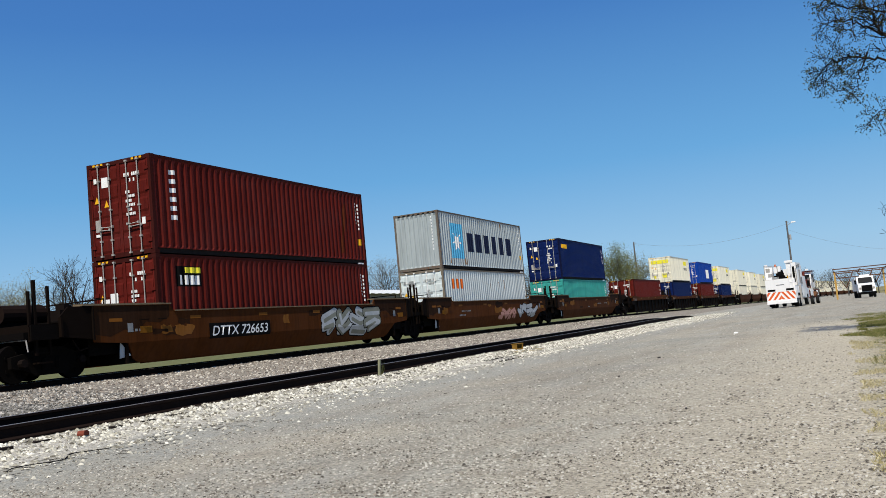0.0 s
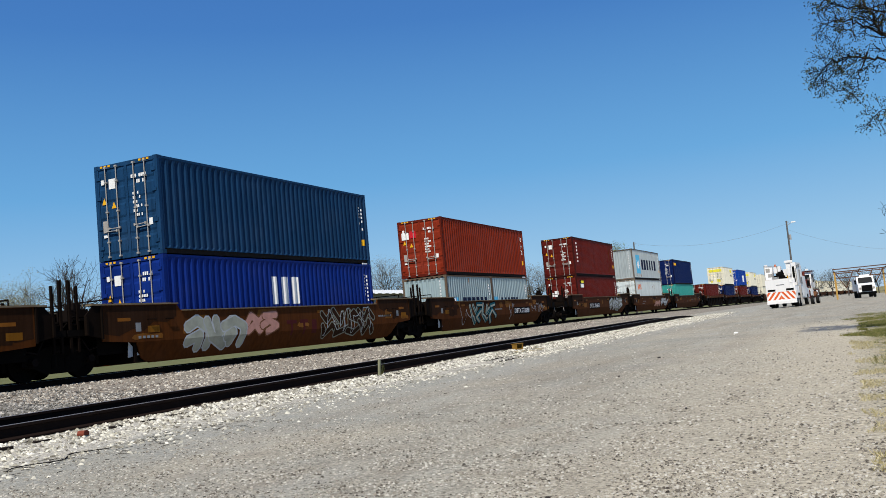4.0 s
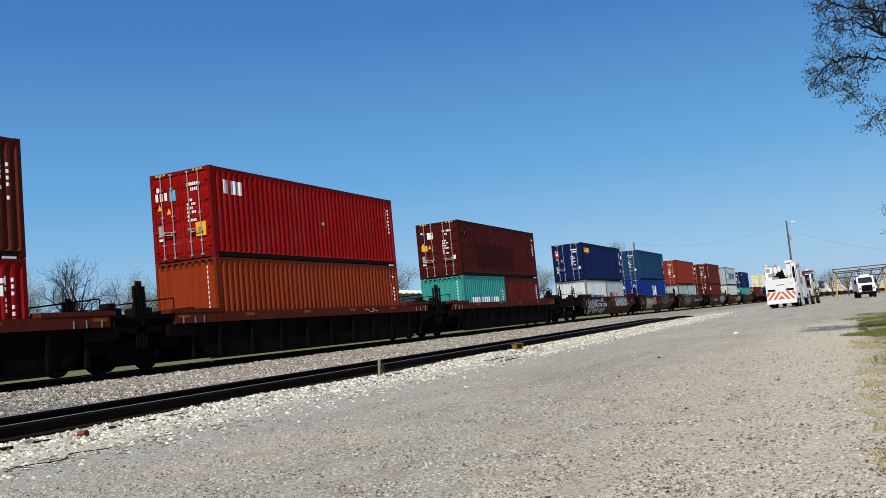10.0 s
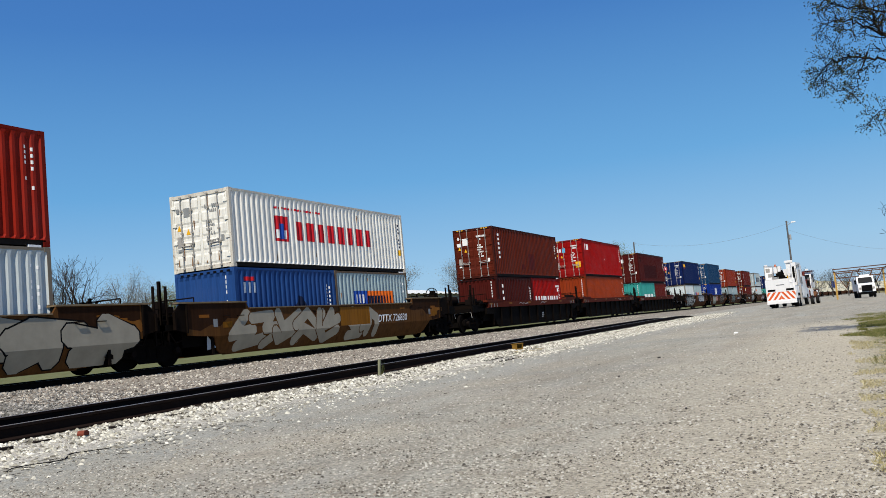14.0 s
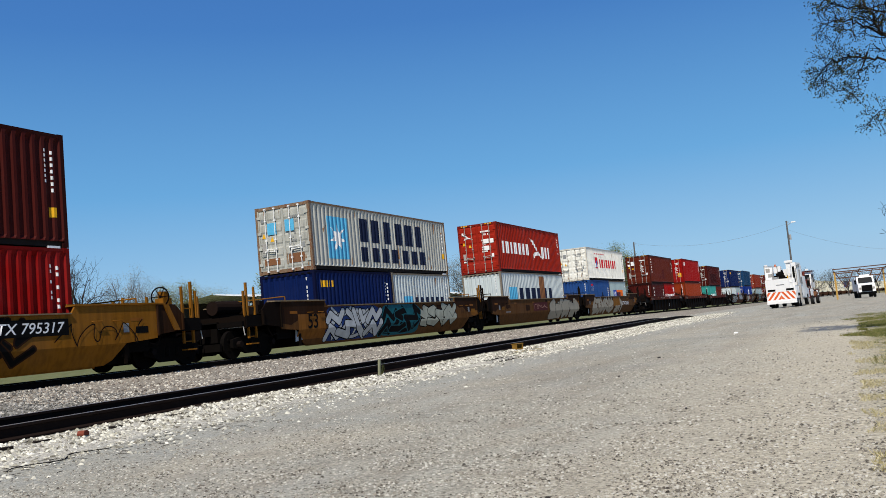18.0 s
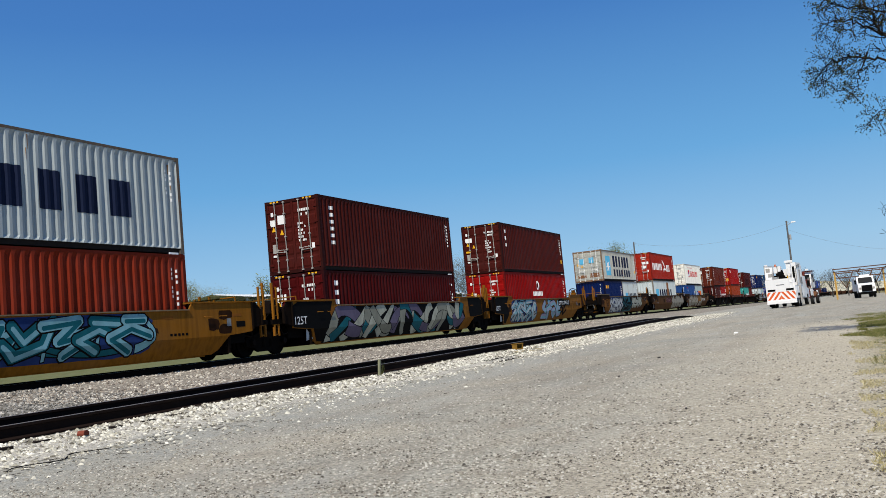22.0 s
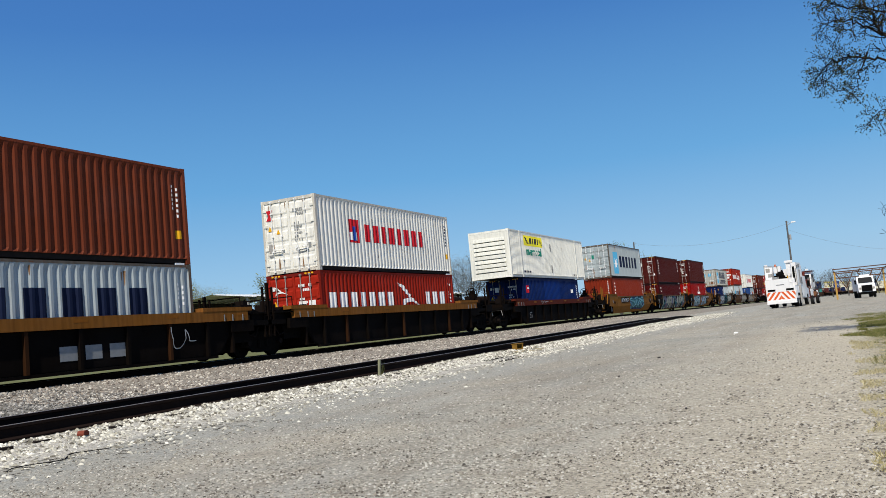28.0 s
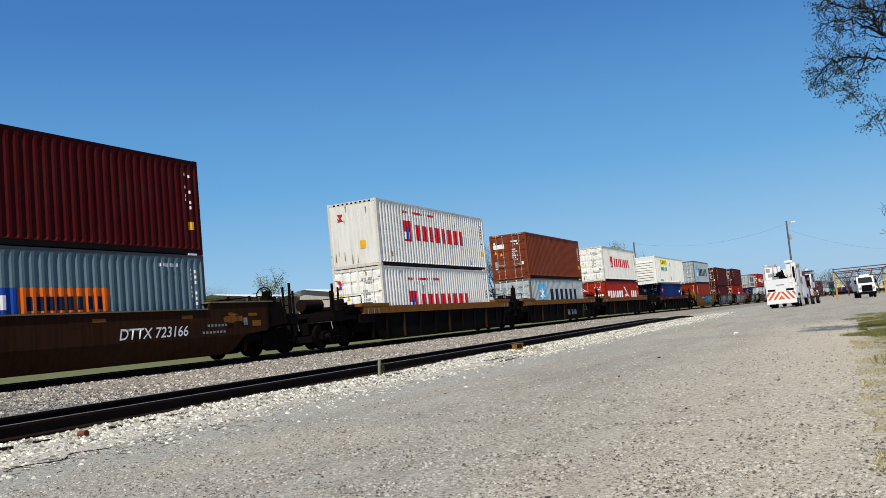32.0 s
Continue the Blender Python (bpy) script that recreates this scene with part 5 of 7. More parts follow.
    car, near = stack(-43.65, "smooth", "rust", "ej", [box_of("pale", LOW, "wall", [(M_SKY, [rect(0.9, 1.8, 0.95, 1.5)]), (M_NAVY, bars(2.0, 5.4, 0.8, 1.42, 6))], "pale twenty-foot container with a navy word"), box_of("sage", LOW, "wall", [(M_BLUE, [rect(1.0, 2.0, 1.1, 1.6)]), (M_ORANGE, [rect(2.0, 2.6, 1.1, 1.6), rect(2.9, 3.6, 1.1, 1.6)]), (M_WHITE, [rect(2.65, 2.85, 1.1, 1.6)])], "grey-green twenty-foot container with a coloured emblem")],
                      top_of("navy", HIGH, marks=[(M_YEL, bars(0.47, 2.0, 2.15, 2.5, 5)), (M_RED, [rect(0.95, 1.35, 1.98, 2.06)])], label="dark navy container with a yellow word", endmarks=[(M_RED, [rect(0.22, 0.55, 1.95, 2.35)]), (M_WHITE, [rect(0.3, 0.46, 2.05, 2.25)])]), carlabel=SMOOTH)
    painted_piece(near, -7.0, -2.2, 0.32, 1.5, 5, [M_SILVER, M_LEAD], M_BLACK, 13, M_BLACK, bold=0.8)
    number_board(near, 1.63 - 6.1, 0.72, "DTTX 733288")
    painted_piece(near, 1.4, 5.5, 0.75, 1.5, 5, M_SILVER, M_BLACK, 14, M_DEEPBLUE)
    # group of three with ribbed sides
    car, near = stack(-67.53, "ribbed", "red", "je", [box_of("teal", LOW, "wall", [(M_WHITE, bars(1.0, 5.1, 0.95, 1.45, 12, 0.8))], "teal twenty-foot container with white lettering blocks"), box_of("maroon", LOW, "wall", (), "plain dull red twenty-foot container in a well")],
                      top_of("darkred", HIGH, marks=[(M_OLDPATCH, [rect(2.3, 8.0, 0.45, 1.75)]), (M_BLACK, [rect(0.65, 0.95, 2.05, 2.5)]), (M_LEMON, [rect(0.72, 0.88, 2.15, 2.4)])], label="dark red container with a darker repainted patch", endmarks=[(M_NAVY, [rect(0.22, 0.5, 2.0, 2.35)]), (M_WHITE, [rect(0.62, 0.95, 2.05, 2.4)]), (M_YEL, [rect(0.24, 0.58, 1.45, 1.75)])]), carlabel=RIBS)
    car, near = stack(-87.04, "ribbed", "red", "jj", [box_of("orange", HIGH, "wall", (), "orange container with a ribbed end wall")],
                      top_of("red", HIGH, marks=[(M_WHITE, bars(0.65, 1.75, 2.05, 2.5, 3, 0.8)), (M_STONE, [rect(6.4, 6.55, 1.4, 1.5)])], label="bright red container with a short white word", endmarks=[(M_WHITE, bars(0.2, 0.75, 2.0, 2.25, 3)), (M_SKY, [rect(0.78, 1.02, 1.95, 2.3)]), (M_YEL, [rect(1.75, 2.15, 0.7, 1.15)])]), carlabel=RIBS)
    tag_lines(near, 2.6, 3.5, 1.24, 1.46, M_SILVER, 15)
    car, near = stack(-106.2, "ribbed", "red", "ej", [box_of("oxblood", LOW, "wall", [(M_WHITE, stacked(0.72, 0.3, 2.15, 3, 0.36))], "maroon twenty-foot container with white writing"), box_of("red", LOW, "wall", [(M_WHITE, bars(0.6, 5.4, 1.05, 1.42, 10)), (M_WHITE, [rect(5.0, 5.5, 2.0, 2.12), rect(5.3, 5.4, 1.7, 1.95)])], "red twenty-foot container with white lettering blocks")],
                      top_of("brown", HIGH, marks=[(M_WHITE, stacked(0.78, 0.34, 2.5, 6, 0.26)), (M_PATCH, [rect(6.1, 7.1, 0.5, 1.5), rect(4.6, 5.2, 0.5, 0.8)])], label="brown-red container with white writing down its side", endmarks=[(M_WHITE, [rect(0.55, 0.9, 1.95, 2.35), rect(0.2, 0.45, 1.9, 2.1)])]), carlabel=RIBS)
    part("load_number", lettering("53", 0.42), M_WHITE, near, at=(0.92, 0.10, 0.45))
    tag_lines(near, -3.4, -1.8, 1.24, 1.46, M_SILVER, 16)
    tag_lines(near, 0.6, 1.6, 1.24, 1.46, M_SILVER, 17)
    # brown group with pale spray letters
    car, near = stack(-129.7, "smooth", "brown", "je", [box_of("midblue", LOW, "wall", [(M_WHITE, bars(0.45, 1.25, 1.75, 2.1, 3)), (M_RED, [rect(0.5, 1.1, 2.15, 2.28)]), (M_NAVY, [[(3.3, 1.15), (4.1, 1.15), (3.9, 1.55), (3.6, 1.65)]])], "mid-blue twenty-foot container with a white word"), box_of("sage", LOW, "wall", [(M_BLUE, [rect(1.35, 2.4, 1.2, 1.8)]), (M_WHITE, bars(1.5, 2.3, 1.3, 1.65, 3)), (M_ORANGE, [rect(2.4, 4.7, 1.2, 1.8)]), (M_NAVY, bars(2.5, 4.6, 1.25, 1.6, 8))], "grey-blue twenty-foot container with a blue and orange emblem")],
                      top_of("white", LOW, marks=emblem_word(2.45, 0.95, 0.9, 8, M_RED) + [(M_RED, [rect(2.5 + 0.2 * k, 2.62 + 0.2 * k, 2.1, 2.17) for k in range(15)])], label="white container with a red word and emblem", rods=M_ZINC), carlabel="brown well car with big pale spray letters")
    painted_piece(near, -6.7, -0.5, 0.24, 1.54, 5, M_PALEGREY, CARPAINT["brown"], 18, slant=0.3, bold=0.95)
    part("repaint", side_paint([rect(-0.27, 2.0, 0.8, 1.5)], lift=0.012), CARPAINT["amber"], near)
    painted_piece(near, 0.2, 2.5, 0.24, 1.54, 2, M_PALEGREY, CARPAINT["brown"], 19, bold=1.0)
    number_board(near, 8.63 - 6.1, 0.76, "DTTX 726830", 2.85, 0.46, plate=False)
    car, near = stack(-149.0, "smooth", "brown", "jj", [box_of("pale", HIGH, "wall", [(M_SKY, [rect(1.2, 2.6, 1.0, 2.0)]), (M_NAVY, bars(3.0, 9.9, 1.15, 1.95, 6)), (M_RUST, [rect(6.9, 7.9, 1.2, 2.7)])], "pale container with a navy word and a rusty patch")],
                      top_of("hsred", HIGH, marks=[(M_WHITE, bars(0.7, 5.7, 1.1, 1.8, 7) + bird(5.9, 0.85, 2.5, 1.35) + bars(8.1, 10.0, 1.0, 1.75, 3))], label="red container with a white word and flag emblem", endmarks=[(M_WHITE, bird(0.25, 2.0, 0.7, 0.35) + [rect(1.55, 1.9, 1.7, 1.95), rect(1.95, 2.2, 1.7, 1.95), rect(1.55, 1.9, 1.3, 1.55)])]), carlabel="brown well car with dark and pale spray letters")
    painted_piece(near, 1.9, 8.3, 0.24, 1.54, 4, [M_PALEGREY], M_BLACK, 20, bold=1.5)
    part("dark_panel", side_paint([rect(-1.6, 1.2, 0.85, 1.35)], lift=0.006), M_PATCH, near)
    tag_lines(near, -1.4, 1.0, 0.95, 1.25, M_PINK, 21)
    car, near = stack(-168.55, "smooth", "brown", "ej", [box_of("navy", LOW, "wall", [(M_YEL, bars(0.4, 1.4, 1.95, 2.2, 5))], "navy twenty-foot container with a yellow word"), box_of("pale", LOW, "wall", [(M_SKY, [rect(1.0, 1.9, 1.1, 1.55)]), (M_NAVY, bars(2.2, 5.4, 1.05, 1.5, 6))], "pale twenty-foot container with a navy word")],
                      top_of("dirtywhite", LOW, marks=star_side(1.2, 2.7, 0.45, 2.1, (3.7, 9.9), (1.22, 2.18), 6) + [(M_NAVY, bars(3.7, 10.1, 0.40, 1.0, 7))], label="weathered white container with a star and two navy words", endmarks=[(M_SKY, [rect(0.52, 0.93, 1.5, 1.95), rect(1.32, 1.73, 1.55, 2.0)]), (M_WHITE, star(0.725, 1.725, 0.19) + star(1.525, 1.775, 0.19)), (M_RUST, [rect(0.3, 1.0, 0.35, 0.6), rect(1.4, 2.1, 0.35, 0.7)])]), posts=CARPAINT["amber"], carlabel="brown well car with teal and white spray letters")
    part("repaint", side_paint([rect(-7.75, -6.0, 0.42, 1.3)], lift=0.0052), CARPAINT["oldamber"], near)
    part("load_number", lettering("53", 0.72, 0.01, 0.1), M_BLACK, near, at=(-7.2, -0.013, 0.8))
    painted_piece(near, -5.8, -1.8, 0.28, 1.5, 4, M_SILVER, M_BLACK, 22, M_DEEPBLUE, bold=0.75)
    painted_piece(near, -1.6, 1.8, 0.28, 1.5, 3, M_BLACK, M_DEEPTEAL, 23, M_DEEPTEAL, bold=0.7)
    painted_piece(near, 2.0, 5.8, 0.5, 1.5, 4, M_STONE, M_BLACK, 24)
    # amber group
    amber = CARPAINT["amber"]
    car, near = stack(-191.95, "smooth", "amber", "je", [box_of("red", HIGH, marks=[(M_WHITE, [[(6.0 + 0.27 * math.cos(math.pi * k / 8), 2.12 + 0.29 * math.sin(math.pi * k / 8)) for k in range(16)]]), (M_PATCH, [[(6.0 + 0.13 * math.cos(math.pi * k / 6), 2.10 + 0.17 * math.sin(math.pi * k / 6)) for k in range(12)]]), (M_WHITE, bars(5.0, 6.9, 1.44, 1.72, 7))], label="bright red container with a round white emblem", endmarks=[(M_WHITE, [rect(0.4, 0.6, 1.6, 1.8), rect(0.3, 0.7, 1.45, 1.5)]), (M_YEL, [[(0.85, 1.45), (1.15, 1.45), (1.0, 1.75)]])])],
                      top_of("oxblood", HIGH, marks=[(M_WHITE, stacked(0.7, 0.3, 2.5, 3, 0.4))], label="dark maroon container with white writing", endmarks=[(M_WHITE, [rect(0.2, 0.62, 1.9, 2.15)]), (M_YEL, [rect(0.2, 0.5, 1.3, 1.4)])]), posts=amber, carlabel=AMBER)
    painted_piece(near, -6.0, -1.7, 0.24, 1.54, 5, [M_SILVER, M_AQUA], M_BLACK, 25, M_DEEPBLUE, bold=0.9)
    painted_piece(near, -0.4, 3.4, 0.28, 1.54, 4, [M_LILAC, M_AQUA], M_BLACK, 26, None, bold=1.0)
    number_board(near, 3.0, 1.06, "DTTX 795317", 2.7, 0.4)
    painted_piece(near, 3.2, 4.6, 0.45, 1.5, 2, M_BLACK, CARPAINT["patch"], 27, bold=0.5)
    tag_lines(near, 5.4, 8.2, 0.6, 1.5, M_BLACK, 28)
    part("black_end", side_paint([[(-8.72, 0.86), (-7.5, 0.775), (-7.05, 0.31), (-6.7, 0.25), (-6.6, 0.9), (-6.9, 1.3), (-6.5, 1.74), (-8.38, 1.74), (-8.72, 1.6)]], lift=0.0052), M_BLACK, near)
    part("load_number", lettering("125T", 0.36), M_WHITE, near, at=(-8.7, -0.013, 1.0))
    car, near = stack(-211.4, "smooth", "amber", "jj", [box_of("wine", LOW, marks=[(M_WHITE, stacked(0.7, 0.34, 2.2, 3, 0.36))], label="maroon container low in the well with white writing", endmarks=[(M_WHITE, bars(0.25, 0.75, 1.55, 1.85, 3))])],
                      top_of("oxblood", HIGH, marks=[(M_WHITE, stacked(0.74, 0.36, 2.5, 6, 0.27))], label="maroon container with a white word running down", endmarks=[(M_WHITE, [rect(0.55, 0.9, 1.95, 2.3), rect(0.2, 0.45, 1.9, 2.15)])]), posts=amber, carlabel=AMBER)
    part("spray_cloud", side_paint([[(-6.7, 0.225), (6.0, 0.225), (6.4, 0.8), (6.1, 1.53), (-5.6, 1.53), (-6.2, 1.2), (-6.4, 0.8)]], lift=0.0055), M_BLACK, near)
    strokes(near, -6.3, 6.2, 0.20, 1.58, 30, [M_STONE, M_LEAD, M_STONE, M_DEEPTEAL, M_STONE, M_PURPLE, M_LEAD, M_DEEPTEAL], M_BLACK, random.Random(29), 0.5, True)
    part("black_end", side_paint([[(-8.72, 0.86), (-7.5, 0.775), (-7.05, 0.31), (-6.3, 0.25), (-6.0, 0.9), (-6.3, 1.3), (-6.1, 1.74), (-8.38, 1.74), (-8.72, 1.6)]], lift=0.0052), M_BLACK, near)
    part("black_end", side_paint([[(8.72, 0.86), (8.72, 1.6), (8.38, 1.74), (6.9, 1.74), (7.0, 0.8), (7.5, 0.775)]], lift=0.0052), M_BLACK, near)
    part("load_number", lettering("125T", 0.40), M_WHITE, near, at=(-8.7, -0.013, 0.95))
    car, near = stack(-231.2, "smooth", "amber", "ej", [box_of("rust", HIGH, "wall", [(M_WHITE, stacked(0.75, 0.36, 2.45, 5, 0.27))], "rust-red container with white writing down its side")],
                      top_of("grey", HIGH, marks=star_side(1.46, 2.95, 0.35, 2.25, (3.6, 10.6), (0.95, 1.95)), label="light grey container with a star and a navy word", endmarks=[(M_GREEN, [rect(0.85, 1.1, 1.75, 2.05)])]), posts=amber, carlabel=AMBER)
    number_board(near, 1.40 - 6.1, 1.03, "DTTX 795317", 3.05, 0.44)
    painted_piece(near, -1.2, 4.1, 0.45, 1.54, 5, [M_AQUA, M_DEEPTEAL], M_BLACK, 32, M_DEEPBLUE, bold=0.85)
    tag_lines(near, -6.9, -6.0, 0.8, 1.3, M_BLACK, 33)
    # one long box over a blue one
    U = -247.97
    car, near = well_car(U, "ribbed", "red", "ee", M_DARKRUST, "", "dark single well car with ribbed sides")
    container(U, 0.0, BASE, FT40, LOW, "deepblue", "door", [(M_RED, [rect(0.6, 1.1, 1.65, 2.1)]), (M_WHITE, [rect(0.66, 1.04, 1.88, 1.98), rect(10.3, 10.55, 1.6, 1.85), rect(10.65, 10.9, 1.6, 1.85)]), (M_OVERBLUE, [rect(4.05, 7.6, 0.35, 2.4)])], "dark blue container with repainted panels")
    yellow = [(M_LEMON, [rect(2.72, 6.36, 1.99, 2.64)]), (M_NAVY, bars(3.75, 5.65, 2.14, 2.5, 6)), (M_NAVY, [[(2.85, 2.52), (3.1, 2.52), (3.6, 2.12), (3.35, 2.12)], [(5.75, 2.5), (5.9, 2.5), (6.25, 2.1), (6.1, 2.1)]]),
              (M_GREEN, word("Intermodal", 0.70, 2.92, 1.42, 0.03), "joined"), (M_NAVY, bars(2.35, 3.6, 0.30, 0.42, 9)), (M_NAVY, bars(12.9, 13.9, 0.24, 0.34, 7)),
              (M_FAINT, [[(x - 0.2, z), (x, z + 0.27), (x + 0.2, z), (x, z - 0.27)] for x, z in ((8.05, 2.06), (8.06, 0.62))])]
    big = container(U, 0, BASE + LOW + 0.012, FT53, HIGH, "bone", "flat", yellow, "long off-white container with yellow and green words", pitch=0.19, wide=2.591)
    for x in (-FT40 / 2, FT40 / 2):
        part("stack_post", Build().box(x - 0.07, x + 0.07, -1.3075, -1.275, 0.02, HIGH - 0.01), BOXPAINT["bone"], big)
    for k in range(8):
        part("end_rib", Build().box(-0.05, 0.0, -1.0, 1.0, 0.0, 0.17), BOXPAINT["bone"], big, at=(-FT53 / 2 + 0.014, 0, 0.42 + 0.26 * k))
        part("end_groove", sprayed([rect(-0.98, 0.98, 0.0, 0.03)], lift=0.008), M_BLACK, big, at=pose(-FT53 / 2 + 0.012, 0, 0.37 + 0.26 * k, 0, 0, -90))
    part("load_number", lettering("53", 0.5), M_ZINC, near, at=(-5.9, 0.10, 0.45))
    tag_lines(near, -3.8, -2.4, 1.24, 1.46, M_SILVER, 34)
    # last group seen: ribbed with amber sills
    dk = "dark well car with ribbed sides and an amber sill"
    car, near = stack(-276.93, "ribbed", "oldamber", "je", [box_of("hsred", LOW, marks=[(M_WHITE, bars(0.6, 6.0, 1.05, 1.75, 7) + bird(6.2, 1.05, 2.2, 1.1) + bars(9.0, 11.4, 1.05, 1.75, 3))], label="red container with white lettering blocks and a flag emblem", endmarks=[(M_WHITE, bird(0.25, 1.8, 0.7, 0.35) + [rect(1.4, 1.75, 1.2, 1.5), rect(1.85, 2.15, 1.2, 1.5)])])],
                      top_of("white", HIGH, marks=emblem_word(2.4, 1.15, 0.95, 8, M_RED), label="white container with a red word and a framed emblem", endmarks=[(M_RED, [[(0.2, 2.5), (0.5, 2.5), (0.38, 2.3), (0.5, 2.1), (0.2, 2.1), (0.32, 2.3)]]), (M_BLUE, [rect(0.31, 0.39, 2.14, 2.28)])]), posts=M_DARKRUST, carlabel=dk)
    car, near = stack(-296.25, "ribbed", "oldamber", "jj", [box_of("grey", LOW, marks=[(M_SKY, [rect(1.5, 3.2, 0.9, 2.2)]), (M_WHITE, star(2.35, 1.5, 0.6)), (M_NAVY, bars(4.0, 10.8, 0.9, 1.9, 6))], label="light grey container with a star and a navy word")],
                      top_of("clay", HIGH, label="brown-red container with a plain ribbed side", endmarks=[(M_WHITE, [rect(0.22, 0.95, 2.0, 2.28)])]), posts=M_DARKRUST, carlabel=dk)
    part("faded_word", sprayed(bars(1.0, 3.4, 0.42, 0.78, 3, 0.8)), M_FAINT, near, at=(0, 0.113, 0))
    tag_lines(near, 4.8, 5.8, 0.5, 1.1, M_SILVER, 35)
    car, near = stack(-315.6, "ribbed", "oldamber", "ej", [box_of("white", HIGH, marks=emblem_word(2.4, 0.85, 0.95, 8, M_RED) + [(M_RED, bars(2.5, 5.8, 2.3, 2.4, 14))], label="white container with a red word, low in the well", endmarks=[(M_RED, [[(0.2, 2.4), (0.5, 2.4), (0.38, 2.22), (0.5, 2.05), (0.2, 2.05), (0.32, 2.22)]]), (M_BLUE, [rect(0.31, 0.39, 2.08, 2.2)])])],
                      top_of("white", HIGH, "flat", emblem_word(2.4, 1.15, 0.95, 8, M_RED) + [(M_RED, bars(2.5, 5.8, 2.45, 2.55, 14))], "white container with a plain rust-stained end"), posts=M_DARKRUST, carlabel=dk)
    car, near = stack(-339.18, "smooth", "blackish", "je", [box_of("slate", HIGH, marks=[(M_BLUE, [rect(3.7, 5.55, 1.28, 1.9)]), (M_WHITE, bars(3.95, 5.4, 1.38, 1.72, 3)), (M_ORANGE, [rect(5.58, 8.4, 1.28, 1.9)]), (M_NAVY, bars(5.75, 8.25, 1.34, 1.68, 8)), (M_WHITE, bars(10.3, 11.1, 2.52, 2.62, 6))], label="grey-blue container with a blue and orange emblem")],
                      top_of("wine", HIGH, label="dark maroon container with yellow stickers"), carlabel="sooty dark brown well car with plate sides")
    number_board(near, 2.1, 0.75, "DTTX 723166", 2.9, 0.46, plate=False)


build_train()


# ---- trees ----
def limb(wood, a, d, length, r, depth, rng, tips, droop=0.0, kids=3, spread=0.75, thin=0.0):
    """One limb in bent pieces, with smaller limbs growing from it."""
    p, dirn = Vector(a), Vector(d).normalized()
    n = 3 if depth > 0 else 2
    for i in range(n):
        dirn = (dirn + Vector((rng.uniform(-1, 1), rng.uniform(-1, 1), rng.uniform(-0.7, 0.9) - droop)) * 0.32).normalized()
        q = p + dirn * length / n
        wood.rod(p, q, max(r * (1 - 0.25 * i), thin), 5 if depth > 1 else 3, max(r * (1 - 0.25 * (i + 1)), thin))
        p = q
        if depth > 0:
            for _ in range(kids if i else max(1, kids - 1)):
                side = dirn.orthogonal().normalized()
                side = (Matrix.Rotation(rng.uniform(0, 6.283), 3, dirn) @ side)
                limb(wood, p, dirn * (1 - spread * 0.5) + side * spread * rng.uniform(0.6, 1.1), length * rng.uniform(0.5, 0.72), r * 0.55, depth - 1, rng, tips, droop, kids, spread, thin)
    tips.append((p, dirn))


def leaf_crown(tips, rng, per, size, reach):
    b = Build()
    for p, d in tips:
        for _ in range(per):
            c = p + Vector((rng.gauss(0, reach), rng.gauss(0, reach), rng.gauss(0, reach)))
            u = Vector((rng.gauss(0, 1), rng.gauss(0, 1), rng.gauss(0, 1))).normalized()
            w = u.orthogonal().normalized()
            s = size * rng.uniform(0.5, 1.3)
            b.face([c - u * s, c + w * s * 0.55, c + u * s, c - w * s * 0.55])
    return b


def grow(wood, p, d, length, r, level, rng, tips, thin):
    """A limb that tapers, bends upwards, throws side shoots and forks at its end."""
    p, d = Vector(p), Vector(d).normalized()
    for i in range(3):
        d = (d + Vector((rng.gauss(0, 0.11), rng.gauss(0, 0.11), rng.gauss(0.05, 0.10)))).normalized()
        q = p + d * length / 3
        r2 = max(r * 0.90, thin)
        wood.rod(p, q, max(r, thin), 5 if level > 2 else 3, r2)
        p, r = q, r2
        if level and i < 2 and rng.random() < 0.75:
            side = Matrix.Rotation(rng.uniform(0, 6.283), 3, d) @ d.orthogonal().normalized()
            grow(wood, p, d * 0.62 + side * rng.uniform(0.6, 0.95), length * rng.uniform(0.45, 0.66), r * 0.5, level - 1, rng, tips, thin)
    if not level:
        tips.append((p, d))
        return
    turn = rng.uniform(0, 6.283)
    for k in range(3 if rng.random() < 0.45 else 2):
        side = Matrix.Rotation(turn + 2.2 * k + rng.uniform(-0.4, 0.4), 3, d) @ d.orthogonal().normalized()
        grow(wood, p, d + side * rng.uniform(0.32, 0.72), length * rng.uniform(0.66, 0.88), r * rng.uniform(0.6, 0.74), level - 1, rng, tips, thin)


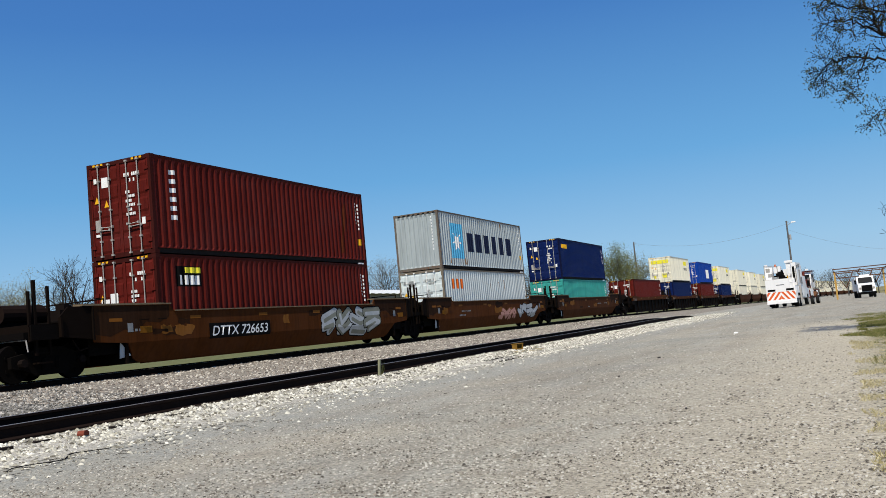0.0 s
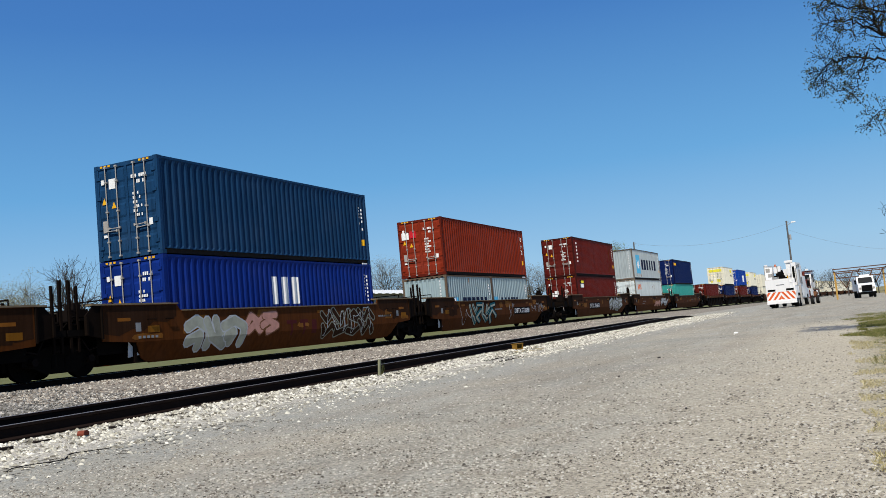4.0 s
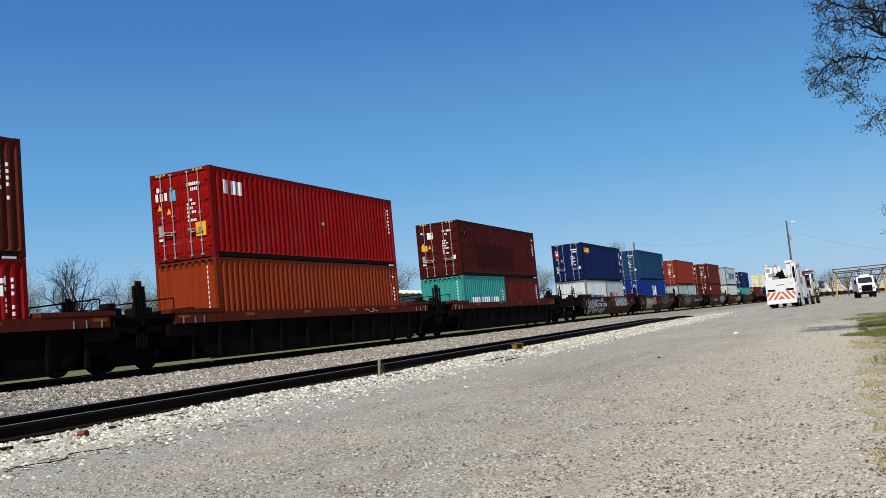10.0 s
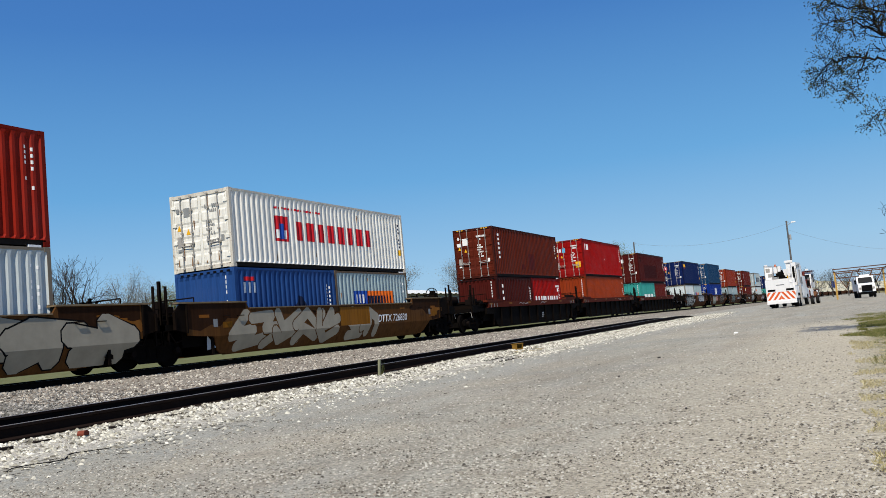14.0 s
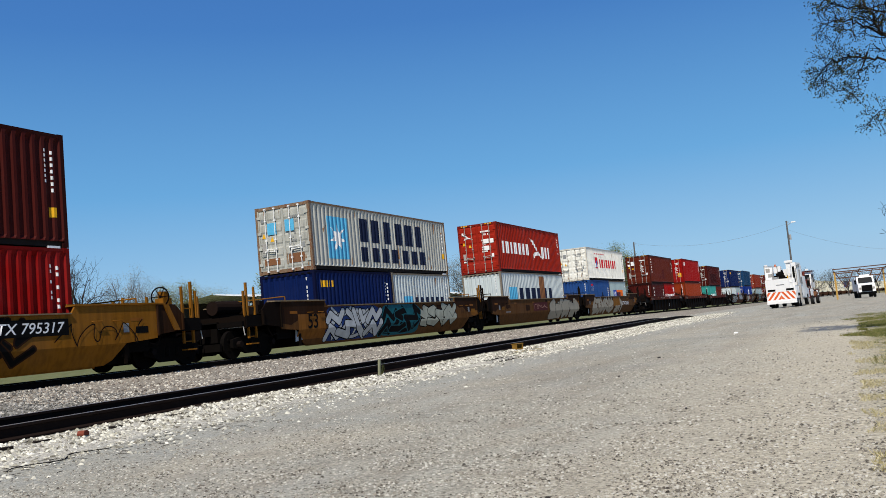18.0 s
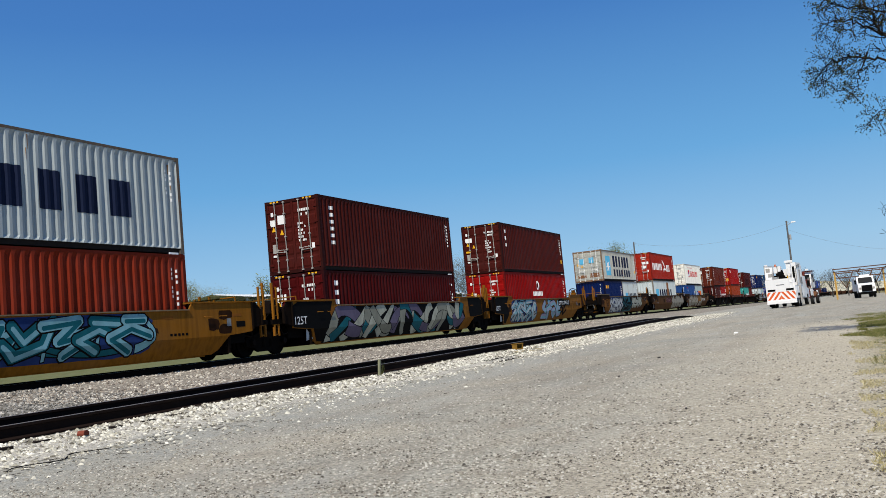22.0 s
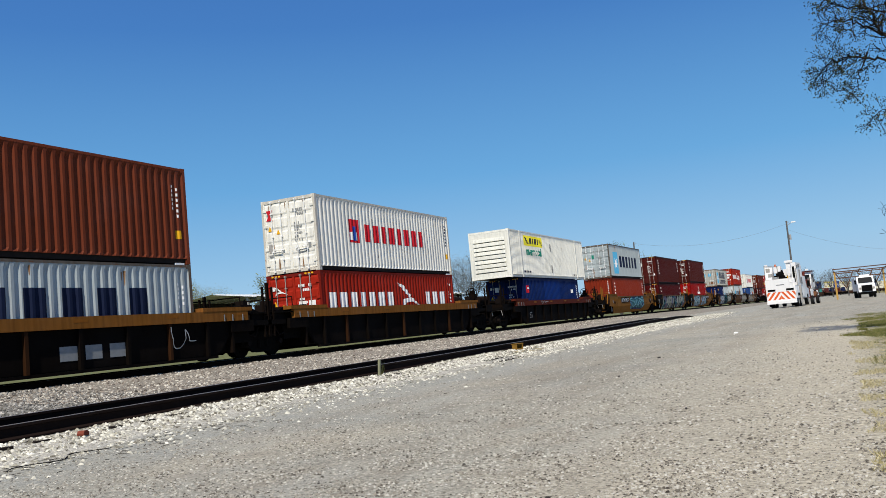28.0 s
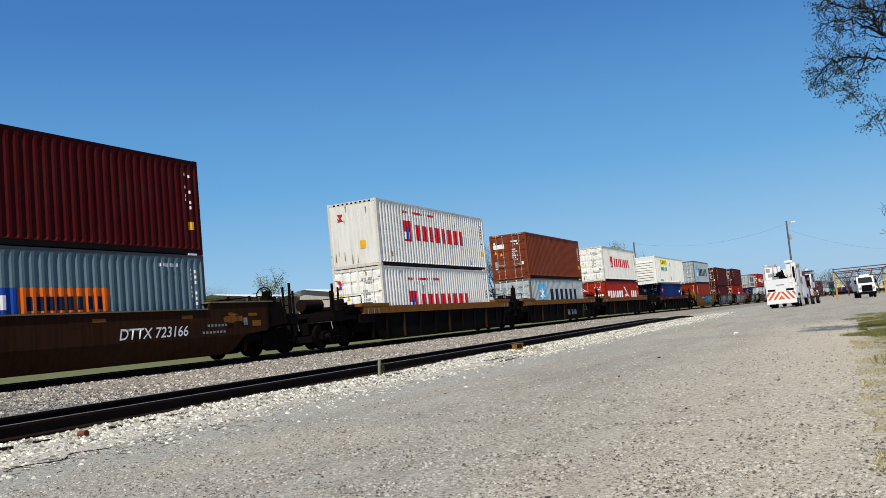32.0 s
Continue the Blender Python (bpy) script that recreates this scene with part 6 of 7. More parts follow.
def tree(at, height, label, seed, leaves=None, per=0, size=0.1, reach=0.3, depth=3, wide=0.8, r=None, stem=0.24, limbs=5):
    rng = random.Random(seed)
    t = thing("tree", label, "tree", at=Matrix.Translation(at))
    wood, tips = Build(), []
    r = r or height * 0.016
    k = height * stem
    wood.rod((0, 0, -0.2), (0, 0, k * 0.5), r * 1.45, 8, r * 1.15).rod((0, 0, k * 0.5), (0, 0, k), r * 1.15, 8, r)
    thin = 0.012
    for i in range(limbs):
        w = 6.283 * i / limbs + rng.uniform(-0.4, 0.4)
        out = wide * rng.uniform(0.5, 1.15)
        grow(wood, (0, 0, k * rng.uniform(0.7, 1.0)), (math.cos(w) * out, math.sin(w) * out, 1.0), height * rng.uniform(0.22, 0.31), r * rng.uniform(0.55, 0.8), depth, rng, tips, thin)
    grow(wood, (0, 0, k), (0.08, 0, 1), height * 0.27, r * 0.7, depth, rng, tips, thin)
    # the stray topmost twigs of a leafy tree stand above its mass
    k = height * (1.0 if leaves is None else 1.08) / max(v[2] for v in wood.v)
    wood.v = [(v[0] * k, v[1] * k, v[2] * k) for v in wood.v]
    tips = [(p * k, d) for p, d in tips]
    part("trunk", wood, M_LIMB if leaves is None else M_TWIG, t, "branching grey wood")
    if leaves:
        part("crown", leaf_crown(tips, rng, per, size, reach), leaves, t)
    return t


def sight(x, y, depth):
    """The place at that depth before the camera; x and y are shares of the picture's width."""
    half = math.tan(cam.data.angle / 2)
    return cam.matrix_basis @ Vector(((2 * x - 1) * half * depth, (0.5625 - 2 * y) * half * depth, -depth))


def at_depth(x, depth, y=0.40):
    p = sight(x, y, depth)
    return Vector((p.x, p.y, 0))


def ground_at(p):
    return (p.x, p.y, ground_z(p.x, p.y))


WOODS = ((0.030, 0.316, 88, "olive", 1), (0.083, 0.287, 84, "bare", 2), (0.143, 0.312, 98, "grey", 3), (0.165, 0.322, 105, "grey", 12), (0.192, 0.326, 100, "green", 4), (0.219, 0.326, 108, "olive", 5), (0.005, 0.335, 100, "grey", 13),
         (0.306, 0.310, 92, "slim", 6), (0.262, 0.342, 115, "grey", 14), (0.437, 0.300, 96, "grey", 7), (0.385, 0.336, 120, "grey", 16), (0.525, 0.290, 110, "grey", 8), (0.553, 0.270, 100, "bare", 9), (0.60, 0.305, 125, "grey", 15), (0.694, 0.284, 105, "green", 10), (0.712, 0.292, 112, "olive", 11), (0.905, 0.3065, 330, "far", 17), (0.921, 0.309, 320, "far", 18), (0.937, 0.307, 340, "far", 19), (0.955, 0.3085, 330, "far", 20), (0.972, 0.306, 325, "far", 22), (0.989, 0.3065, 330, "far", 23), (1.006, 0.304, 335, "far", 24), (0.888, 0.309, 345, "far", 25))
for sx, sy, dep, kind, seed in WOODS:
    top = sight(sx, sy, dep)
    p = ground_at(top)
    h = top.z - p[2]
    if kind == "bare":
        tree(p, h, "bare spreading tree behind the railway", seed, None, 0, 0.035, 0.15, 4, 0.5, h * 0.027, 0.36, 4)
    elif kind == "far":
        tree(p, h, "dull leafless tree far beyond the lot", seed, LEAF_FAR, 10, 0.16, 0.5, 2, 0.7)
    elif kind == "grey":
        tree(p, h, "budding grey tree behind the railway", seed, LEAF_GREY, 34, 0.055, 0.36, 3, 0.5)
    elif kind == "slim":
        tree(p, h, "small tree in young green leaf behind the shed", seed, LEAF_GREEN, 26, 0.09, 0.25, 2, 0.35)
    elif kind == "green":
        tree(p, h, "tree in young green leaf behind the railway", seed, LEAF_GREEN, 40, 0.065, 0.36, 3, 0.45)
    else:
        tree(p, h, "olive-green tree behind the railway", seed, LEAF_OLIVE, 40, 0.065, 0.36, 3, 0.45)


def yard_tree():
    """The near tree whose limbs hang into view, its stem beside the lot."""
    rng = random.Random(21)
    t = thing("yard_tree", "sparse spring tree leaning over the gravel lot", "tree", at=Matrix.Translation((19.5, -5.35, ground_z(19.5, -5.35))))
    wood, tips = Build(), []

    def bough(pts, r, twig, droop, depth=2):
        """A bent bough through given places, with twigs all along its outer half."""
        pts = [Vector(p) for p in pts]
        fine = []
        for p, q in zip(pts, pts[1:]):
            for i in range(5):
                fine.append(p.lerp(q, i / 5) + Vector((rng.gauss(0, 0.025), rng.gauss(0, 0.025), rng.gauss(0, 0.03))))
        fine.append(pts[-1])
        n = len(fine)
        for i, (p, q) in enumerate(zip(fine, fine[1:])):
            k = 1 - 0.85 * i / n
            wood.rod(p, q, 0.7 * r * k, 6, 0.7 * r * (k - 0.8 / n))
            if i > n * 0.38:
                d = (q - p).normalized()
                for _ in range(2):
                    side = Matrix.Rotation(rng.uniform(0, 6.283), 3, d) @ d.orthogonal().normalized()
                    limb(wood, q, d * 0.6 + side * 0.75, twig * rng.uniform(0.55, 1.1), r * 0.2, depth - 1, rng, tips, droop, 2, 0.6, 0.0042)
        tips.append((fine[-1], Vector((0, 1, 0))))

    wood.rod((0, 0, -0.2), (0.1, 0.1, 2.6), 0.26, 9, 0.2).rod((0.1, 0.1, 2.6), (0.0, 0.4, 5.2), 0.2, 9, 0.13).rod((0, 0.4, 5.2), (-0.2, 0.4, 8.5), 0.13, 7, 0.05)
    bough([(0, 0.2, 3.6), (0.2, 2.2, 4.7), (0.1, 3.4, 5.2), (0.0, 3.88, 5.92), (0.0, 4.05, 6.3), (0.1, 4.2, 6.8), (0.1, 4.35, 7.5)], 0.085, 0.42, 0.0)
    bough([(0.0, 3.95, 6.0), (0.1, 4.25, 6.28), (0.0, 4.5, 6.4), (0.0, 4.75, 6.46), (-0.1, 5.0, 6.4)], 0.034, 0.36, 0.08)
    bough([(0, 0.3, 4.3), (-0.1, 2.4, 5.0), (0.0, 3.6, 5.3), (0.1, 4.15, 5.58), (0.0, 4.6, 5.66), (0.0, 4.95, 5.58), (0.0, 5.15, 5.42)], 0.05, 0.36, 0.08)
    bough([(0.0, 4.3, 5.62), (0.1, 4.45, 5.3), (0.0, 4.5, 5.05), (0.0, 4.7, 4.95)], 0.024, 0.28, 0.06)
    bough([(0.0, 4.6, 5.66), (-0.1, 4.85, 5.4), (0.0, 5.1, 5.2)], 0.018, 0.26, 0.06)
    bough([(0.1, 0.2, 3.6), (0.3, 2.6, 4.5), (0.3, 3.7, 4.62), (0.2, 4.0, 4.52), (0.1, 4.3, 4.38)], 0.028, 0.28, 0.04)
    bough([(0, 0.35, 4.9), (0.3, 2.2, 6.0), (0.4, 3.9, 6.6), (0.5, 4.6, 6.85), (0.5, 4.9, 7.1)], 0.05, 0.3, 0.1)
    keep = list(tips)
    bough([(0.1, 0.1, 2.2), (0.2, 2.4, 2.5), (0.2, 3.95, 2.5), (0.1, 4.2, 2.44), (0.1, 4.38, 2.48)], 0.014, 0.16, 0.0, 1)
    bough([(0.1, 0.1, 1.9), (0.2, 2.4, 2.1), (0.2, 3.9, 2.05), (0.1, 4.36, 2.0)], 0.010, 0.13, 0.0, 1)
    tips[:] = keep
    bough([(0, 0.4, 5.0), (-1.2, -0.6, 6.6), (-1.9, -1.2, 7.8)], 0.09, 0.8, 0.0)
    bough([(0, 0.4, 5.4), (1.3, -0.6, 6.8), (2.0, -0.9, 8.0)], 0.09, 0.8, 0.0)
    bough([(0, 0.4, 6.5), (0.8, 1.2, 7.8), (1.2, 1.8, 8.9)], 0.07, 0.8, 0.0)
    part("trunk", wood, M_BARK, t, "dark rough branching wood")
    part("crown", leaf_crown(tips, rng, 4, 0.026, 0.055), LEAF_SPRING, t)


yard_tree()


# ---- poles and wires ----
def utility_pole(p, h, lamp_arm):
    t = thing("utility_pole", "weathered wooden utility pole" + (" with a street lamp" if lamp_arm else " behind the train"), "utility pole", at=Matrix.Translation(p))
    part("pole", Build().rod((0, 0, -0.3), (0, 0, h), 0.16, 9, 0.10), M_POLE, t)
    part("insulator", Build().rod((0.0, -0.2, h - 0.3), (0.0, -0.2, h - 0.1), 0.05).rod((0, 0, h - 0.35), (0, -0.22, h - 0.3), 0.03), M_ZINC, t)
    if lamp_arm:
        part("arm", Build().rod((0, 0, h - 0.7), (-0.2, -0.7, h - 0.25), 0.035), M_ZINC, t)
        part("lamp_head", Build().box(-0.35, -0.05, -1.15, -0.6, h - 0.34, h - 0.18), M_WHITE, t)
        part("transformer", Build().rod((0, -0.25, h - 2.6), (0, -0.25, h - 1.9), 0.14, 10), M_ZINC, t)
    return t


P1 = Vector(ground_at(sight(0.8873, 0.2495, 118)))
P2 = Vector(ground_at(sight(0.7150, 0.2735, 130)))
H1, H2 = sight(0.8873, 0.2495, 118).z - P1.z, sight(0.7150, 0.2735, 130).z - P2.z
utility_pole(P1, H1, True)
utility_pole(P2, H2, False)


def wire(a, b, sag, label):
    pts = [a.lerp(b, i / 14) - Vector((0, 0, sag * 4 * (i / 14) * (1 - i / 14))) for i in range(15)]
    w = Build()
    for p, q in zip(pts, pts[1:]):
        w.rod(p, q, 0.012, 3)
    tagged(part("overhead_wire", w, M_ZINC), label, "wire")


wire(P1 + Vector((0, 0, H1 - 0.4)), P2 + Vector((0, 0, H2 - 0.2)), 1.4, "thin grey wire sagging between two poles")
wire(P1 + Vector((0, 0, H1 - 1.2)), Vector((165, -14, 6.5)), 1.2, "thin grey wire running down from a pole")


# ---- buildings behind the line ----
def metal_building(p, turn, L, W, eave, ridge, label, wallm, roofm, open_front=False):
    t = thing("shed" if open_front else "warehouse", label, "building", at=Matrix.Translation(p) @ pose(0, 0, 0, 0, 0, turn))
    if open_front:
        part("back_wall", Build().box(0, L, W - 0.15, W, 0, eave), wallm, t)
        for i in range(7):
            part("post", Build().box(i * (L - 0.2) / 6, i * (L - 0.2) / 6 + 0.2, 0.1, 0.3, 0, eave), M_ZINC, t)
    else:
        part("wall", Build().box(0, L, 0, 0.2, 0, eave), wallm, t)
        part("wall", Build().box(0, L, W - 0.2, W, 0, eave), wallm, t)
        for x0 in (0, L - 0.2):
            part("gable_wall", Build().slab([(0, 0), (W, 0), (W, eave), (W / 2, ridge), (0, eave)], 0, 0.2), wallm, t, at=pose(x0 + 0.2, 0, 0, 0, 0, 90))
        for i in range(5):
            x = 2 + i * (L - 5) / 5
            dr = part("roller_door", Build().box(x, x + 2.6, -0.04, 0.0, 0, eave * 0.75), M_ZINC, t)
    for s in (0, 1):
        r = Build()
        n = int(L / 0.6)
        for i in range(n):
            x0, x1 = -0.3 + i * (L + 0.6) / n, -0.3 + (i + 1) * (L + 0.6) / n
            ya, yb = (-0.4, W / 2) if s == 0 else (W + 0.4, W / 2)
            za, zb = eave - 0.05, ridge
            k = 0.05 if i % 2 else 0.0
            r.face([(x0, ya, za + k), (x1, ya, za + k), (x1, yb, zb + k), (x0, yb, zb + k)] if s == 0 else [(x1, ya, za + k), (x0, ya, za + k), (x0, yb, zb + k), (x1, yb, zb + k)])
            r.face([(x1, ya, za), (x1, ya, za + 0.05), (x1, yb, zb + 0.05), (x1, yb, zb)])
        part("roof", r, roofm, t)
    return t


M_TIN = paint("white_tin_roof", (0.62, 0.64, 0.64), 0.5, 0.3)
M_SIDING = paint("beige_siding", (0.42, 0.38, 0.33), 0.7, 0.3)
M_SHEDDARK = plain("dark_shed_wall", (0.05, 0.045, 0.04), 0.9)
b1 = at_depth(0.405, 66, 0.36)
metal_building((b1.x, b1.y, ground_z(b1.x, b1.y)), 2, 22, 9, 3.5, 4.25, "long low warehouse with a white tin roof", M_SIDING, M_TIN)
b2 = at_depth(0.283, 62, 0.36)
metal_building((b2.x, b2.y, ground_z(b2.x, b2.y)), 4, 9, 6, 3.7, 4.1, "open shed with a pale roof and dark back", M_SHEDDARK, M_TIN, True)


# ---- lorries on the lot ----
def lorry_wheel(parent, x, y, r=0.5, w=0.3):
    ty = part("wheel", Build().rod((x, y - w / 2, r), (x, y + w / 2, r), r, 18), M_RUBBER, parent)
    part("rim", Build().rod((x, y - w / 2 - 0.01, r), (x, y - w / 2 + 0.02, r), r * 0.55, 12), M_ZINC, ty)


def service_truck():
    """White rail-service lorry seen from behind; +x is its front."""
    x, y = 83.0, 4.75
    t = thing("service_truck", "white rail service lorry with orange and white chevrons behind", "truck", at=pose(x, y, ground_z(x, y), 0, 0, -6))
    part("chassis", Build().box(0.2, 8.2, -0.45, 0.45, 0.55, 0.9), M_BLACK, t)
    tail = part("tail_panel", Build().box(0, 0.12, -1.25, 1.25, 0.62, 2.55), M_TRUCK, t)
    chev = []
    for k in range(4):
        x0 = -1.62 + 0.44 * k
        q = clip_poly([(x0, 0.74), (x0 + 0.22, 0.74), (x0 + 0.76, 1.43), (x0 + 0.54, 1.43)], -1.2, -0.001)
        if q:
            chev += [q, [(-p, z) for p, z in reversed(q)]]
    part("chevron_board", sprayed([rect(-1.22, 1.22, 0.72, 1.45)], lift=0.004), M_WHITE, tail, at=pose(0, 0, 0, 0, 0, -90))
    part("chevron_stripes", sprayed(chev, lift=0.009, step=0.0003), plain("orange_reflective", (0.75, 0.13, 0.03), 0.4), tail, at=pose(0, 0, 0, 0, 0, -90))
    part("tail_lamps", sprayed([rect(-1.1, -0.45, 1.5, 1.68), rect(0.45, 1.1, 1.5, 1.68)], lift=0.01), M_BLACK, tail, at=pose(0, 0, 0, 0, 0, -90))
    part("bumper", Build().box(-0.15, 0.1, -1.25, 1.25, 0.38, 0.62), M_TRUCK, t)
    for s in (-1, 1):
        bx = part("tool_locker", Build().box(0.12, 5.4, *sorted((s * 0.75, s * 1.25)), 0.75, 1.9 if s < 0 else 2.5), M_TRUCK, t)
        for k in range(4):
            part("locker_door", Build().box(0.35 + 1.25 * k, 1.5 + 1.25 * k, *sorted((s * 1.251, s * 1.27)), 0.85, 1.8 if s < 0 else 2.4), M_TRUCK, bx)
    part("deck", Build().box(0.12, 5.4, -0.75, 0.75, 0.9, 1.0), M_ZINC, t)
    cr = part("crane_base", Build().box(0.4, 1.1, -0.2, 0.5, 1.0, 2.9), M_BLACK, t)
    part("boom", Build().slab([(0.5, 2.75), (6.2, 3.0), (6.2, 3.3), (0.5, 3.35)], -0.1, 0.25), M_TRUCK, cr)
    part("hose_reel", Build().rod((0.5, -0.25, 2.95), (0.5, 0.15, 2.95), 0.42, 14), M_BLACK, t)
    part("side_cabinet", Build().box(0.2, 0.9, 0.55, 1.2, 2.55, 3.75), M_TRUCK, t)
    part("side_cabinet", Build().box(0.2, 0.9, -0.15, 0.42, 3.1, 3.7), M_TRUCK, t)
    part("mast", Build().box(0.5, 0.9, -0.95, -0.60, 2.0, 3.95).box(0.55, 0.85, -0.62, -0.30, 2.7, 3.4), M_TRUCK, t)
    part("lamp_bar", Build().box(0.4, 0.55, -1.2, -0.5, 3.95, 4.15), M_TRUCK, t)
    part("hose", Build().ring((0.3, -0.05, 2.95), (1, 0, 0), 0.3, 0.06, 14, 6), M_BOGIE, t)
    part("cable_drum", Build().rod((0.9, -0.6, 2.45), (0.9, 0.35, 2.45), 0.3, 12), M_DARKRUST, t)
    part("guard_frame", Build().rod((0.15, 1.2, 2.55), (0.15, 1.2, 3.85), 0.03).rod((0.15, 0.1, 2.55), (0.15, 0.1, 3.75), 0.03).rod((0.15, 0.1, 3.75), (0.15, 1.2, 3.85), 0.03), M_ZINC, t)
    part("ladder_rail", Build().rod((-0.02, -1.1, 1.7), (-0.02, -1.1, 3.6), 0.03).rod((-0.02, -0.8, 1.7), (-0.02, -0.8, 3.6), 0.03).rod((-0.02, -1.1, 2.2), (-0.02, -0.8, 2.2), 0.02).rod((-0.02, -1.1, 2.6), (-0.02, -0.8, 2.6), 0.02).rod((-0.02, -1.1, 3.0), (-0.02, -0.8, 3.0), 0.02).rod((-0.02, -1.1, 3.4), (-0.02, -0.8, 3.4), 0.02), M_TRUCK, t)
    part("winch", Build().box(0.15, 0.5, -0.45, 0.1, 2.55, 2.85), M_BOGIE, t)
    part("floodlight", Build().box(0.3, 0.5, 0.95, 1.2, 3.76, 3.95), M_TRUCK, t)
    part("beacon", Build().rod((0.5, 0.3, 3.7), (0.5, 0.3, 3.9), 0.08, 8), M_ORANGE, t)
    for yy in (-1.0, 0.75):
        part("cabinet_panel", Build().box(0.185, 0.199, max(yy, 0.6), max(yy, 0.6) + 0.35, 2.8 if yy < 0 else 3.25, 3.1 if yy < 0 else 3.6), M_ZINC, t)
    part("yellow_tank", Build().box(0.1, 0.6, -0.95, -0.45, 1.7, 2.5), M_YEL, t)
    house = part("platform_house", Build().slab([(1.4, 1.9), (4.6, 1.9), (4.6, 3.6), (4.0, 3.95), (1.4, 3.95)], -1.28, -0.45), M_TRUCK, t)
    for k in range(3):
        part("house_panel", Build().box(1.6 + k, 2.35 + k, -1.30, -1.282, 2.1, 3.3), M_ZINC if k == 1 else M_TRUCK, house)
    part("house_vent", Build().box(1.38, 1.398, -1.15, -0.95, 2.2, 3.6), M_BLACK, house)
    part("house_step", Build().box(1.2, 1.38, -1.25, -0.55, 1.86, 1.92).rod((1.3, -1.26, 1.92), (1.3, -1.26, 3.4), 0.03, 5), M_ZINC, t)
    for k in range(5):
        part("louvre", Build().box(1.37, 1.392, -0.88, -0.52, 2.15 + 0.24 * k, 2.25 + 0.24 * k), M_GREYPANEL, house)
    for k, (a, z0, z1) in enumerate(((1.45, 3.45, 3.7), (2.5, 3.5, 3.8), (3.4, 2.0, 2.6))):
        part("side_hatch", Build().box(a, a + 0.7, -1.31, -1.303, z0, z1), M_GREYPANEL, house)
    part("hydraulic_hose", Build().rod((0.6, -0.7, 2.0), (0.4, -0.4, 2.6), 0.05, 6).rod((0.4, -0.4, 2.6), (0.55, 0.2, 2.7), 0.05, 6).rod((0.55, 0.2, 2.7), (0.5, 0.5, 2.3), 0.05, 6), M_BLACK, t)
    part("grey_pump", Build().rod((0.3, 0.1, 2.62), (0.3, 0.5, 2.62), 0.16, 10), M_GREYPANEL, t)
    part("yellow_valve", Build().box(0.15, 0.4, -1.15, -0.95, 1.95, 2.25).rod((0.2, -0.7, 2.5), (0.2, -0.7, 2.8), 0.07, 8), M_YEL, t)
    part("tail_sign", sprayed([rect(-0.35, 0.35, 2.0, 2.08)], lift=0.006), M_GREYPANEL, tail, at=pose(0, 0, 0, 0, 0, -90))
    part("wheel_arch", Build().slab([(0.9, 0.95), (3.4, 0.95), (3.4, 1.15), (3.2, 1.22), (1.1, 1.22), (0.9, 1.15)], -1.29, -1.272), M_BLACK, t)
    part("rear_rail", Build().rod((0.05, -1.2, 2.55), (0.05, 1.2, 2.55), 0.03, 5).rod((0.05, 0.55, 2.55), (0.05, 0.55, 3.3), 0.025, 5), M_ZINC, t)
    part("outrigger", Build().box(2.0, 2.3, -1.42, -1.29, 0.4, 1.9), M_ZINC, t)
    cab = part("cab", Build().slab([(5.6, 0.7), (8.6, 0.7), (8.6, 1.5), (7.4, 1.7), (7.0, 2.7), (5.6, 2.75)], -1.15, 1.15), M_TRUCK, t)
    part("window", Build().box(5.57, 5.6, -0.9, 0.9, 1.8, 2.5), M_GLASS, cab)
    for s in (-1, 1):
        part("mirror", Build().box(7.1, 7.15, *sorted((s * 1.25, s * 1.5)), 1.7, 2.3), M_BLACK, cab)
        for xx in (1.5, 2.75, 7.4):
            lorry_wheel(t, xx, s * 1.02, 0.52, 0.34 if xx < 7 else 0.28)
    part("mud_flap", Build().box(0.8, 0.83, -1.25, -0.75, 0.15, 0.7), M_BLACK, t)
    part("mud_flap", Build().box(0.8, 0.83, 0.75, 1.25, 0.15, 0.7), M_BLACK, t)


def parked_truck():
    """White lorry facing the camera; -x is its front."""
    x, y = 124.0, -3.2
    t = thing("parked_truck", "white lorry parked facing the lot", "truck", at=pose(x, y, ground_z(x, y), 0, 0, 4))
    part("chassis", Build().box(0.3, 7.0, -0.4, 0.4, 0.5, 0.85), M_BLACK, t)
    cab = part("cab", Build().slab([(0, 0.65), (2.6, 0.65), (2.6, 2.75), (1.5, 2.75), (1.05, 1.85), (0.1, 1.7)], -1.0, 1.0), M_TRUCK, t)
    part("windscreen", Build().face([(1.02, -0.85, 1.9), (1.02, 0.85, 1.9), (1.42, 0.8, 2.62), (1.42, -0.8, 2.62)][::-1]), M_GLASS, cab)
    part("grille", Build().box(-0.03, 0.0, -0.62, 0.62, 0.8, 1.6), M_BLACK, cab)
    part("roof_sign", Build().box(1.5, 1.9, -0.6, 0.6, 2.76, 2.98), M_TRUCK, cab)
    part("bumper", Build().box(-0.12, 0.05, -1.05, 1.05, 0.45, 0.75), M_BLACK, t)
    for s in (-1, 1):
        part("headlight", Build().box(-0.025, 0.0, *sorted((s * 0.65, s * 0.9)), 1.1, 1.35), M_ZINC, cab)
        part("mirror", Build().box(1.0, 1.05, *sorted((s * 1.1, s * 1.3)), 1.8, 2.35), M_BLACK, cab)
        lorry_wheel(t, 0.9, s * 0.88, 0.48, 0.28)
        lorry_wheel(t, 5.4, s * 0.88, 0.48, 0.45)
    part("body", Build().box(2.75, 7.2, -1.1, 1.1, 0.9, 2.6), M_TRUCK, t)


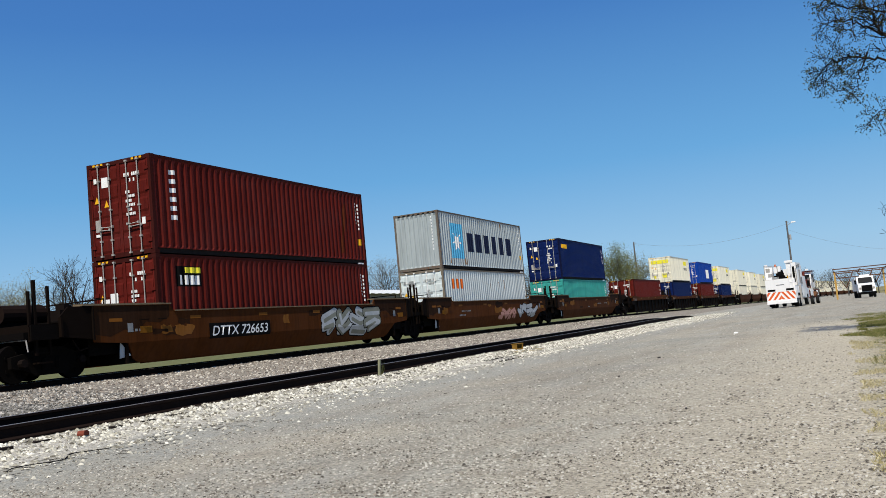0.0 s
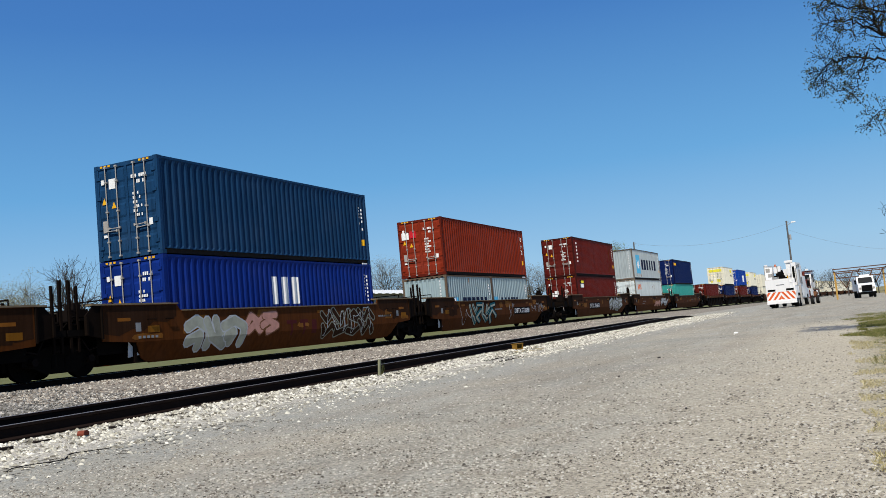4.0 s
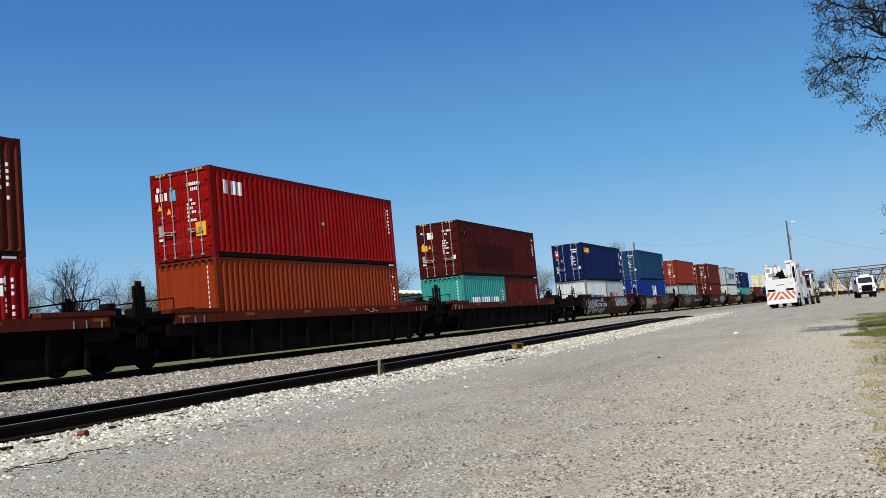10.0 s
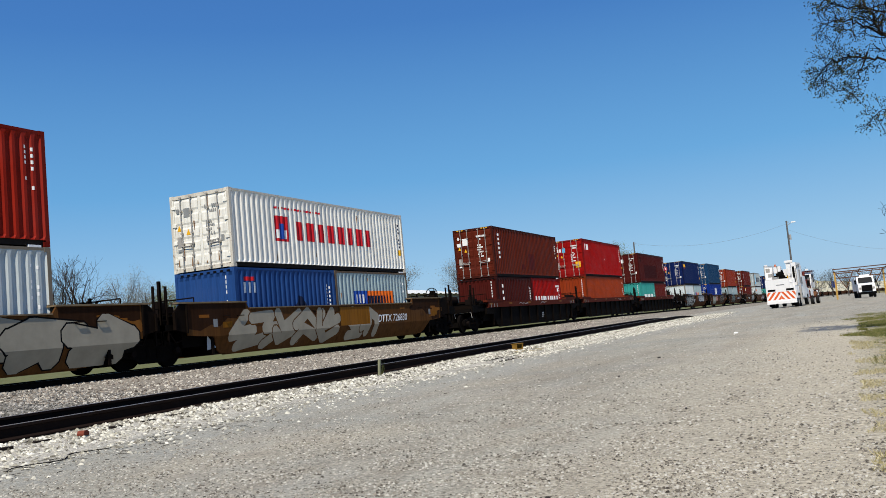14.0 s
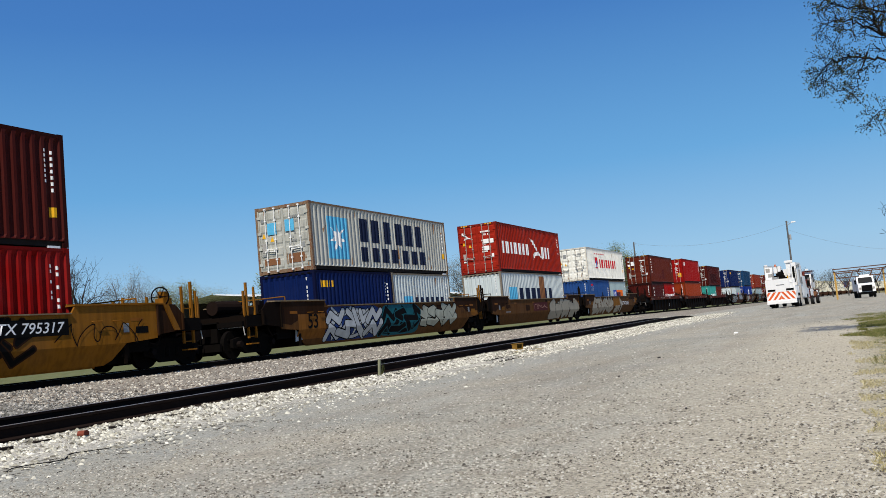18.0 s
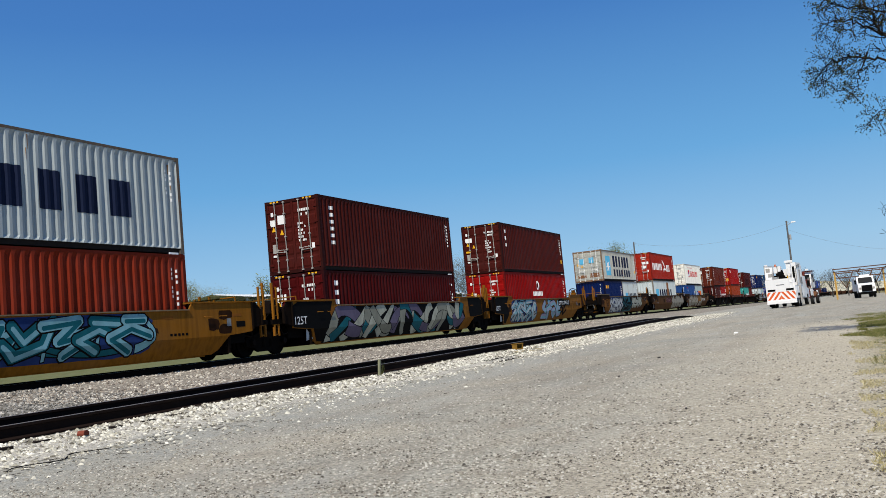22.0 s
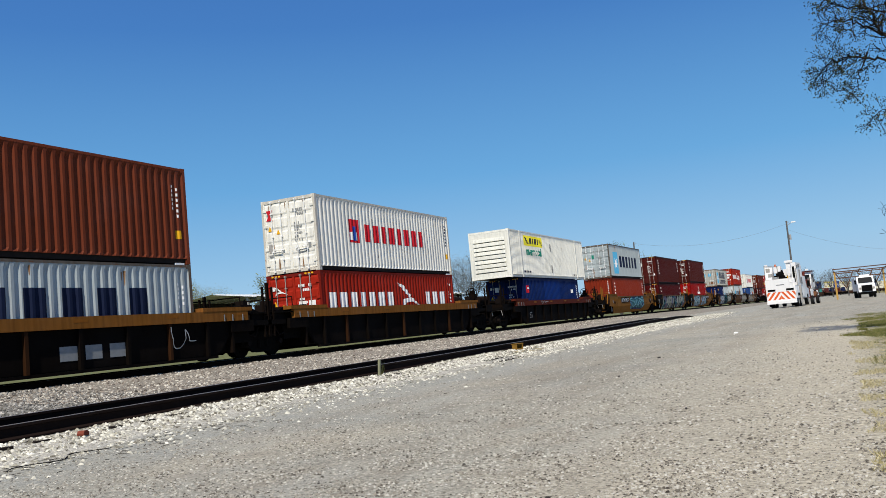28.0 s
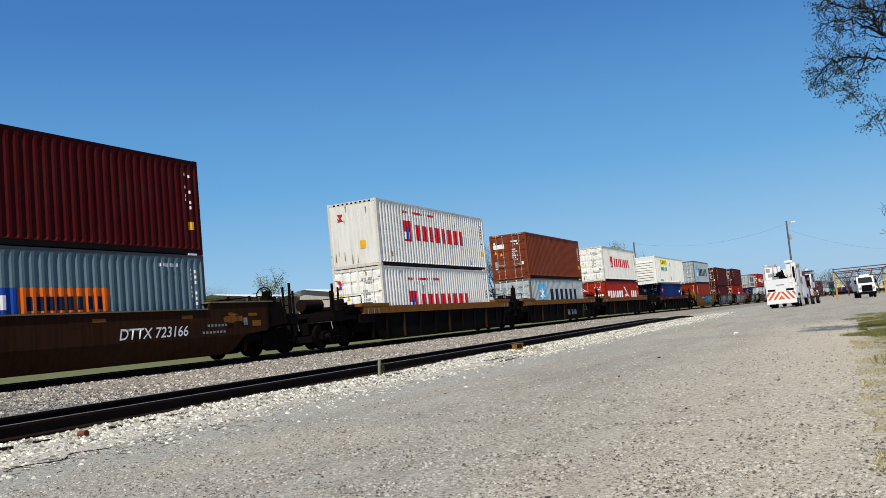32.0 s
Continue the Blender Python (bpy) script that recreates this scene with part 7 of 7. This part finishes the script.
def loader():
    """Dark track-maintenance machine standing ahead of the service lorry."""
    x, y = 97.0, 3.7
    t = thing("track_machine", "grimy dark red track machine on rubber tyres", "machine", at=pose(x, y, ground_z(x, y), 0, 0, -8))
    red = paint("machine_red", (0.12, 0.025, 0.018), 0.75, 0.9)
    part("body", Build().box(0, 5.0, -0.9, 0.9, 0.7, 1.5), red, t)
    for k in range(4):
        part("hatch", Build().box(0.2 + 1.2 * k, 1.2 + 1.2 * k, -0.93, -0.901, 0.85, 1.42), M_TRUCK if k % 2 else M_DARKRUST, t)
    for k in range(3):
        part("pump_column", Build().rod((-0.1, -0.6 + 0.5 * k, 1.5), (-0.1, -0.6 + 0.5 * k, 2.2 + 0.3 * k), 0.11, 8), M_GREYPANEL if k != 1 else red, t)
    part("engine_cover", Build().slab([(0.1, 1.7), (2.2, 1.7), (2.0, 2.6), (0.3, 2.5)], -0.7, 0.7), red, t)
    cab = part("cab", Build().slab([(2.6, 1.7), (4.4, 1.7), (4.3, 3.3), (2.8, 3.4)], -0.75, 0.75), M_TRUCK, t)
    part("rear_window", Build().box(2.66, 2.69, -0.6, 0.6, 2.2, 3.1), M_GLASS, cab)
    part("cab_roof", Build().box(2.6, 4.5, -0.85, 0.85, 3.402, 3.5), red, cab)
    part("boom", Build().rod((0.6, -0.3, 2.4), (0.2, -0.5, 3.3), 0.13, 8).rod((0.2, -0.5, 3.3), (-0.6, -0.5, 2.2), 0.1, 8), red, t)
    part("side_panel", Build().box(0.3, 1.6, -0.97, -0.91, 0.9, 1.6), M_TRUCK, t)
    part("fuel_tank", Build().rod((1.9, -0.95, 1.05), (3.0, -0.95, 1.05), 0.25, 10), M_RUST, t)
    part("guard_rail", Build().rod((0.0, -0.9, 1.7), (0.0, -0.9, 2.7), 0.04).rod((0.0, -0.9, 2.7), (2.4, -0.9, 2.7), 0.04).rod((2.4, -0.9, 2.7), (2.4, -0.9, 1.7), 0.04), M_ZINC, t)
    part("cab_window", Build().box(2.95, 4.1, -0.765, -0.752, 2.3, 3.1), M_GLASS, cab)
    part("work_light", Build().box(2.5, 2.6, -0.6, -0.3, 3.55, 3.7), M_WHITE, t)
    for s in (-1, 1):
        for xx in (0.8, 4.0):
            lorry_wheel(t, xx, s * 0.95, 0.42, 0.3)


service_truck()
parked_truck()
loader()


def gantry():
    """Rusty truss frame on yellow legs behind the parked lorry."""
    x, y = 140.0, 0.55
    t = thing("gantry", "rusty steel truss gantry on yellow legs", "gantry", at=pose(x, y, ground_z(x, y), 0, 0, 0))
    y_m = plain("faded_yellow_steel", (0.50, 0.30, 0.08), 0.7)
    r_m = plain("rusty_truss", (0.12, 0.06, 0.035), 0.8)
    h = 4.1
    for xx in (0, 14):
        for yy in (0, -7):
            part("leg", Build().box(xx, xx + 0.22, yy - 0.22, yy, 0, h), y_m, t)
    for xx in (0.0, 14.0):
        for z in (h - 0.15, h - 0.9 if xx else h + 0.25):
            part("chord", Build().box(xx, xx + 0.15, -7.4, 0.1, z, z + 0.14), r_m, t)
    for yy in (0.0, -3.5, -7.0):
        part("chord", Build().box(0, 14, yy - 0.15, yy, h, h + 0.14), r_m, t)
    for k, (a, b) in enumerate((((0.1, -0.2, 3.9), (0.1, -1.5, 1.6)), ((0.1, -2.6, 3.9), (0.1, -1.5, 1.6)), ((0.1, -3.0, 4.0), (0.1, -4.0, 2.2)), ((0.1, -5.2, 4.0), (0.1, -4.2, 2.0)), ((0.1, -6.6, 4.0), (0.1, -5.4, 2.0)))):
        part("brace", Build().rod(a, b, 0.07), r_m, t)


gantry()

# ---- small things on the ground ----
def small_things():
    M_MUSTARD = plain("mustard_paint", (0.27, 0.15, 0.03), 0.8)
    M_BRICK = plain("brick_red", (0.20, 0.055, 0.035), 0.9)
    z = ground_z(7.3, 7.9)
    tagged(part("brick", Build().slab([(-0.07, 0), (0.07, 0.005), (0.075, 0.05), (0.03, 0.075), (-0.05, 0.07), (-0.075, 0.03)], -0.045, 0.045), M_BRICK, at=pose(7.3, 7.88, z, 0, 4, 20) @ Matrix.Diagonal((0.85, 0.9, 0.75, 1))), "broken red brick on pale ballast", "brick")
    bx = thing("wooden_crate", "small yellow open crate beside the siding", "crate", at=pose(22.3, 8.05, ground_z(22.3, 8.05), 0, 0, -20) @ Matrix.Scale(0.5, 4))
    # Black back board paints the shade inside the open crate.
    part("back", Build().box(-0.28, 0.28, 0.16, 0.19, 0, 0.26), M_BLACK, bx)
    for a, b in ((-0.28, -0.22), (0.22, 0.28)):
        part("side", Build().box(a, b, -0.16, 0.157, 0, 0.28), M_MUSTARD, bx)
    part("lid", Build().box(-0.3, 0.3, -0.18, 0.2, 0.283, 0.32), M_MUSTARD, bx)
    part("front_board", Build().box(-0.217, 0.217, -0.16, -0.13, 0, 0.05), M_MUSTARD, bx)
    st = thing("marker_stake", "short weathered stake beside the siding", "stake", at=pose(14.9, 8.25, ground_z(14.9, 8.25), 3, 4, 0))
    part("stake", Build().box(-0.03, 0.03, -0.02, 0.02, -0.1, 0.30), plain("grey_green_stake", (0.25, 0.25, 0.16), 0.9), st)
    rng = random.Random(5)
    w = Build()
    for k in range(40):
        a, ln = rng.uniform(0, 6.28), rng.uniform(0.1, 0.28)
        w.face([(-0.006, 0, 0), (0.006, 0, 0), (math.cos(a) * 0.08, math.sin(a) * 0.08, ln)])
    tagged(part("weed", w, GRASSBLADE, at=(14.95, 8.22, ground_z(14.95, 8.22))), "tuft of dry weed beside the siding", "weed")
    tagged(part("litter", Build().slab([(-0.11, 0), (0.10, 0), (0.12, 0.03), (0.0, 0.05), (-0.10, 0.035)], -0.08, 0.08), M_WHITE, at=pose(25.7, 2.78, ground_z(25.7, 2.78)) @ Matrix.Scale(0.65, 4)), "scrap of pale pink litter on the gravel", "litter")
    w = Build()
    pts = [Vector((5.6 + 0.11 * k, 7.0 + 0.10 * math.sin(k * 0.9) + 0.015 * k, 0)) for k in range(13)]
    pts = [Vector((p.x, p.y, ground_z(p.x, p.y) + 0.015)) for p in pts]
    for p, q in zip(pts, pts[1:]):
        w.rod(p, q, 0.006, 4)
    tagged(part("old_wire", w, M_BLACK), "bent black wire lying on the gravel", "wire")


small_things()


def siding_scraps():
    """Cinders and weathered laths lying beside the crate."""
    stones("cinders", "dark cinders spilt beside the siding", 900, (18.6, 20.6), (7.15, 7.6), (0.01, 0.035), M_BOGIE, 31, lift=0.004, flat=0.5)
    pale = plain("sun_bleached_lath", (0.50, 0.42, 0.27), 0.85)
    for k, (x, y, a, n) in enumerate(((22.0, 7.75, 12, 0.42), (22.5, 7.62, -8, 0.34), (21.4, 7.8, 30, 0.26), (23.4, 7.9, 5, 0.3), (23.0, 7.7, -25, 0.2))):
        tagged(part("lath", Build().box(-n, n, -0.022, 0.022, 0, 0.02), pale, at=pose(x, y, ground_z(x, y) + 0.006, 0, 1.5, a)), "bleached wooden lath lying on pale ballast", "plank", "laths beside the crate")


siding_scraps()


def loose_stones():
    """Single dark stones that stand out on the lot, and dry twigs by the ballast."""
    grey = plain("dark_field_stone", (0.05, 0.045, 0.042), 0.95, vary=0.5, scale=30)
    rng = random.Random(77)
    for x, y, r in STONES:
        b = Build()
        ring = [(math.cos(6.283 * k / 7), math.sin(6.283 * k / 7)) for k in range(7)]
        for z, k in ((-0.2, 0.8), (0.25, 1.0), (0.62, 0.62)):
            b.v += [(c * r * k * rng.uniform(0.8, 1.15), s * r * k * rng.uniform(0.7, 1.0), z * r + rng.uniform(-0.08, 0.08) * r) for c, s in ring]
        b.f = [(7 * j + i, 7 * j + (i + 1) % 7, 7 * j + 7 + (i + 1) % 7, 7 * j + 7 + i) for j in range(2) for i in range(7)] + [tuple(range(14, 21)), tuple(range(6, -1, -1))]
        tagged(part("stone", b, grey, at=pose(x, y, ground_z(x, y), 0, 0, rng.uniform(0, 360))), "dark loose stone on the gravel lot", "stone", "loose stones on the lot")
    b = Build()
    for k in range(150):
        x, y = rng.uniform(4.6, 9.0), rng.gauss(6.95, 0.28)
        p = Vector((x, y, ground_z(x, y) + 0.008))
        a = rng.uniform(0, 6.283)
        q = p + Vector((math.cos(a), math.sin(a), rng.uniform(0, 0.12))) * rng.uniform(0.03, 0.14)
        b.rod(p, q, 0.003, 3)
    ob = part("dry_twigs", b, M_BARK)
    tagged(ob, "dry twigs strewn along the edge of the ballast", "twigs", kind="stuff")


STONES = ((6.29, 0.93, 0.022), (4.53, 1.55, 0.017), (6.67, 0.60, 0.014), (16.5, 3.2, 0.04), (10.6, 0.75, 0.022), (6.6, 1.9, 0.013), (5.6, 2.5, 0.013), (5.0, 3.3, 0.013), (8.2, 1.4, 0.016), (12.4, 3.0, 0.025))
loose_stones()


def verge_grass():
    rng = random.Random(8)
    b = Build()
    for k in range(26000):
        x = rng.uniform(5, 34) if k % 3 == 0 else rng.gauss(22.5, 3.2)
        y = -0.5 - abs(rng.gauss(0, 1.1)) + 0.9 * noise.noise((x * 0.6, 1.0, 9)) + 0.25 * math.exp(-((x - 22) / 5) ** 2)
        if noise.noise((x * 0.5, y * 0.7, 3)) < (-0.45 if x > 17 else 0.10):
            continue
        z = ground_z(x, y)
        a, h = rng.uniform(0, 6.28), rng.uniform(0.015, 0.065)
        dx, dy = math.cos(a) * 0.008, math.sin(a) * 0.008
        b.face([(x - dx, y - dy, z), (x + dx, y + dy, z), (x + rng.uniform(-0.05, 0.05), y + rng.uniform(-0.05, 0.05), z + h)])
    dry = Build()
    for k in range(14000):
        x = 3.4 + 15 * rng.random() ** 1.4
        y = -0.06 - abs(rng.gauss(0, 0.32)) + 0.14 * noise.noise((x * 1.1, 2.0, 4))
        if noise.noise((x * 1.6, y * 2.2, 6)) < 0.05:
            continue
        z = ground_z(x, y)
        a, h = rng.uniform(0, 6.28), rng.uniform(0.008, 0.035)
        dx, dy = math.cos(a) * 0.004, math.sin(a) * 0.004
        dry.face([(x - dx, y - dy, z), (x + dx, y + dy, z), (x + rng.uniform(-0.03, 0.03), y + rng.uniform(-0.03, 0.03), z + h)])
    tagged(part("dry_grass", dry, STRAWBLADE), "sparse straw-coloured grass fringing the gravel", "grass", kind="stuff")
    me = b.mesh("grass")
    ob = new("grass", me)
    ob.material_slots[0].link = "OBJECT"
    ob.material_slots[0].material = GRASSBLADE
    tagged(ob, "thin green and straw-coloured grass on the verge", "grass", kind="stuff")


verge_grass()


def motions():
    times = [2.0 * i for i in range(17)]
    for ob, u, local in RUNNING:
        walk(ob, [(t, on_track(u + SPEED * t) @ local) for t in times])
    # every wheelset turns with the train's speed; those on the same side of a truck share their keys
    first = {}
    for ob, ax in ROLLING:
        if ax not in first:
            turn = math.degrees(SPEED / 0.457)
            walk(ob, [(k / FPS, pose(ax, 0, 0.457, 0, turn * k / FPS, 0)) for k in range(32 * FPS + 1)])
            first[ax] = ob.animation_data
        else:
            ob.rotation_mode = "QUATERNION"
            ob.animation_data_create().action = first[ax].action
            ob.animation_data.action_slot = first[ax].action_slot


motions()
